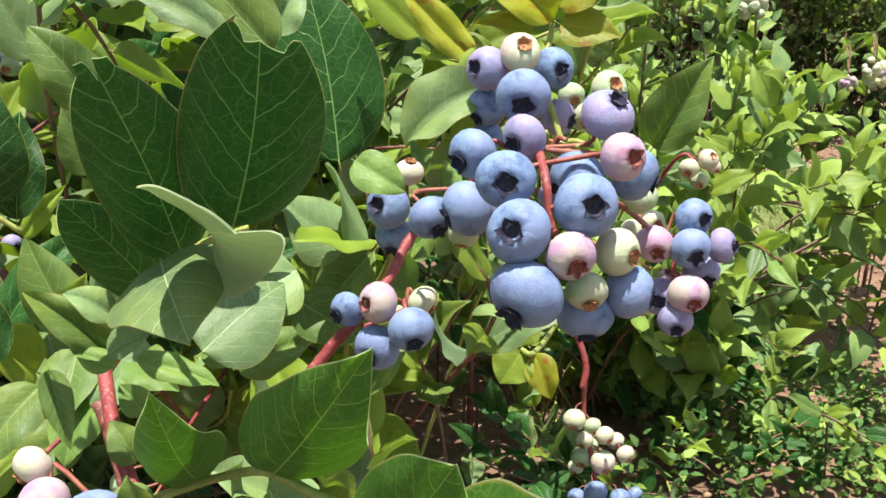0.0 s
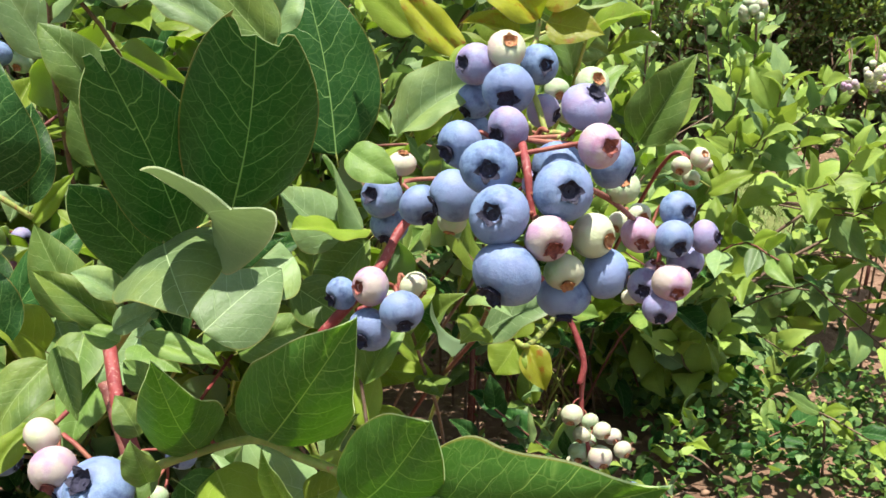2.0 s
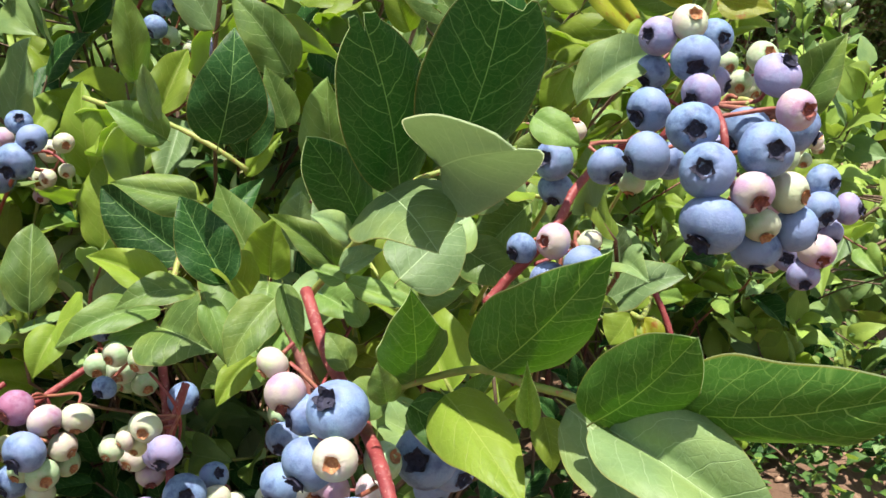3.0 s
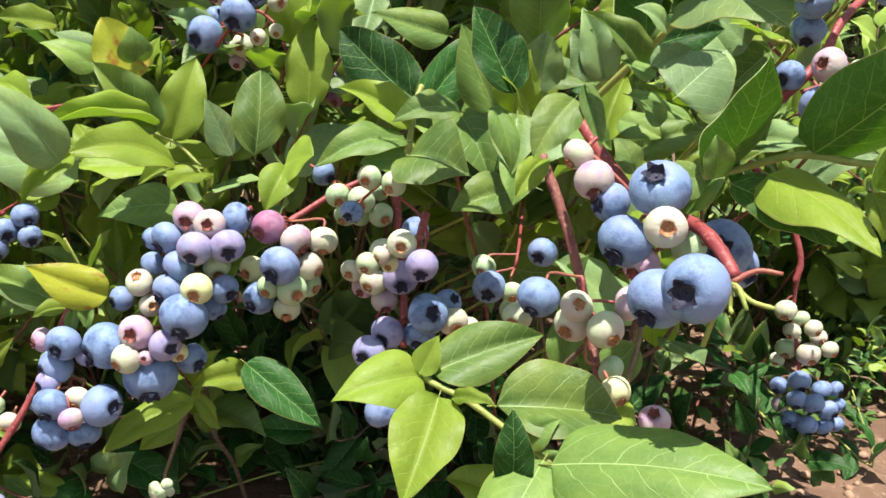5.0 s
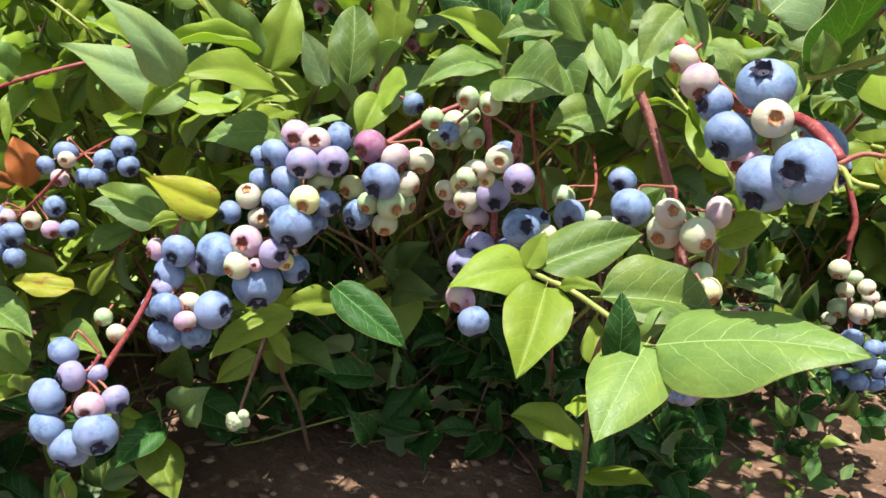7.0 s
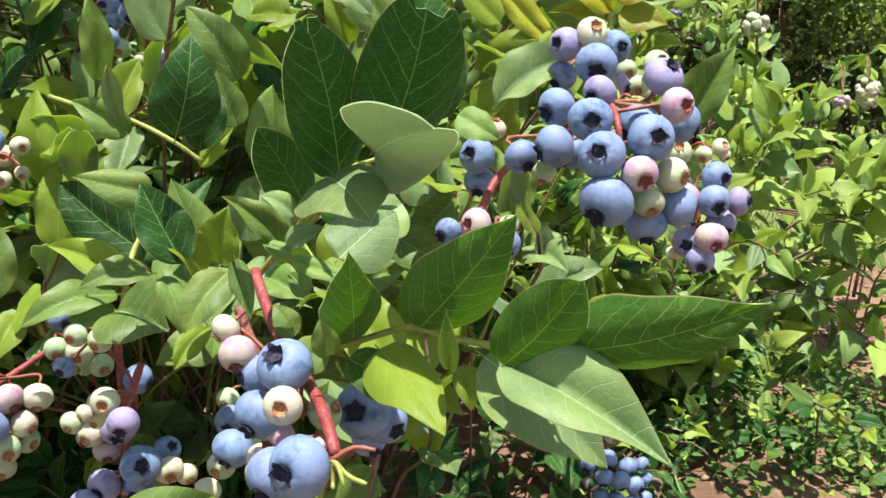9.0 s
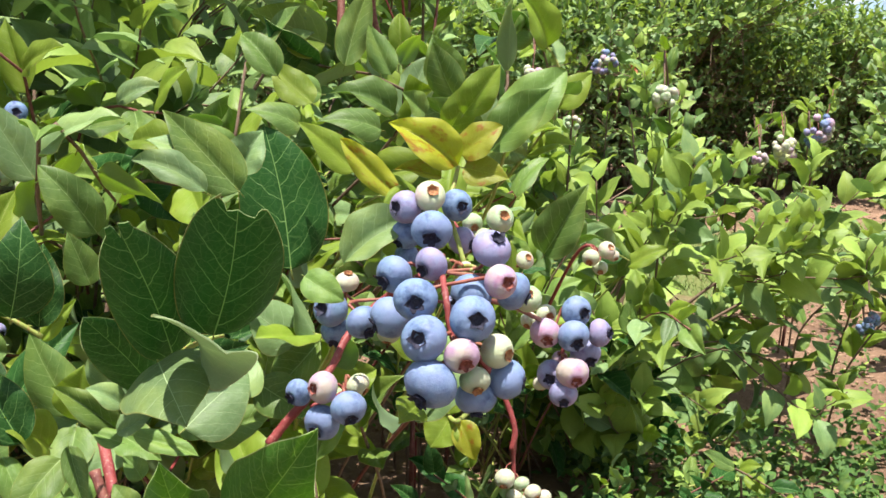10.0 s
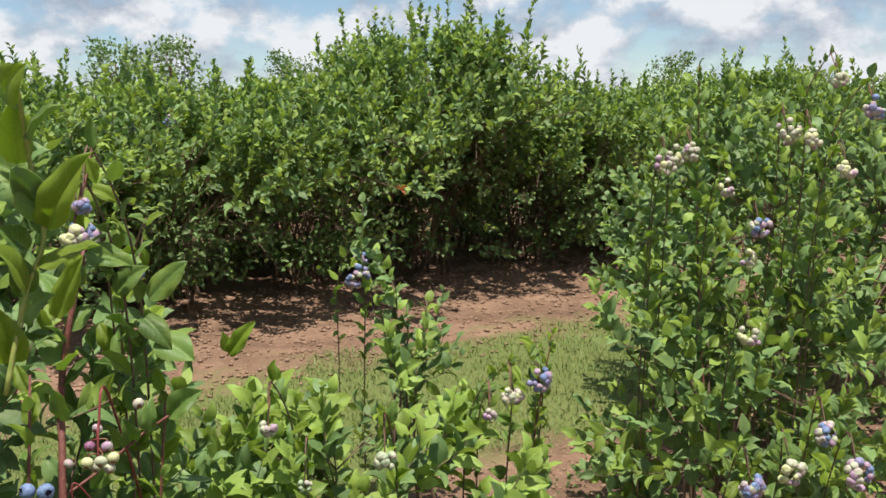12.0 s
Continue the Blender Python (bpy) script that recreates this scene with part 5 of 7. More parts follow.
leaf(stemp_shoot, (-0.3284, 0.3568, 0.4254), (-0.3819, 0.3243, 0.4516), 0.0335, (0.61, -0.54, 0.57), "b")
leaf(stemp_shoot, (-0.3101, 0.4088, 0.4438), (-0.3366, 0.3896, 0.4798), 0.0256, (0.75, -0.63, 0.21), "g")
leaf(stemp_shoot, (-0.3118, 0.4090, 0.4455), (-0.3435, 0.3491, 0.4513), 0.0172, (0.51, -0.19, 0.84), "y")
leaf(stemp_shoot, (-0.2961, 0.3946, 0.4302), (-0.3288, 0.3488, 0.4423), 0.0273, (0.64, -0.27, 0.72), "y")
leaf(stemp_shoot, (-0.3263, 0.3482, 0.4387), (-0.3377, 0.3222, 0.4193), 0.0150, (0.40, -0.65, 0.64), "y")
leaf(stemp_shoot, (-0.3082, 0.4198, 0.4370), (-0.2975, 0.4278, 0.4822), 0.0262, (0.22, -0.97, 0.12), "y")
leaf(stemp_shoot, (-0.2745, 0.4234, 0.4311), (-0.2869, 0.4175, 0.4620), 0.0200, (0.59, -0.81, 0.08), "b")
leaf(stemp_shoot, (-0.2620, 0.4255, 0.4319), (-0.2638, 0.4381, 0.4779), 0.0292, (0.27, -0.92, 0.26), "g")
leaf(stemp_shoot, (-0.2404, 0.4154, 0.4289), (-0.2467, 0.3962, 0.4086), 0.0210, (0.16, -0.74, 0.65), "y")
leaf(stemp_shoot, (-0.2417, 0.4155, 0.4300), (-0.2250, 0.4078, 0.4381), 0.0326, (-0.56, -0.54, 0.63), "y")
leaf(stemp_shoot, (-0.3008, 0.4115, 0.4031), (-0.3384, 0.3916, 0.3976), 0.0275, (0.29, -0.72, 0.64), "g")
leaf(twigg_shoot, (-0.3009, 0.3308, 0.3758), (-0.3326, 0.3153, 0.3918), 0.0214, (0.56, -0.74, 0.39), "o")
leaf(twigg_shoot, (-0.3482, 0.3660, 0.3566), (-0.3809, 0.3532, 0.3741), 0.0218, (0.55, -0.51, 0.66), "g")
leaf(twigg_shoot, (-0.3218, 0.3292, 0.3682), (-0.3338, 0.3203, 0.3652), 0.0096, (0.27, -0.61, 0.75), "y")
leaf(twigg_shoot, (-0.3160, 0.3267, 0.3696), (-0.3155, 0.3205, 0.3558), 0.0066, (0.39, -0.83, 0.39), "g")
leaf(twigg_shoot, (-0.3124, 0.3285, 0.3738), (-0.3070, 0.3230, 0.3602), 0.0077, (0.43, -0.76, 0.48), "g")
leaf(stemp_shoot, (-0.2689, 0.3544, 0.3163), (-0.3024, 0.3196, 0.3002), 0.0188, (0.19, -0.56, 0.81), "y")
leaf(stemp_shoot, (-0.2645, 0.4169, 0.3119), (-0.2138, 0.4043, 0.2841), 0.0264, (0.19, -0.72, 0.66), "d")
leaf(stemp_shoot, (-0.2671, 0.4699, 0.2777), (-0.3018, 0.4299, 0.2891), 0.0222, (0.54, -0.24, 0.80), "y")
leaf(stemp_shoot, (-0.3418, 0.4506, 0.4758), (-0.3418, 0.4435, 0.4952), 0.0199, (0.55, -0.78, -0.29), "g")
leaf(stemp_shoot, (-0.3408, 0.4481, 0.4662), (-0.3584, 0.4424, 0.5004), 0.0306, (0.61, -0.77, 0.19), "o")
leaf(stemp_shoot, (-0.3644, 0.4459, 0.4712), (-0.3921, 0.4326, 0.4842), 0.0208, (0.56, -0.56, 0.62), "g")
leaf(stemp_shoot, (-0.3729, 0.4596, 0.4800), (-0.3909, 0.4467, 0.4889), 0.0203, (0.64, -0.48, 0.60), "b")
leaf(stemp_shoot, (-0.3961, 0.4597, 0.4933), (-0.4159, 0.4325, 0.4969), 0.0187, (0.63, -0.36, 0.69), "y")
leaf(stemp_shoot, (-0.2936, 0.4437, 0.4241), (-0.3245, 0.4107, 0.4133), 0.0239, (0.33, -0.56, 0.76), "y")
leaf(steml_shoot, (-0.1167, 0.3037, 0.5386), (-0.1077, 0.2981, 0.5785), 0.0274, (0.33, -0.92, -0.20), "d")
leaf(steml_shoot, (-0.1103, 0.3149, 0.5320), (-0.1088, 0.3200, 0.5663), 0.0180, (0.35, -0.93, 0.12), "d")
leaf(steml_shoot, (-0.1135, 0.3984, 0.5601), (-0.1356, 0.3860, 0.5939), 0.0237, (0.44, -0.90, -0.04), "g")
leaf(steml_shoot, (-0.1100, 0.3754, 0.5384), (-0.1167, 0.3683, 0.5642), 0.0168, (0.46, -0.88, -0.12), "g")
leaf(steml_shoot, (-0.1520, 0.3161, 0.5594), (-0.1503, 0.3048, 0.5918), 0.0128, (0.49, -0.82, -0.31), "g")
leaf(steml_shoot, (-0.1411, 0.3181, 0.5378), (-0.1597, 0.3078, 0.5516), 0.0154, (0.59, -0.78, 0.20), "g")
leaf(steml_shoot, (-0.1436, 0.3134, 0.5451), (-0.1439, 0.3056, 0.5655), 0.0082, (0.50, -0.81, -0.30), "b")
leaf(steml_shoot, (-0.1127, 0.3230, 0.5245), (-0.0992, 0.3275, 0.5417), 0.0076, (0.13, -0.98, 0.15), "y")
leaf(steml_shoot, (-0.1520, 0.3779, 0.5045), (-0.1864, 0.3655, 0.5128), 0.0199, (0.40, -0.77, 0.50), "g")
leaf(stemm_shoot, (-0.1145, 0.3024, 0.4869), (-0.1326, 0.3059, 0.5189), 0.0223, (0.40, -0.86, 0.32), "d")
leaf(stemm_shoot, (-0.1114, 0.3205, 0.4788), (-0.1245, 0.2991, 0.4972), 0.0203, (0.91, -0.32, 0.28), "y")
leaf(stemm_shoot, (-0.1385, 0.3353, 0.4747), (-0.1637, 0.3151, 0.4734), 0.0163, (0.36, -0.50, 0.78), "g")
leaf(stemm_shoot, (-0.0687, 0.2787, 0.5017), (-0.0904, 0.2740, 0.5196), 0.0120, (0.44, -0.84, 0.31), "g")
leaf(stemm_shoot, (-0.0910, 0.2819, 0.4886), (-0.1031, 0.2649, 0.4700), 0.0171, (0.14, -0.77, 0.62), "g")
leaf(stemm_shoot, (-0.0877, 0.2809, 0.4942), (-0.0792, 0.2719, 0.4732), 0.0092, (0.35, -0.80, 0.49), "g")
leaf(stemm_shoot, (-0.1006, 0.2884, 0.4644), (-0.1090, 0.2707, 0.4529), 0.0105, (0.23, -0.60, 0.76), "y")
leaf(stemm_shoot, (-0.0626, 0.2682, 0.5142), (-0.0733, 0.2632, 0.5224), 0.0105, (0.65, -0.56, 0.51), "b")
leaf(stemm_shoot, (-0.0708, 0.3054, 0.4893), (-0.0443, 0.3051, 0.4812), 0.0108, (0.23, -0.61, 0.76), "g")
leaf(stemm_shoot, (-0.1223, 0.3009, 0.4819), (-0.1126, 0.2959, 0.4568), 0.0121, (0.50, -0.79, 0.35), "g")
leaf(stemm_shoot, (-0.0643, 0.2709, 0.4989), (-0.0769, 0.2713, 0.5039), 0.0081, (0.27, -0.64, 0.72), "g")
leaf(stemm_shoot, (-0.0662, 0.2716, 0.5023), (-0.0522, 0.2739, 0.5094), 0.0093, (-0.16, -0.80, 0.57), "b")
leaf(stemm_shoot, (-0.0600, 0.2796, 0.4811), (-0.0676, 0.2811, 0.4900), 0.0093, (0.34, -0.84, 0.43), "g")
leaf(stemm_shoot, (-0.0666, 0.2874, 0.4620), (-0.0746, 0.2897, 0.4750), 0.0116, (0.37, -0.84, 0.38), "g")
leaf(top_shoot, (0.0635, 0.3662, 0.5967), (0.0316, 0.3675, 0.6163), 0.0213, (0.14, -0.95, 0.29), "o")
leaf(top_shoot, (0.0645, 0.3670, 0.6019), (0.0821, 0.3604, 0.6159), 0.0182, (-0.54, -0.78, 0.31), "o")
leaf(top_shoot, (0.0661, 0.3660, 0.5957), (0.0859, 0.3566, 0.5923), 0.0166, (-0.29, -0.80, 0.53), "o")
leaf(top_shoot, (0.0665, 0.3796, 0.6200), (0.0825, 0.3707, 0.6425), 0.0176, (-0.37, -0.92, -0.10), "y")
leaf(top_shoot, (0.0402, 0.3649, 0.5856), (0.0295, 0.3548, 0.5740), 0.0101, (-0.00, -0.75, 0.66), "y")
leaf(top_shoot, (0.0350, 0.3646, 0.5830), (0.0099, 0.3632, 0.6092), 0.0137, (0.21, -0.97, 0.15), "o")
leaf(top_shoot, (0.0273, 0.3912, 0.6119), (-0.0031, 0.3803, 0.6160), 0.0185, (0.34, -0.71, 0.61), "g")
leaf(top_shoot, (0.0640, 0.4297, 0.6295), (0.0521, 0.4221, 0.6568), 0.0193, (0.11, -0.97, -0.22), "g")
leaf(top_shoot, (0.0795, 0.3827, 0.6027), (0.1089, 0.3808, 0.6331), 0.0222, (-0.28, -0.94, 0.21), "g")
leaf(top_shoot, (0.0557, 0.3655, 0.5910), (0.0339, 0.3605, 0.5951), 0.0097, (0.28, -0.81, 0.51), "o")
leaf(top_shoot, (0.0451, 0.3740, 0.5819), (0.0190, 0.3628, 0.5850), 0.0130, (0.37, -0.70, 0.61), "y")
leaf(top_shoot, (0.0122, 0.3458, 0.5535), (0.0446, 0.3486, 0.5750), 0.0250, (-0.32, -0.74, 0.58), "b")
leaf(top_shoot, (-0.0047, 0.3394, 0.5493), (0.0130, 0.3316, 0.5408), 0.0152, (-0.11, -0.84, 0.53), "g")
leaf(top_shoot, (-0.0355, 0.3578, 0.5848), (-0.0667, 0.3521, 0.6218), 0.0251, (0.34, -0.93, 0.15), "g")
leaf(top_shoot, (-0.0405, 0.3157, 0.5874), (-0.0665, 0.3065, 0.6023), 0.0157, (0.55, -0.60, 0.58), "b")
leaf(top_shoot, (-0.0282, 0.4330, 0.6389), (-0.0476, 0.4371, 0.6620), 0.0189, (0.23, -0.91, 0.35), "g")
leaf(top_shoot, (-0.0127, 0.4548, 0.6251), (-0.0346, 0.4586, 0.6463), 0.0206, (0.25, -0.88, 0.41), "y")
leaf(top_shoot, (-0.0162, 0.4287, 0.6128), (-0.0437, 0.4183, 0.6210), 0.0200, (0.43, -0.66, 0.61), "g")
leaf(top_shoot, (0.0306, 0.4565, 0.6410), (0.0179, 0.4611, 0.6684), 0.0156, (0.00, -0.99, 0.17), "g")
leaf(top_shoot, (0.0494, 0.4528, 0.6198), (0.0368, 0.4427, 0.6314), 0.0159, (0.71, -0.68, 0.18), "g")
leaf(top_shoot, (0.1127, 0.4248, 0.5462), (0.1333, 0.4151, 0.5848), 0.0251, (-0.43, -0.90, 0.00), "g")
leaf(top_shoot, (0.0613, 0.4247, 0.6113), (0.0770, 0.4143, 0.6397), 0.0178, (-0.30, -0.94, -0.17), "y")
leaf(top_shoot, (0.0325, 0.4526, 0.6197), (-0.0023, 0.4450, 0.6312), 0.0229, (0.36, -0.72, 0.60), "g")
leaf(top_shoot, (0.0911, 0.4463, 0.6119), (0.1254, 0.4469, 0.6457), 0.0290, (-0.23, -0.94, 0.25), "g")
leaf(top_shoot, (-0.0151, 0.5591, 0.6650), (-0.0585, 0.5412, 0.6861), 0.0439, (0.52, -0.69, 0.49), "y")
leaf(top_shoot, (-0.0223, 0.5606, 0.6724), (-0.0598, 0.5519, 0.6722), 0.0256, (0.19, -0.84, 0.50), "g")
leaf(top_shoot, (-0.0320, 0.5883, 0.6958), (-0.0429, 0.5949, 0.7454), 0.0308, (0.19, -0.97, 0.17), "b")
leaf(top_shoot, (-0.0024, 0.5563, 0.6504), (0.0129, 0.5604, 0.6999), 0.0222, (0.06, -1.00, 0.06), "g")
leaf(top_shoot, (-0.0127, 0.5066, 0.6310), (-0.0486, 0.4982, 0.6350), 0.0212, (0.24, -0.73, 0.64), "g")
leaf(hangb_shoot, (0.0690, 0.5766, 0.4063), (0.0678, 0.5811, 0.4278), 0.0255, (-0.01, -0.98, 0.20), "y")
leaf(hangb_shoot, (0.0690, 0.5761, 0.4039), (0.0554, 0.5714, 0.3834), 0.0293, (-0.29, -0.87, 0.39), "y")
leaf(hangb_shoot, (0.0761, 0.5759, 0.4022), (0.0881, 0.5702, 0.3738), 0.0209, (0.15, -0.96, 0.25), "o")
leaf(tall_shoot, (-0.0215, 0.7087, 0.7575), (-0.0332, 0.6834, 0.7255), 0.0278, (0.18, -0.80, 0.57), "g")
leaf(tall_shoot, (-0.0443, 0.5632, 0.7252), (-0.0491, 0.5668, 0.7584), 0.0259, (0.28, -0.95, 0.14), "b")
leaf(tall2_shoot, (-0.0299, 0.5597, 0.7105), (-0.0730, 0.5303, 0.7149), 0.0424, (0.48, -0.60, 0.64), "b")
leaf(tall2_shoot, (-0.0146, 0.5611, 0.7545), (-0.0366, 0.5551, 0.7865), 0.0233, (0.45, -0.88, 0.15), "g")
leaf(tall2_shoot, (-0.0103, 0.5636, 0.7913), (0.0142, 0.5505, 0.8259), 0.0237, (-0.30, -0.94, -0.14), "g")
leaf(tall2_shoot, (-0.0144, 0.5617, 0.7619), (0.0107, 0.5559, 0.7397), 0.0200, (0.19, -0.87, 0.45), "g")
leaf(tall2_shoot, (-0.0044, 0.5646, 0.8134), (-0.0203, 0.5696, 0.8428), 0.0229, (0.24, -0.93, 0.29), "g")
leaf(top_shoot, (-0.0173, 0.5814, 0.6461), (-0.0645, 0.5655, 0.6816), 0.0262, (0.51, -0.81, 0.31), "g")
leaf(top_shoot, (-0.0423, 0.5646, 0.6915), (-0.0730, 0.5458, 0.7150), 0.0226, (0.68, -0.61, 0.41), "b")
leaf(top_shoot, (0.0643, 0.4755, 0.6338), (0.0533, 0.4677, 0.6635), 0.0245, (0.20, -0.96, -0.18), "g")
leaf(top_shoot, (0.0812, 0.4222, 0.6048), (0.1041, 0.4202, 0.6060), 0.0167, (-0.10, -0.69, 0.71), "b")
leaf(top_shoot, (-0.0414, 0.3835, 0.5906), (-0.0662, 0.3764, 0.6152), 0.0223, (0.50, -0.82, 0.27), "g")
leaf(top_shoot, (-0.0406, 0.3834, 0.5911), (-0.0287, 0.3846, 0.6117), 0.0195, (-0.10, -0.99, 0.11), "b")
leaf(top_shoot, (-0.0463, 0.3599, 0.5925), (-0.0738, 0.3522, 0.6096), 0.0168, (0.53, -0.61, 0.59), "b")
leaf(top_shoot, (0.0140, 0.4027, 0.5916), (-0.0122, 0.3958, 0.6168), 0.0183, (0.48, -0.83, 0.28), "y")
leaf(tall4_shoot, (0.0277, 0.6483, 1.1377), (0.0669, 0.6092, 1.1969), 0.0324, (-0.58, -0.80, -0.14), "y")
leaf(tall4_shoot, (0.0258, 0.6495, 1.1422), (0.0079, 0.6483, 1.1894), 0.0328, (0.36, -0.93, 0.11), "g")
leaf(tall4_shoot, (0.0158, 0.7263, 1.0492), (0.0436, 0.7022, 1.1053), 0.0224, (-0.43, -0.89, -0.17), "y")
leaf(tall4_shoot, (0.0135, 0.6038, 1.2387), (0.0327, 0.5771, 1.2613), 0.0308, (-0.76, -0.64, -0.10), "y")
leaf(tall4_shoot, (0.0087, 0.6479, 1.1885), (0.0128, 0.6294, 1.2412), 0.0270, (0.15, -0.93, -0.34), "y")
leaf(tall4_shoot, (0.0093, 0.6628, 1.1186), (-0.0088, 0.6455, 1.1396), 0.0241, (0.78, -0.60, 0.17), "g")
leaf(tall4_shoot, (0.0052, 0.6588, 1.0832), (-0.0032, 0.6416, 1.1229), 0.0232, (0.53, -0.81, -0.24), "g")
leaf(tall4_shoot, (-0.0003, 0.6698, 1.0627), (0.0252, 0.6537, 1.0829), 0.0292, (-0.67, -0.69, 0.29), "g")
leaf(tall4_shoot, (-0.0086, 0.6547, 1.0290), (-0.0141, 0.6382, 1.0791), 0.0273, (0.42, -0.87, -0.24), "y")
leaf(tall3_shoot, (-0.0288, 1.1269, 0.9723), (-0.0651, 1.1447, 1.0315), 0.0334, (0.26, -0.87, 0.42), "g")
leaf(tall3_shoot, (-0.0368, 1.1207, 0.9139), (-0.0768, 1.1352, 0.9439), 0.0345, (0.17, -0.78, 0.61), "g")
leaf(tall3_shoot, (-0.0098, 1.1586, 1.0529), (0.0512, 1.1401, 1.0332), 0.0372, (-0.03, -0.77, 0.63), "g")
leaf(tall3_shoot, (0.0238, 1.1785, 0.9898), (0.0685, 1.1724, 1.0275), 0.0344, (-0.39, -0.86, 0.32), "g")
leaf(tall3_shoot, (0.0676, 1.1783, 0.9791), (0.1195, 1.1723, 1.0310), 0.0376, (-0.39, -0.88, 0.29), "g")
leaf(tall3_shoot, (0.0550, 1.1782, 0.9561), (0.0949, 1.1492, 0.9117), 0.0373, (0.08, -0.80, 0.60), "g")
leaf(tall3_shoot, (0.0762, 1.1683, 0.9247), (0.1241, 1.1394, 0.8959), 0.0502, (-0.03, -0.73, 0.68), "g")
leaf(twigq_shoot, (0.0077, 1.0899, 0.7777), (-0.0150, 1.0966, 0.7450), 0.0251, (0.16, -0.97, 0.18), "g")
leaf(twigq_shoot, (0.0355, 1.1107, 0.7983), (0.0288, 1.0933, 0.8396), 0.0276, (0.45, -0.85, -0.28), "g")
leaf(twigq_shoot, (0.0596, 1.1066, 0.8128), (0.0665, 1.1117, 0.8612), 0.0196, (-0.04, -0.99, 0.11), "g")
leaf(twigq_shoot, (0.0877, 1.1142, 0.8287), (0.1338, 1.1074, 0.8641), 0.0369, (-0.44, -0.79, 0.43), "g")
leaf(twigq_shoot, (0.1713, 1.2494, 0.8747), (0.2065, 1.2229, 0.9280), 0.0282, (-0.67, -0.74, 0.07), "y")
leaf(twigq_shoot, (0.1707, 1.2502, 0.8798), (0.1639, 1.2440, 0.9112), 0.0188, (0.24, -0.96, -0.14), "y")
leaf(twigl_shoot, (-0.5134, 0.4864, 0.3340), (-0.5198, 0.4834, 0.3701), 0.0243, (0.67, -0.74, 0.06), "r")
leaf(twigl_shoot, (-0.5234, 0.4846, 0.3341), (-0.5443, 0.4704, 0.3420), 0.0144, (0.57, -0.47, 0.67), "r")
leaf(twigl_shoot, (-0.4401, 0.4220, 0.2869), (-0.4805, 0.4157, 0.2907), 0.0186, (0.16, -0.56, 0.81), "o")
leaf(twigl_shoot, (-0.4300, 0.4232, 0.2847), (-0.4112, 0.4215, 0.3097), 0.0122, (-0.20, -0.98, 0.08), "y")
leaf(twigl_shoot, (-0.3704, 0.4032, 0.3508), (-0.3995, 0.3745, 0.3578), 0.0303, (0.55, -0.38, 0.74), "b")
leaf(twigl_shoot, (-0.5174, 0.4276, 0.2681), (-0.4627, 0.4082, 0.2548), 0.0294, (0.05, -0.46, 0.88), "g")
leaf(twigl_shoot, (-0.4583, 0.4327, 0.2490), (-0.4150, 0.4142, 0.2458), 0.0248, (-0.13, -0.46, 0.88), "g")
leaf(twigl_shoot, (-0.4983, 0.4519, 0.2105), (-0.5259, 0.4304, 0.2405), 0.0297, (0.80, -0.31, 0.51), "g")
leaf(twigl_shoot, (-0.4943, 0.4518, 0.4186), (-0.5056, 0.4287, 0.4332), 0.0259, (0.91, -0.24, 0.33), "g")
leaf(twigl_shoot, (-0.5420, 0.4926, 0.3721), (-0.5558, 0.4608, 0.3592), 0.0324, (0.46, -0.50, 0.74), "y")
leaf(twigl_shoot, (-0.4387, 0.5136, 0.3788), (-0.4680, 0.5112, 0.3886), 0.0240, (0.29, -0.64, 0.71), "y")
leaf(stemn_shoot, (-0.0333, 0.2659, 0.5385), (-0.0098, 0.1991, 0.5520), 0.037, (0.68, 0.37, 0.63), "u", "curl")
leaf(stemm_shoot, (-0.0522, 0.2790, 0.5274), (-0.0312, 0.2316, 0.5208), 0.0366, (-0.31, -0.26, 0.91), "b", "ovate")
lime_shoot = shoot([(-0.06, 0.72, 0.30), (-0.03, 0.50, 0.43), (0.0023, 0.3970, 0.5022), (-0.0049, 0.3835, 0.5122)], 0.0016, 0.001, "green", "slender green twig with lime and pale curled leaves behind the fruit")
leaf(lime_shoot, (-0.0049, 0.3835, 0.5122), (-0.0282, 0.3540, 0.5206), 0.021, (0.1, -0.30, 0.95), "y")
leaf(lime_shoot, (-0.0049, 0.3835, 0.5122), (-0.0194, 0.3694, 0.5444), 0.026, (0.75, -0.25, 0.6), "b", "curl")
leaf(lime_shoot, (-0.0150, 0.3874, 0.5077), (-0.0405, 0.3812, 0.5301), 0.030, (0.2, -0.70, 0.68), "b")
leaf(lime_shoot, (-0.0037, 0.3926, 0.5067), (-0.0268, 0.3966, 0.4798), 0.030, (-0.2, -0.75, 0.6), "g")

# ---- fruit clusters ----
held = cluster("large cluster of ripe powdery blue and pink blueberries on red stalk", [(0.0414, 0.3215, 0.5437), (0.0523, 0.3140, 0.5589), (0.0551, 0.2883, 0.5535), (0.0570, 0.2817, 0.5398), (0.0611, 0.2793, 0.5278)], 0.0016)
berry(held, (0.0494, 0.2610, 0.5244), 0.0101, (-0.53, -0.57, -0.62), "b")
berry(held, (0.0470, 0.2620, 0.5406), 0.0085, (-0.32, -0.93, 0.18), "b")
berry(held, (0.0646, 0.2663, 0.5469), 0.0086, (0.21, -0.97, 0.13), "b")
berry(held, (0.0440, 0.2755, 0.5522), 0.0082, (-0.02, -1.00, -0.03), "b")
berry(held, (0.0353, 0.3139, 0.5547), 0.0082, (-0.66, -0.66, -0.36), "b")
berry(held, (0.0337, 0.2972, 0.5404), 0.0082, (-0.88, -0.28, -0.37), "b")
berry(held, (0.0222, 0.3153, 0.5344), 0.0074, (0.48, -0.66, -0.58), "b")
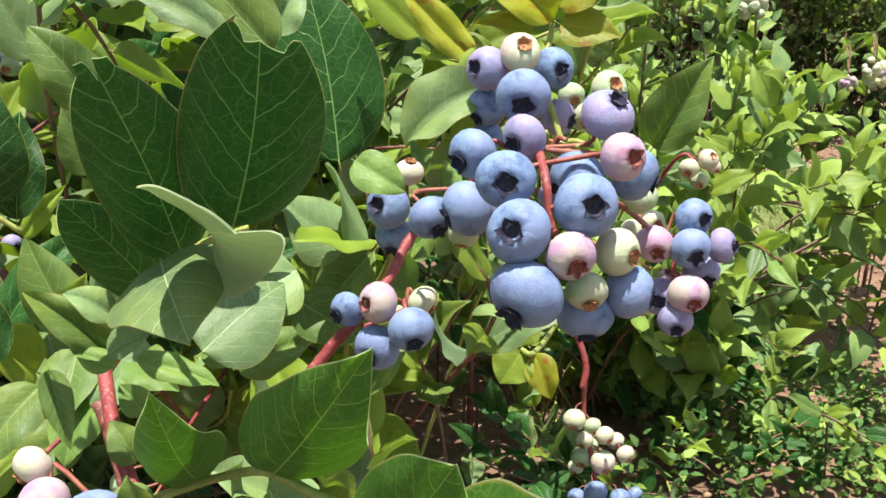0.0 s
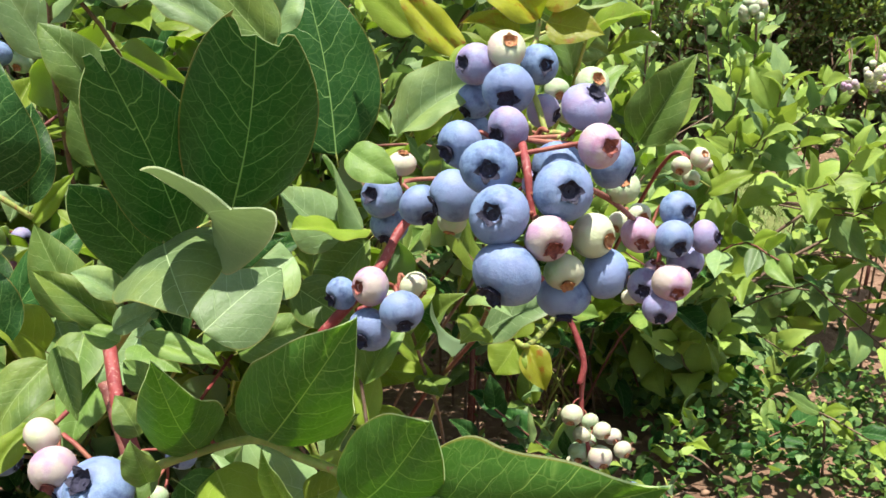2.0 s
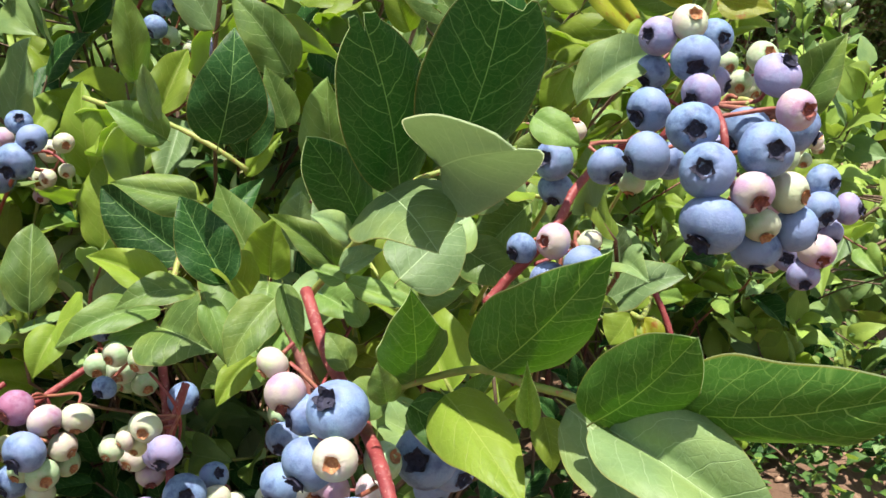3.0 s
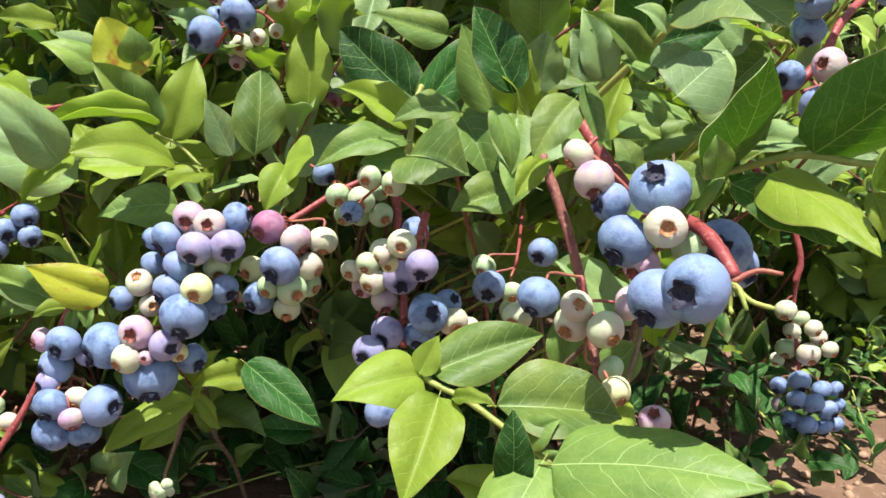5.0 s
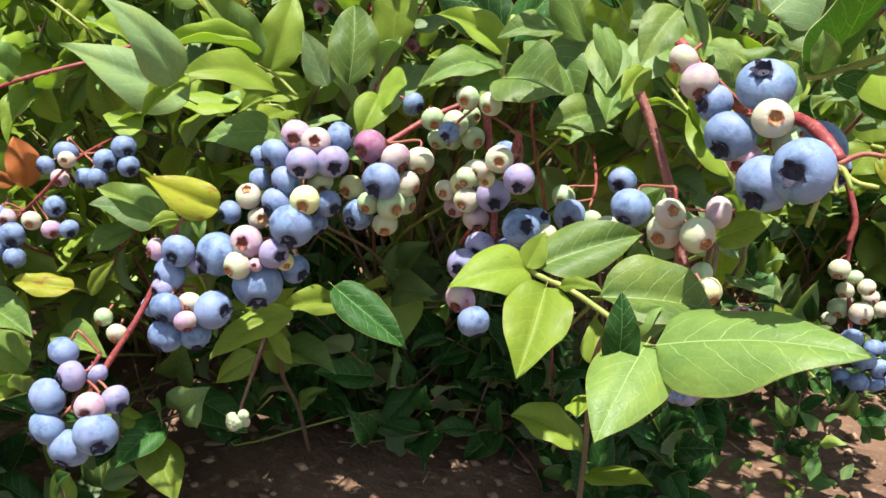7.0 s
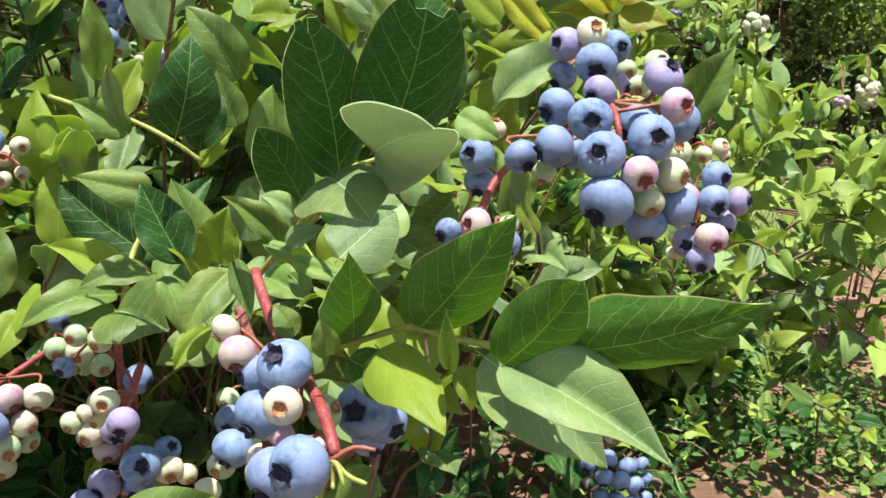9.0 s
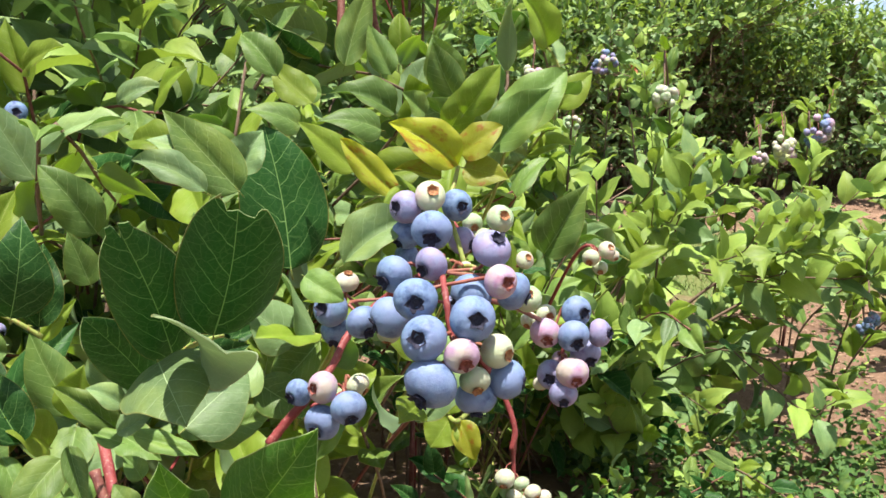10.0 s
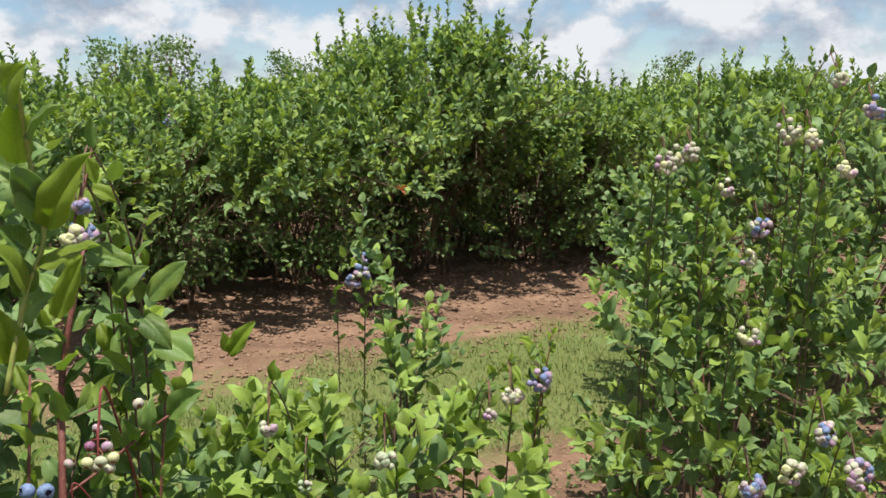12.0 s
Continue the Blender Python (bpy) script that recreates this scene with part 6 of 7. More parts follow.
berry(held, (0.0396, 0.3355, 0.5803), 0.0073, (-0.70, -0.71, 0.05), "v")
berry(held, (0.0501, 0.3320, 0.5854), 0.0068, (0.18, -0.84, 0.51), "w")
berry(held, (0.0621, 0.3447, 0.5803), 0.0071, (0.34, -0.94, -0.05), "b")
berry(held, (0.0506, 0.3181, 0.5725), 0.0086, (-0.07, -0.92, -0.40), "b")
berry(held, (0.0396, 0.3425, 0.5674), 0.0067, (-0.58, -0.48, -0.66), "b")
berry(held, (0.0502, 0.2998, 0.5614), 0.0069, (-0.63, -0.69, -0.35), "v")
berry(held, (0.0647, 0.3522, 0.5636), 0.0065, (0.83, -0.50, -0.24), "v")
berry(held, (0.0735, 0.2957, 0.5683), 0.0079, (0.35, -0.59, 0.73), "v")
berry(held, (0.0757, 0.2789, 0.5583), 0.0065, (0.44, -0.90, 0.03), "p")
berry(held, (0.0827, 0.2983, 0.5508), 0.0079, (0.88, -0.24, -0.41), "b")
berry(held, (0.0659, 0.2976, 0.5497), 0.0086, (-0.81, -0.30, -0.49), "b")
berry(held, (0.0605, 0.2611, 0.5346), 0.0067, (0.23, -0.90, -0.36), "p")
berry(held, (0.0742, 0.2722, 0.5334), 0.0066, (0.72, -0.68, -0.12), "w")
berry(held, (0.0658, 0.2674, 0.5237), 0.0058, (0.18, -0.73, -0.66), "g")
berry(held, (0.0786, 0.2759, 0.5215), 0.0076, (0.95, -0.25, -0.18), "b")
berry(held, (0.0668, 0.2753, 0.5147), 0.0080, (0.02, -0.43, -0.90), "b")
berry(held, (0.0402, 0.3454, 0.5577), 0.0056, (-0.46, -0.36, -0.81), "b")
berry(held, (0.0592, 0.3083, 0.5432), 0.0043, (0.73, -0.68, -0.09), "v")
berry(held, (0.0326, 0.3263, 0.5275), 0.0054, (-0.17, -0.38, -0.91), "g")
berry(held, (0.0432, 0.3164, 0.5368), 0.0074, (-0.71, -0.33, -0.63), "b")
berry(held, (0.0649, 0.3256, 0.5543), 0.0042, (0.54, -0.76, -0.36), "w")
held = cluster("small cluster of blue and pink blueberries beside a red cane", [(-0.0018, 0.3303, 0.4931), (0.0078, 0.3314, 0.4970), (0.0135, 0.3321, 0.4998)], 0.0010)
berry(held, (-0.0068, 0.3314, 0.4991), 0.0064, (-0.65, -0.70, -0.29), "b")
berry(held, (0.0048, 0.3207, 0.5047), 0.0068, (-0.66, -0.74, 0.09), "p")
berry(held, (0.0189, 0.3328, 0.5021), 0.0056, (0.76, -0.28, -0.58), "w")
berry(held, (0.0160, 0.3145, 0.4977), 0.0076, (0.25, -0.79, -0.55), "b")
berry(held, (0.0042, 0.3221, 0.4888), 0.0081, (-0.39, -0.85, -0.36), "b")
berry(held, (0.0101, 0.3384, 0.4949), 0.0041, (-0.26, -0.62, -0.74), "g")
held = cluster("cluster of lilac and blue blueberries on a thin red stalk", [(0.1073, 0.4067, 0.5154), (0.1224, 0.4192, 0.5033), (0.1226, 0.4162, 0.4891)], 0.0014)
berry(held, (0.1279, 0.4080, 0.5188), 0.0083, (0.49, -0.87, 0.02), "b")
berry(held, (0.1252, 0.3994, 0.5077), 0.0084, (0.16, -0.92, -0.36), "b")
berry(held, (0.1409, 0.4106, 0.5067), 0.0074, (0.81, -0.58, 0.06), "v")
berry(held, (0.1112, 0.4029, 0.5086), 0.0080, (-0.01, -0.92, -0.40), "p")
berry(held, (0.1150, 0.4273, 0.5129), 0.0057, (0.29, -0.96, -0.05), "w")
berry(held, (0.1059, 0.4263, 0.5097), 0.0051, (-0.43, -0.72, -0.55), "w")
berry(held, (0.1363, 0.4234, 0.4925), 0.0087, (0.19, -0.84, -0.50), "v")
berry(held, (0.1246, 0.3954, 0.4896), 0.0084, (0.16, -0.87, -0.48), "p")
berry(held, (0.1205, 0.3976, 0.4776), 0.0075, (-0.05, -0.87, -0.49), "v")
berry(held, (0.1158, 0.4077, 0.4849), 0.0080, (-0.26, -0.96, -0.12), "v")
berry(held, (0.1233, 0.4283, 0.4885), 0.0042, (-0.13, -0.53, 0.84), "p")
berry(held, (0.1118, 0.4193, 0.4766), 0.0041, (0.02, -0.38, -0.93), "w")
held = cluster("pair of blueberries and an unripe one by a leafy twig", [(0.0083, 0.3639, 0.5223), (0.0116, 0.3678, 0.5344)], 0.0008)
berry(held, (0.0047, 0.3618, 0.5300), 0.0086, (-0.52, -0.83, 0.20), "b")
berry(held, (0.0066, 0.3713, 0.5169), 0.0076, (-0.18, -0.63, -0.76), "b")
berry(held, (0.0122, 0.3646, 0.5422), 0.0056, (0.13, -0.27, 0.95), "w")
held = cluster("hanging cluster of small blue and pale blueberries low in the bush", [(0.1521, 0.8863, 0.2846), (0.1511, 0.8828, 0.2393), (0.1592, 0.8744, 0.1979), (0.1694, 0.8622, 0.1386)], 0.0030)
berry(held, (0.1399, 0.8638, 0.2388), 0.0112, (-0.19, -0.76, -0.63), "w")
berry(held, (0.1591, 0.8747, 0.2285), 0.0088, (0.38, -0.63, -0.68), "g")
berry(held, (0.1705, 0.8675, 0.2215), 0.0094, (0.51, -0.74, -0.44), "w")
berry(held, (0.1513, 0.8716, 0.2152), 0.0094, (-0.40, -0.63, -0.66), "w")
berry(held, (0.1450, 0.8629, 0.1577), 0.0095, (-0.40, -0.78, -0.48), "b")
berry(held, (0.1619, 0.8537, 0.1691), 0.0119, (0.18, -0.69, -0.70), "b")
berry(held, (0.1868, 0.8611, 0.1590), 0.0101, (0.34, -0.59, -0.73), "b")
berry(held, (0.2033, 0.8713, 0.1576), 0.0083, (0.66, -0.66, -0.37), "b")
berry(held, (0.1486, 0.8601, 0.1383), 0.0089, (-0.35, -0.39, -0.85), "p")
berry(held, (0.1603, 0.8462, 0.1517), 0.0106, (-0.07, -0.65, -0.76), "b")
berry(held, (0.1757, 0.8417, 0.1508), 0.0111, (0.25, -0.59, -0.77), "b")
berry(held, (0.1943, 0.8537, 0.1401), 0.0107, (0.65, -0.70, -0.30), "b")
berry(held, (0.2092, 0.8715, 0.1402), 0.0077, (0.71, -0.63, -0.32), "b")
berry(held, (0.1595, 0.8543, 0.1260), 0.0101, (-0.37, -0.71, -0.60), "b")
berry(held, (0.1739, 0.8460, 0.1249), 0.0112, (0.12, -0.63, -0.77), "b")
berry(held, (0.1923, 0.8512, 0.1230), 0.0094, (0.36, -0.45, -0.82), "b")
berry(held, (0.2082, 0.8639, 0.1219), 0.0083, (0.66, -0.48, -0.58), "b")
berry(held, (0.1512, 0.8826, 0.1917), 0.0115, (-0.19, -0.76, -0.63), "g")
berry(held, (0.1699, 0.8677, 0.1934), 0.0126, (0.23, -0.78, -0.58), "w")
berry(held, (0.1942, 0.8826, 0.1955), 0.0096, (0.51, -0.68, -0.53), "w")
berry(held, (0.1871, 0.9030, 0.2005), 0.0091, (0.30, -0.87, -0.38), "w")
berry(held, (0.1627, 0.9036, 0.1962), 0.0078, (-0.42, -0.62, -0.67), "g")
berry(held, (0.1472, 0.8959, 0.1744), 0.0078, (-0.32, -0.69, -0.65), "w")
held = cluster("fat blue blueberries with a few unripe white ones on red cane", [(-0.0626, 0.2633, 0.4546), (-0.0498, 0.2480, 0.4381)], 0.0004)
berry(held, (-0.0611, 0.2423, 0.4656), 0.0100, (-0.30, -0.67, 0.68), "b")
berry(held, (-0.0754, 0.2594, 0.4561), 0.0071, (-0.75, -0.65, -0.12), "b")
berry(held, (-0.0701, 0.2440, 0.4464), 0.0095, (-0.45, -0.71, -0.55), "b")
berry(held, (-0.0592, 0.2293, 0.4557), 0.0068, (0.01, -0.98, 0.17), "w")
berry(held, (-0.0879, 0.2669, 0.4706), 0.0060, (-0.63, -0.47, -0.62), "w")
berry(held, (-0.0818, 0.2595, 0.4634), 0.0072, (0.06, -0.79, -0.61), "p")
berry(held, (-0.0638, 0.2439, 0.4387), 0.0068, (-0.52, -0.75, -0.41), "p")
berry(held, (-0.0598, 0.2200, 0.4351), 0.0099, (-0.45, -0.69, -0.58), "b")
berry(held, (-0.0504, 0.2119, 0.4418), 0.0107, (-0.51, -0.86, 0.03), "b")
berry(held, (-0.0484, 0.2520, 0.4451), 0.0065, (0.76, -0.41, 0.51), "g")
berry(held, (-0.0358, 0.2629, 0.4421), 0.0107, (-0.23, -0.94, 0.26), "b")
berry(held, (-0.0274, 0.2748, 0.4330), 0.0083, (0.61, -0.76, -0.20), "b")
berry(held, (-0.0343, 0.2764, 0.4245), 0.0070, (0.44, -0.66, -0.62), "b")
held = cluster("group of unripe cream and pink blueberries on a dark red cane", [(-0.0809, 0.3099, 0.4136), (-0.0778, 0.3053, 0.3955)], 0.0009)
berry(held, (-0.0823, 0.3018, 0.4035), 0.0067, (0.13, -0.89, 0.43), "w")
berry(held, (-0.0834, 0.3065, 0.3940), 0.0078, (-0.41, -0.85, -0.33), "w")
berry(held, (-0.0702, 0.2967, 0.3965), 0.0079, (0.53, -0.75, -0.39), "w")
berry(held, (-0.0614, 0.3079, 0.4048), 0.0072, (1.00, -0.03, -0.00), "p")
berry(held, (-0.0984, 0.3163, 0.4012), 0.0091, (-0.32, -0.69, -0.65), "b")
berry(held, (-0.0658, 0.3021, 0.3773), 0.0062, (0.96, -0.10, -0.26), "g")
berry(held, (-0.0646, 0.2831, 0.3762), 0.0064, (0.47, -0.74, -0.48), "y")
berry(held, (-0.0476, 0.2884, 0.3634), 0.0065, (-0.18, -0.56, 0.81), "p")
berry(held, (-0.1072, 0.3298, 0.3869), 0.0067, (-0.31, -0.91, -0.29), "g")
berry(held, (-0.1111, 0.3207, 0.3788), 0.0061, (-0.08, -0.95, -0.30), "w")
held = cluster("dense drooping cluster of blue, lilac and cream blueberries", [(-0.2430, 0.3674, 0.4163), (-0.2605, 0.3547, 0.4028), (-0.2701, 0.3419, 0.3847), (-0.2751, 0.3328, 0.3549)], 0.0014)
berry(held, (-0.2646, 0.3423, 0.4149), 0.0078, (0.09, -0.99, -0.14), "p")
berry(held, (-0.2533, 0.3386, 0.4134), 0.0074, (0.16, -0.97, 0.18), "p")
berry(held, (-0.2439, 0.3481, 0.4152), 0.0075, (0.97, 0.03, 0.22), "b")
berry(held, (-0.2738, 0.3382, 0.4051), 0.0081, (-0.45, -0.70, -0.56), "b")
berry(held, (-0.2571, 0.3302, 0.4036), 0.0082, (0.06, -0.90, -0.43), "v")
berry(held, (-0.2435, 0.3352, 0.4047), 0.0082, (0.41, -0.87, -0.28), "v")
berry(held, (-0.2857, 0.3478, 0.4012), 0.0055, (-0.71, -0.64, -0.30), "b")
berry(held, (-0.2667, 0.3334, 0.3930), 0.0080, (-0.64, -0.54, -0.54), "b")
berry(held, (-0.2831, 0.3415, 0.3907), 0.0061, (-0.63, -0.52, -0.58), "b")
berry(held, (-0.2518, 0.3430, 0.3921), 0.0066, (0.42, -0.70, -0.58), "g")
berry(held, (-0.2860, 0.3328, 0.3835), 0.0066, (0.06, -0.64, 0.77), "w")
berry(held, (-0.2701, 0.3298, 0.3823), 0.0080, (-0.39, -0.81, -0.44), "b")
berry(held, (-0.2527, 0.3213, 0.3872), 0.0075, (0.14, -0.96, -0.23), "y")
berry(held, (-0.2810, 0.3330, 0.3725), 0.0054, (0.63, -0.75, 0.20), "w")
berry(held, (-0.2582, 0.3193, 0.3742), 0.0110, (0.11, -0.80, -0.59), "b")
berry(held, (-0.2464, 0.3386, 0.3825), 0.0072, (0.79, -0.56, -0.26), "b")
berry(held, (-0.2979, 0.3380, 0.3726), 0.0061, (-0.54, -0.80, -0.26), "b")
berry(held, (-0.2810, 0.3180, 0.3641), 0.0082, (0.08, -0.99, 0.14), "p")
berry(held, (-0.2959, 0.3185, 0.3559), 0.0113, (-0.58, -0.74, -0.33), "b")
berry(held, (-0.2664, 0.3167, 0.3601), 0.0076, (0.74, -0.67, -0.02), "v")
berry(held, (-0.2833, 0.3121, 0.3531), 0.0070, (-0.41, -0.86, -0.31), "w")
berry(held, (-0.2747, 0.3137, 0.3539), 0.0035, (0.16, -0.97, 0.17), "p")
berry(held, (-0.2766, 0.3223, 0.3410), 0.0123, (0.30, -0.70, -0.65), "b")
berry(held, (-0.2607, 0.3330, 0.3478), 0.0076, (0.80, -0.55, -0.24), "b")
berry(held, (-0.2631, 0.3232, 0.3545), 0.0048, (0.58, -0.74, -0.33), "y")
berry(held, (-0.2542, 0.3463, 0.3692), 0.0062, (0.65, -0.28, -0.71), "b")
held = cluster("cluster of magenta, blue and greenish blueberries in mid ripening", [(-0.2241, 0.3688, 0.4106), (-0.2203, 0.3679, 0.3920), (-0.2248, 0.3649, 0.3744)], 0.0011)
berry(held, (-0.2293, 0.3518, 0.4113), 0.0085, (-0.37, -0.89, -0.27), "m")
berry(held, (-0.2154, 0.3502, 0.4069), 0.0078, (0.72, -0.34, -0.61), "p")
berry(held, (-0.2043, 0.3578, 0.4054), 0.0073, (0.16, -0.64, -0.75), "w")
berry(held, (-0.2195, 0.3391, 0.3965), 0.0098, (-0.24, -0.90, -0.36), "b")
berry(held, (-0.2090, 0.3525, 0.3936), 0.0067, (0.87, -0.35, -0.35), "w")
berry(held, (-0.2148, 0.3438, 0.3836), 0.0075, (0.65, -0.75, -0.16), "g")
berry(held, (-0.2277, 0.3490, 0.3825), 0.0061, (-0.11, -0.90, -0.43), "g")
berry(held, (-0.2184, 0.3478, 0.3728), 0.0067, (0.17, -0.80, -0.58), "g")
berry(held, (-0.2346, 0.3533, 0.3746), 0.0081, (-0.27, -0.88, -0.39), "b")
berry(held, (-0.2399, 0.3597, 0.3870), 0.0069, (-0.36, -0.91, -0.23), "y")
berry(held, (-0.2111, 0.3590, 0.3821), 0.0062, (0.85, -0.49, -0.19), "g")
held = cluster("cluster of unripe pale green blueberries on a red twig", [(-0.1879, 0.3928, 0.4315), (-0.1948, 0.3928, 0.4220)], 0.0012)
berry(held, (-0.2022, 0.3760, 0.4243), 0.0063, (0.34, -0.82, -0.46), "g")
berry(held, (-0.1896, 0.3739, 0.4235), 0.0068, (0.08, -0.96, -0.28), "g")
berry(held, (-0.1804, 0.3782, 0.4158), 0.0063, (0.61, -0.75, -0.27), "g")
berry(held, (-0.1931, 0.3868, 0.4128), 0.0058, (-0.34, -0.90, -0.26), "g")
berry(held, (-0.1843, 0.3917, 0.4255), 0.0055, (0.79, -0.62, -0.03), "g")
berry(held, (-0.2003, 0.3855, 0.4124), 0.0058, (-0.14, -0.84, -0.52), "g")
held = cluster("small cluster of cream blueberries with one lilac berry", [(-0.1697, 0.3746, 0.4015), (-0.1744, 0.3735, 0.3865)], 0.0011)
berry(held, (-0.1756, 0.3646, 0.4004), 0.0074, (0.32, -0.92, -0.22), "w")
berry(held, (-0.1832, 0.3641, 0.3939), 0.0062, (0.00, -1.00, -0.09), "y")
berry(held, (-0.1910, 0.3643, 0.3898), 0.0056, (-0.14, -0.96, -0.22), "w")
berry(held, (-0.1792, 0.3602, 0.3867), 0.0068, (-0.30, -0.89, -0.33), "w")
berry(held, (-0.1655, 0.3584, 0.3907), 0.0088, (0.26, -0.90, -0.35), "v")
berry(held, (-0.1744, 0.3656, 0.3762), 0.0069, (0.32, -0.70, -0.64), "p")
berry(held, (-0.1868, 0.3721, 0.3793), 0.0057, (-0.14, -0.92, -0.36), "p")
berry(held, (-0.1642, 0.3834, 0.4074), 0.0079, (0.93, -0.13, -0.34), "b")
held = cluster("cluster of blue and lilac blueberries half under a leaf", [(-0.1628, 0.3516, 0.3736), (-0.1565, 0.3604, 0.3657)], 0.0011)
berry(held, (-0.1485, 0.3405, 0.3802), 0.0096, (0.40, -0.84, 0.37), "b")
berry(held, (-0.1421, 0.3603, 0.3800), 0.0067, (0.59, -0.56, 0.59), "b")
berry(held, (-0.1376, 0.3482, 0.3748), 0.0071, (0.41, -0.85, -0.32), "w")
berry(held, (-0.1307, 0.3532, 0.3708), 0.0054, (0.59, -0.64, -0.49), "w")
berry(held, (-0.1684, 0.3462, 0.3666), 0.0081, (-0.25, -0.92, -0.31), "v")
berry(held, (-0.1537, 0.3507, 0.3654), 0.0076, (-0.05, -0.87, -0.48), "b")
berry(held, (-0.1757, 0.3402, 0.3580), 0.0084, (-0.24, -0.96, -0.11), "v")
berry(held, (-0.1678, 0.3362, 0.3304), 0.0084, (0.42, -0.35, -0.84), "b")
berry(held, (-0.1771, 0.3493, 0.3372), 0.0080, (-0.27, -0.83, -0.49), "p")
held = cluster("shaded blue and green blueberries deep inside the bush", [(-0.1207, 0.5977, 0.3837), (-0.1149, 0.4600, 0.3835), (-0.1178, 0.4541, 0.3640)], 0.0012)
berry(held, (-0.1280, 0.4286, 0.3685), 0.0094, (-0.03, -0.95, -0.32), "b")
berry(held, (-0.1152, 0.4299, 0.3662), 0.0063, (0.18, -0.86, -0.48), "g")
berry(held, (-0.1329, 0.4425, 0.3758), 0.0071, (-0.17, -0.91, -0.37), "g")
berry(held, (-0.1004, 0.4266, 0.3915), 0.0082, (-0.26, -0.94, -0.22), "b")
berry(held, (-0.1160, 0.4388, 0.3533), 0.0064, (0.18, -0.86, -0.48), "g")
berry(held, (-0.2241, 0.4292, 0.4241), 0.0070, (0.84, -0.42, -0.33), "b")
held = cluster("drooping cluster of blue and blush blueberries below a red twig", [(-0.3237, 0.3267, 0.3600), (-0.3187, 0.3242, 0.3349), (-0.3170, 0.3200, 0.3188)], 0.0011)
berry(held, (-0.3157, 0.3154, 0.3560), 0.0083, (-0.03, -0.98, -0.21), "b")
berry(held, (-0.3317, 0.3246, 0.3524), 0.0061, (-0.61, -0.78, -0.16), "p")
berry(held, (-0.3218, 0.3183, 0.3426), 0.0085, (-0.60, -0.78, -0.20), "b")
berry(held, (-0.3070, 0.3224, 0.3489), 0.0066, (0.52, -0.76, -0.39), "v")
berry(held, (-0.3234, 0.3137, 0.3360), 0.0060, (-0.48, -0.86, -0.18), "v")
berry(held, (-0.3175, 0.3052, 0.3293), 0.0083, (0.01, -0.81, -0.59), "b")
berry(held, (-0.3327, 0.3188, 0.3232), 0.0055, (-0.72, -0.44, -0.53), "b")
berry(held, (-0.3081, 0.3121, 0.3307), 0.0060, (0.06, -0.84, -0.54), "w")
berry(held, (-0.2955, 0.3110, 0.3290), 0.0098, (0.93, -0.35, 0.12), "b")
berry(held, (-0.3064, 0.3030, 0.3245), 0.0059, (0.42, -0.47, -0.78), "p")
berry(held, (-0.3196, 0.3079, 0.3132), 0.0090, (-0.31, -0.66, -0.69), "b")
berry(held, (-0.3059, 0.3125, 0.3130), 0.0079, (0.36, -0.51, -0.78), "b")
berry(held, (-0.3821, 0.3569, 0.2977), 0.0055, (-0.19, -0.82, -0.54), "g")
berry(held, (-0.3735, 0.3559, 0.2892), 0.0061, (0.05, -0.82, -0.57), "w")
held = cluster("cluster of ripe blue blueberries at the tip of a red twig", [(-0.3404, 0.2820, 0.3106), (-0.3488, 0.2748, 0.2917)], 0.0011)
berry(held, (-0.3552, 0.2749, 0.3127), 0.0074, (-0.39, -0.49, -0.78), "b")
berry(held, (-0.3489, 0.2705, 0.3028), 0.0077, (-0.59, -0.80, -0.12), "v")
berry(held, (-0.3575, 0.2636, 0.2937), 0.0088, (-0.76, -0.53, -0.38), "b")
berry(held, (-0.3559, 0.2598, 0.2801), 0.0088, (-0.63, -0.48, -0.61), "b")
berry(held, (-0.3339, 0.2603, 0.2936), 0.0072, (0.16, -0.97, -0.18), "p")
berry(held, (-0.3276, 0.2715, 0.2933), 0.0071, (0.80, -0.48, -0.36), "v")
berry(held, (-0.3299, 0.2575, 0.2819), 0.0104, (0.56, -0.73, -0.39), "b")
berry(held, (-0.3460, 0.2611, 0.2701), 0.0101, (-0.08, -0.73, -0.68), "b")
berry(held, (-0.3423, 0.2811, 0.3004), 0.0054, (0.54, -0.32, -0.78), "v")
held = cluster("distant cluster of blue blueberries on a thin twig", [(-0.4973, 0.4471, 0.3205), (-0.4672, 0.4348, 0.3456), (-0.4481, 0.4451, 0.3682), (-0.4756, 0.5674, 0.3686)], 0.0012)
berry(held, (-0.4558, 0.4446, 0.3713), 0.0081, (0.18, -0.64, -0.75), "b")
berry(held, (-0.4480, 0.4327, 0.3694), 0.0056, (0.20, -0.98, -0.04), "w")
berry(held, (-0.4412, 0.4427, 0.3562), 0.0073, (-0.13, -0.73, -0.67), "b")
berry(held, (-0.4340, 0.4442, 0.3567), 0.0073, (0.49, -0.61, -0.63), "b")
berry(held, (-0.4299, 0.4483, 0.3676), 0.0081, (0.63, -0.73, -0.25), "b")
berry(held, (-0.4194, 0.4531, 0.3772), 0.0081, (0.72, -0.60, -0.34), "b")
berry(held, (-0.4150, 0.4502, 0.3650), 0.0073, (0.67, -0.66, -0.33), "b")
berry(held, (-0.4575, 0.4394, 0.3551), 0.0061, (0.21, -0.87, -0.44), "p")
berry(held, (-0.4675, 0.4399, 0.3627), 0.0065, (-0.47, -0.77, -0.44), "b")
berry(held, (-0.4962, 0.4246, 0.3295), 0.0081, (-0.08, -0.87, -0.48), "b")
berry(held, (-0.4838, 0.4233, 0.3179), 0.0089, (0.45, -0.78, -0.43), "b")
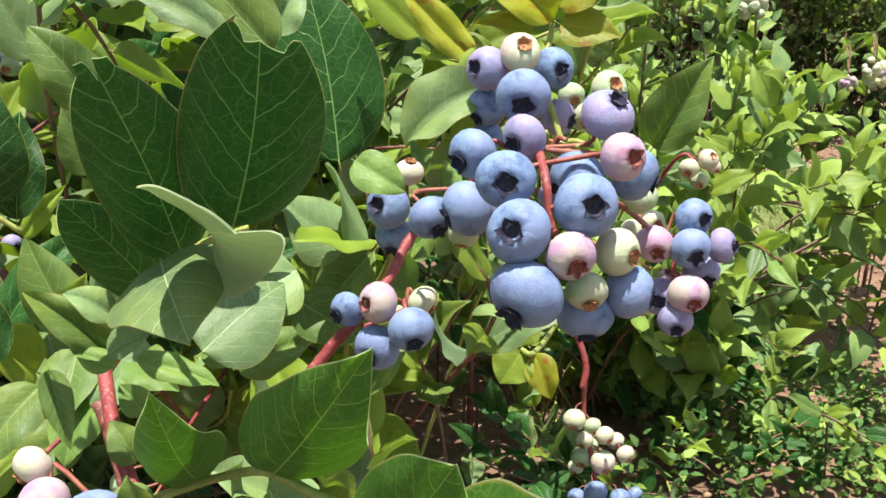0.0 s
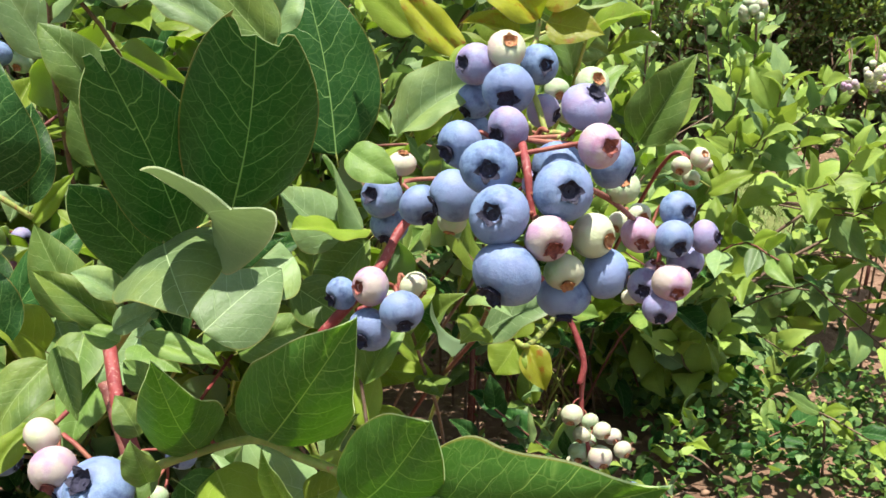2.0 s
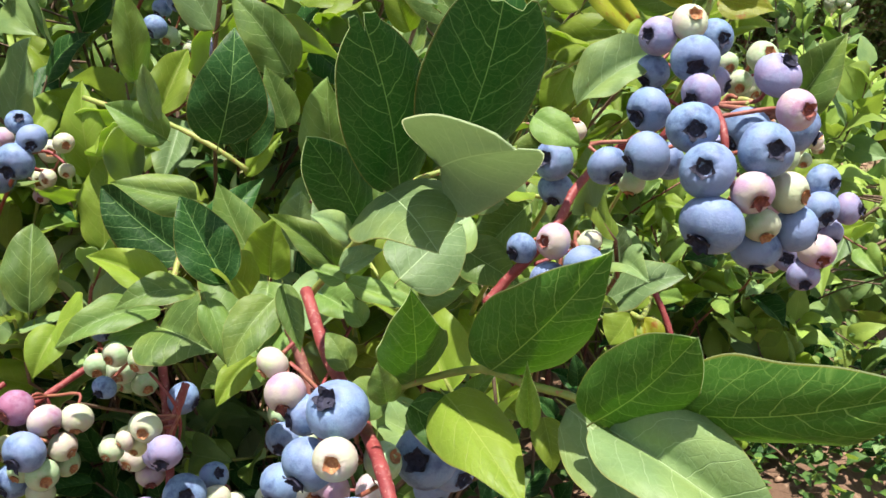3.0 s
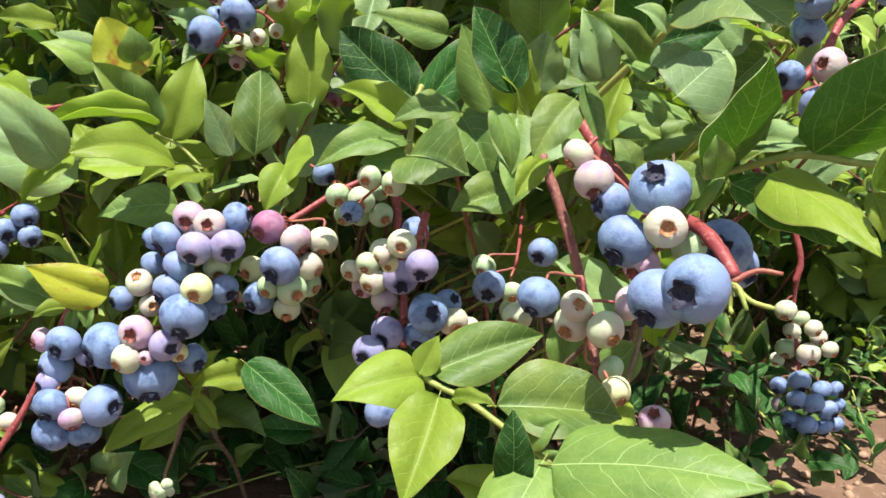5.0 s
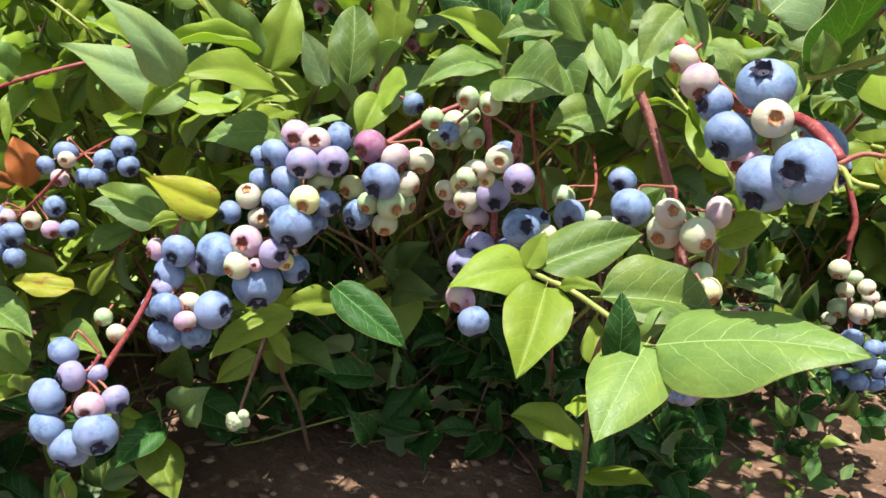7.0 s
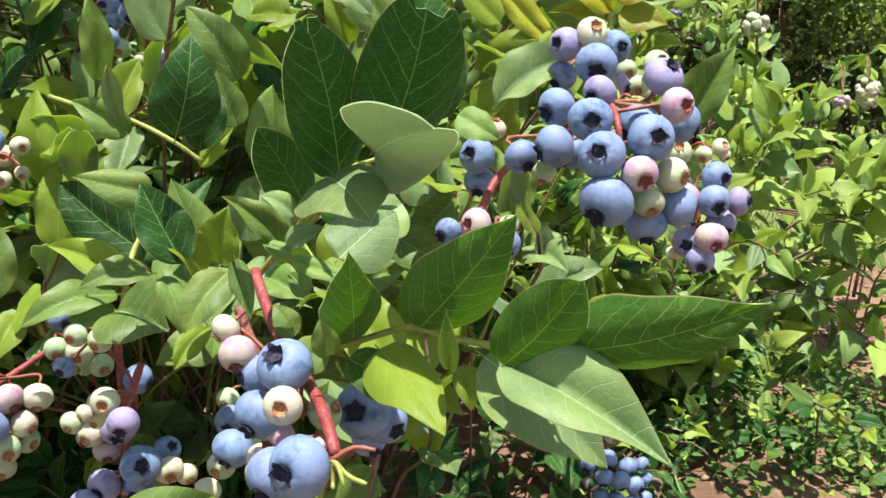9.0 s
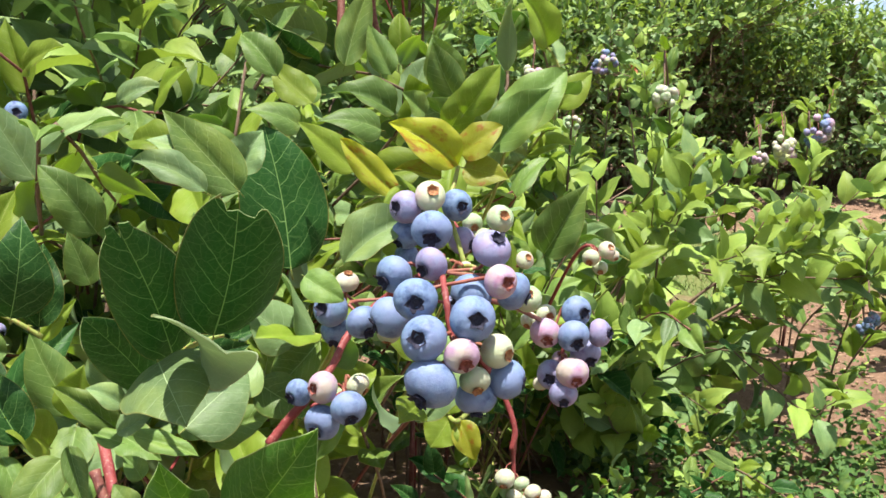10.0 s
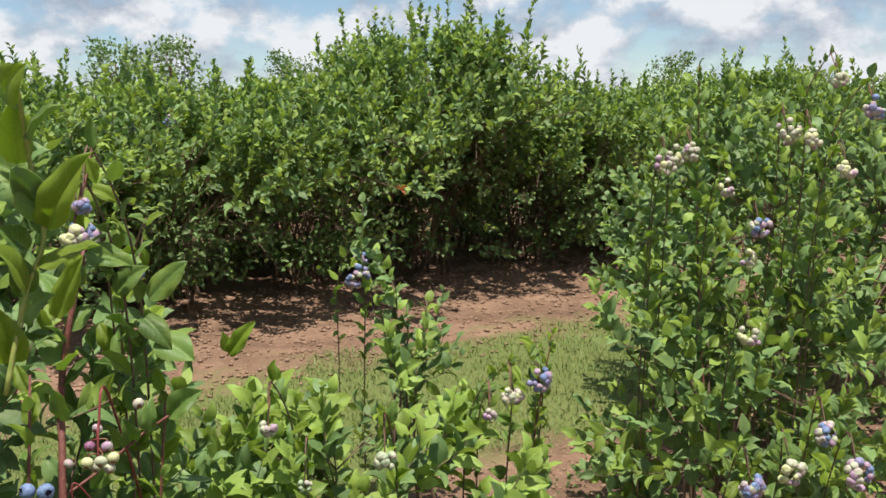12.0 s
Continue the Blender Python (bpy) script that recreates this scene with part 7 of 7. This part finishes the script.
berry(held, (-0.4956, 0.4188, 0.3100), 0.0089, (-0.00, -0.89, -0.45), "b")
berry(held, (-0.4887, 0.4255, 0.3282), 0.0065, (0.28, -0.93, -0.22), "p")
berry(held, (-0.4589, 0.4338, 0.3373), 0.0073, (0.67, -0.66, -0.33), "b")
berry(held, (-0.4723, 0.4283, 0.3275), 0.0065, (0.21, -0.93, -0.31), "w")
berry(held, (-0.4590, 0.4294, 0.3230), 0.0065, (0.66, -0.63, -0.41), "p")
berry(held, (-0.4482, 0.4316, 0.3237), 0.0065, (0.66, -0.63, -0.41), "b")
berry(held, (-0.4803, 0.4197, 0.3038), 0.0073, (-0.06, -0.75, -0.66), "b")
berry(held, (-0.5054, 0.4232, 0.3307), 0.0065, (-0.23, -0.93, -0.29), "b")
berry(held, (-0.5095, 0.4100, 0.2895), 0.0089, (-0.16, -0.89, -0.42), "b")
held = cluster("cluster of blue and pale blueberries on a branch behind the leaves", [(-0.3745, 0.7875, 0.5325), (-0.2504, 0.5786, 0.6102), (-0.2362, 0.5881, 0.5949), (-0.2126, 0.5852, 0.5798)], 0.0016)
berry(held, (-0.2376, 0.5532, 0.6048), 0.0073, (-0.31, -0.86, -0.41), "b")
berry(held, (-0.2195, 0.5414, 0.6087), 0.0083, (-0.01, -0.84, -0.55), "b")
berry(held, (-0.2213, 0.5673, 0.6187), 0.0074, (0.40, -0.92, 0.03), "b")
berry(held, (-0.2227, 0.5518, 0.5977), 0.0077, (0.16, -0.76, -0.63), "b")
berry(held, (-0.2080, 0.5521, 0.6016), 0.0058, (0.52, -0.82, -0.25), "p")
berry(held, (-0.2373, 0.5495, 0.5811), 0.0077, (-0.29, -0.77, -0.57), "b")
berry(held, (-0.2442, 0.5673, 0.6158), 0.0059, (-0.32, -0.80, 0.51), "w")
berry(held, (-0.2059, 0.5711, 0.5683), 0.0088, (0.35, -0.79, -0.50), "v")
berry(held, (-0.2419, 0.5851, 0.5755), 0.0073, (-0.07, -0.86, -0.50), "g")
berry(held, (-0.2311, 0.5958, 0.5672), 0.0062, (0.07, -0.76, -0.65), "g")
berry(held, (-0.2232, 0.5966, 0.5732), 0.0058, (0.40, -0.66, -0.63), "w")
berry(held, (-0.2426, 0.5758, 0.5932), 0.0064, (-0.43, -0.57, -0.71), "b")
held = cluster("cluster of blue and blush blueberries on a grey twig", [(-0.4356, 0.6634, 0.3931), (-0.3064, 0.5011, 0.4949), (-0.2902, 0.5055, 0.5071), (-0.2762, 0.5049, 0.4993)], 0.0014)
berry(held, (-0.2932, 0.4849, 0.5259), 0.0074, (0.47, -0.72, 0.51), "b")
berry(held, (-0.2791, 0.4720, 0.5184), 0.0083, (0.33, -0.83, -0.44), "b")
berry(held, (-0.2878, 0.4683, 0.5057), 0.0109, (-0.07, -0.85, -0.52), "b")
berry(held, (-0.3084, 0.4934, 0.5156), 0.0066, (-0.38, -0.80, -0.45), "p")
berry(held, (-0.2735, 0.4962, 0.5136), 0.0062, (0.65, -0.74, -0.18), "w")
berry(held, (-0.2876, 0.5021, 0.4916), 0.0053, (0.11, -0.97, -0.24), "w")
berry(held, (-0.2767, 0.5041, 0.4960), 0.0049, (0.26, -0.85, -0.46), "w")
berry(held, (-0.2528, 0.5237, 0.4648), 0.0059, (0.52, -0.72, -0.46), "v")
berry(held, (-0.2499, 0.5264, 0.4753), 0.0044, (0.29, -0.83, -0.47), "v")
held = cluster("withered lilac blueberries drying on their stalks", [(-0.3658, 0.7691, 0.5018), (-0.2902, 0.5830, 0.4700), (-0.2648, 0.5835, 0.4578)], 0.0016)
berry(held, (-0.2776, 0.5835, 0.4649), 0.0076, (-0.16, -0.95, -0.25), "v")
berry(held, (-0.2615, 0.5728, 0.4627), 0.0088, (0.18, -0.97, -0.14), "v")
berry(held, (-0.2526, 0.5872, 0.4644), 0.0067, (0.86, -0.43, -0.27), "v")
berry(held, (-0.2722, 0.5806, 0.4515), 0.0076, (-0.09, -0.88, -0.47), "v")
berry(held, (-0.2590, 0.5817, 0.4483), 0.0063, (0.18, -0.89, -0.42), "m")
berry(held, (-0.2777, 0.5987, 0.4742), 0.0055, (0.10, -0.79, 0.61), "v")
held = cluster("blue and cream blueberries high on a drooping twig", [(-0.3479, 0.7138, 0.4743), (-0.3123, 0.5471, 0.4890), (-0.3323, 0.5467, 0.4989)], 0.0015)
berry(held, (-0.3292, 0.5196, 0.4901), 0.0122, (-0.29, -0.91, -0.30), "b")
berry(held, (-0.3136, 0.5453, 0.4833), 0.0076, (-0.02, -1.00, -0.07), "w")
berry(held, (-0.3231, 0.5554, 0.4797), 0.0060, (0.01, -1.00, -0.07), "w")
berry(held, (-0.3325, 0.5472, 0.5007), 0.0076, (0.69, -0.49, 0.53), "b")
berry(held, (-0.3167, 0.5620, 0.4998), 0.0077, (0.41, -0.91, 0.02), "w")
berry(held, (-0.3202, 0.5535, 0.4712), 0.0056, (0.18, -0.91, -0.38), "p")
held = cluster("ripe blue blueberries high on an upright cane", [(0.0300, 1.0200, 0.7000), (-0.0148, 0.9773, 0.8002), (-0.0197, 0.9749, 0.7633)], 0.0013)
berry(held, (-0.0581, 0.9236, 0.8173), 0.0091, (-0.77, -0.59, 0.26), "b")
berry(held, (-0.0385, 0.9204, 0.8154), 0.0096, (0.50, -0.86, 0.06), "b")
berry(held, (-0.0434, 0.9202, 0.8038), 0.0064, (-0.11, -0.71, -0.70), "b")
berry(held, (-0.0175, 0.9134, 0.7724), 0.0080, (-0.56, -0.62, -0.55), "b")
berry(held, (-0.0025, 0.9115, 0.7775), 0.0054, (0.86, -0.40, -0.32), "v")
held = cluster("unripe greenish blueberries behind the main cluster", [(0.0597, 0.4444, 0.5688), (0.0707, 0.3697, 0.5608), (0.0867, 0.3691, 0.5687)], 0.0009)
berry(held, (0.0820, 0.3519, 0.5736), 0.0064, (0.30, -0.88, 0.38), "g")
berry(held, (0.0699, 0.3588, 0.5708), 0.0048, (0.23, -0.88, -0.41), "g")
berry(held, (0.0749, 0.3575, 0.5636), 0.0054, (-0.03, -0.88, -0.47), "g")
berry(held, (0.0813, 0.3687, 0.5608), 0.0055, (0.50, -0.70, -0.50), "g")
berry(held, (0.1011, 0.4136, 0.5449), 0.0049, (0.36, -0.78, 0.51), "w")
berry(held, (0.0969, 0.3643, 0.5344), 0.0066, (-0.08, -0.82, 0.57), "g")
held = cluster("cream blueberries on a low twig", [(0.1640, 0.8089, 0.4161), (0.1732, 0.6573, 0.5126), (0.1935, 0.6541, 0.5125)], 0.0017)
berry(held, (0.1784, 0.6320, 0.5118), 0.0069, (-0.35, -0.77, -0.54), "w")
berry(held, (0.1903, 0.6307, 0.5179), 0.0069, (0.34, -0.79, 0.52), "w")
berry(held, (0.1879, 0.6419, 0.5024), 0.0061, (-0.13, -0.83, -0.54), "g")
berry(held, (0.2003, 0.6529, 0.5102), 0.0048, (0.35, -0.69, -0.63), "w")
held = cluster("unripe greenish and lilac blueberries at the foot of a red cane", [(-0.1907, 0.4269, 0.3444), (-0.1518, 0.3461, 0.4149), (-0.1773, 0.3615, 0.4356)], 0.0009)
berry(held, (-0.1808, 0.3499, 0.4399), 0.0059, (-0.22, -0.93, -0.29), "g")
berry(held, (-0.1694, 0.3501, 0.4377), 0.0059, (-0.23, -0.89, -0.40), "g")
berry(held, (-0.1612, 0.3331, 0.4143), 0.0067, (0.10, -0.99, -0.07), "w")
berry(held, (-0.1506, 0.3260, 0.4072), 0.0075, (0.06, -0.89, -0.46), "v")
berry(held, (-0.1701, 0.3314, 0.4086), 0.0043, (-0.52, -0.77, -0.36), "w")
berry(held, (-0.1757, 0.3302, 0.4045), 0.0052, (-0.15, -0.88, -0.45), "g")
berry(held, (-0.1903, 0.3576, 0.4211), 0.0056, (-0.20, -0.92, -0.33), "b")
berry(held, (-0.1673, 0.3366, 0.4036), 0.0044, (0.06, -0.95, -0.31), "y")
spent_stalk((0.0590, 0.3080, 0.5570), [(0.0627, 0.3030, 0.5603), (0.0665, 0.3020, 0.5590), (0.0707, 0.3030, 0.5585), (0.0567, 0.3040, 0.5630)])
spent_stalk((-0.0404, 0.2129, 0.4444), [(-0.0261, 0.2119, 0.4488), (-0.0283, 0.2062, 0.4398), (-0.0356, 0.2080, 0.4379), (-0.0393, 0.2099, 0.4358), (-0.0455, 0.2143, 0.4231)])

# ---- clumps of berries further off ----
# fruit of the large bush, seen past the upright cane
held = cluster("pink, cream and yellowish blueberries on a slender cane", [(0.045, 1.32, 0.02), (0.05, 1.28, 0.50), (0.0139, 1.1111, 0.8626), (0.0039, 1.0611, 0.8426), (0.0026, 1.0481, 0.7971)], 0.0022)
berry(held, (0.0018, 1.0654, 0.8369), 0.0068, (-0.44, -0.78, -0.45), "p")
berry(held, (-0.0068, 1.0494, 0.8201), 0.0067, (-0.13, -0.82, -0.55), "m")
berry(held, (0.0141, 1.0460, 0.8187), 0.0074, (0.08, -0.71, -0.70), "p")
berry(held, (-0.0086, 1.0325, 0.8044), 0.0078, (-0.21, -0.74, -0.64), "y")
berry(held, (0.0075, 1.0302, 0.8056), 0.0078, (-0.12, -0.76, -0.64), "w")
berry(held, (0.0204, 1.0438, 0.8042), 0.0079, (0.05, -0.77, -0.64), "y")
berry(held, (-0.0007, 1.0463, 0.7936), 0.0079, (-0.12, -0.76, -0.64), "w")
berry(held, (0.0156, 1.0434, 0.7909), 0.0074, (0.18, -0.69, -0.71), "w")
berry(held, (-0.0333, 1.0517, 0.7991), 0.0067, (-0.70, -0.43, -0.57), "p")
berry(held, (0.0483, 1.1224, 0.8481), 0.0078, (0.24, -0.92, -0.31), "w")
far_cluster((0.5741, 2.5557, 0.7620), 0.042, 16, "wpvb", 100)
far_cluster((0.9074, 1.8964, 0.5953), 0.034, 12, "wpvb", 101)
far_cluster((0.8394, 1.9086, 0.5586), 0.025, 9, "wwyp", 102)
far_cluster((0.7708, 1.8597, 0.5311), 0.017, 6, "wwyp", 103)
far_cluster((1.3980, 1.4762, 0.5458), 0.030, 14, "wpvb", 104)
far_cluster((1.1893, 1.4317, 0.4731), 0.029, 12, "wpvb", 105)
far_cluster((1.3047, 1.4664, 0.4852), 0.038, 12, "wwyp", 106)
far_cluster((1.3747, 1.7304, 0.7089), 0.036, 8, "wwyp", 107)
far_cluster((1.4006, 2.1560, 1.1103), 0.036, 9, "wwyp", 108)
far_cluster((1.5391, 2.1088, 1.0279), 0.031, 8, "wwyp", 109)
far_cluster((1.6304, 1.9817, 1.1775), 0.040, 12, "wwyp", 110)
far_cluster((1.7659, 1.9658, 1.3098), 0.027, 9, "wwyp", 111)
far_cluster((1.7699, 1.8289, 1.2340), 0.035, 12, "wpvb", 112)
far_cluster((1.5062, 1.9663, 0.8459), 0.031, 7, "wwyp", 113)
far_cluster((1.3607, 1.3316, 0.5176), 0.035, 12, "wpvb", 114)
far_cluster((-0.0386, 1.3571, 1.0498), 0.026, 16, "wpvb", 115)
far_cluster((0.0507, 1.2369, 1.0091), 0.013, 5, "pvb", 116)
far_cluster((-0.0114, 1.0755, 1.0816), 0.016, 8, "wwyp", 117)
far_cluster((0.0007, 1.0778, 1.1197), 0.011, 7, "pvb", 118)
far_cluster((0.2358, 1.4563, 0.6870), 0.016, 6, "wwyp", 119)
far_cluster((0.4222, 1.3405, 0.6480), 0.019, 8, "ggw", 120)
far_cluster((0.2880, 1.3690, 0.6076), 0.012, 5, "ggw", 121)
far_cluster((0.8702, 1.9778, 0.5322), 0.023, 10, "wwyp", 124)
far_cluster((0.9526, 2.0340, 0.5615), 0.016, 6, "bbv", 125)
far_cluster((0.6279, 2.8154, 0.7740), 0.025, 9, "wpvb", 126)
far_cluster((0.8208, 1.4674, 0.2643), 0.016, 7, "bbv", 127)
far_cluster((0.8111, 1.4277, 0.2823), 0.014, 7, "bbv", 128)
far_cluster((0.8216, 1.3595, 0.2171), 0.013, 8, "pvb", 129)
far_cluster((-0.3769, 0.5434, 0.1445), 0.010, 9, "ggw", 130)
far_cluster((1.3480, 2.1048, 1.0952), 0.035, 10, "wwyp", 131)
far_cluster((1.4154, 2.0916, 1.1240), 0.027, 8, "wwyp", 132)
far_cluster((1.5115, 1.9158, 0.9401), 0.033, 10, "wpvb", 133)
far_cluster((1.6552, 1.9101, 1.1588), 0.026, 8, "wwyp", 134)
far_cluster((1.6942, 1.8267, 1.0824), 0.028, 9, "wwyp", 135)
far_cluster((-0.0551, 0.3917, 0.2894), 0.012, 12, "bbv", 136)
far_cluster((-0.275, 5.50, 1.22), 0.050, 9, "pvb", 122)
far_cluster((-0.483, 5.54, 1.17), 0.045, 8, "pvb", 123)
far_cluster((-0.04, 5.55, 1.25), 0.040, 7, "pvb", 137)

# a twig of the far hedge whose last leaves have turned red
red_twig = shoot([(1.30, 5.75, 0.60), (1.25, 5.35, 0.80), (1.20, 4.95, 0.87), (1.176, 4.77, 0.86)], 0.003, 0.0015, "dark", "thin twig with a few bright red leaves in the hedge")
for k, (dx, dz) in enumerate(((-0.036, 0.008), (0.034, 0.012), (0.012, -0.034))):
    leaf(red_twig, (1.178, 4.77, 0.86), (1.178 + dx, 4.74 - 0.01 * k, 0.86 + dz), 0.02, (0.1, -0.8, 0.5), "r")
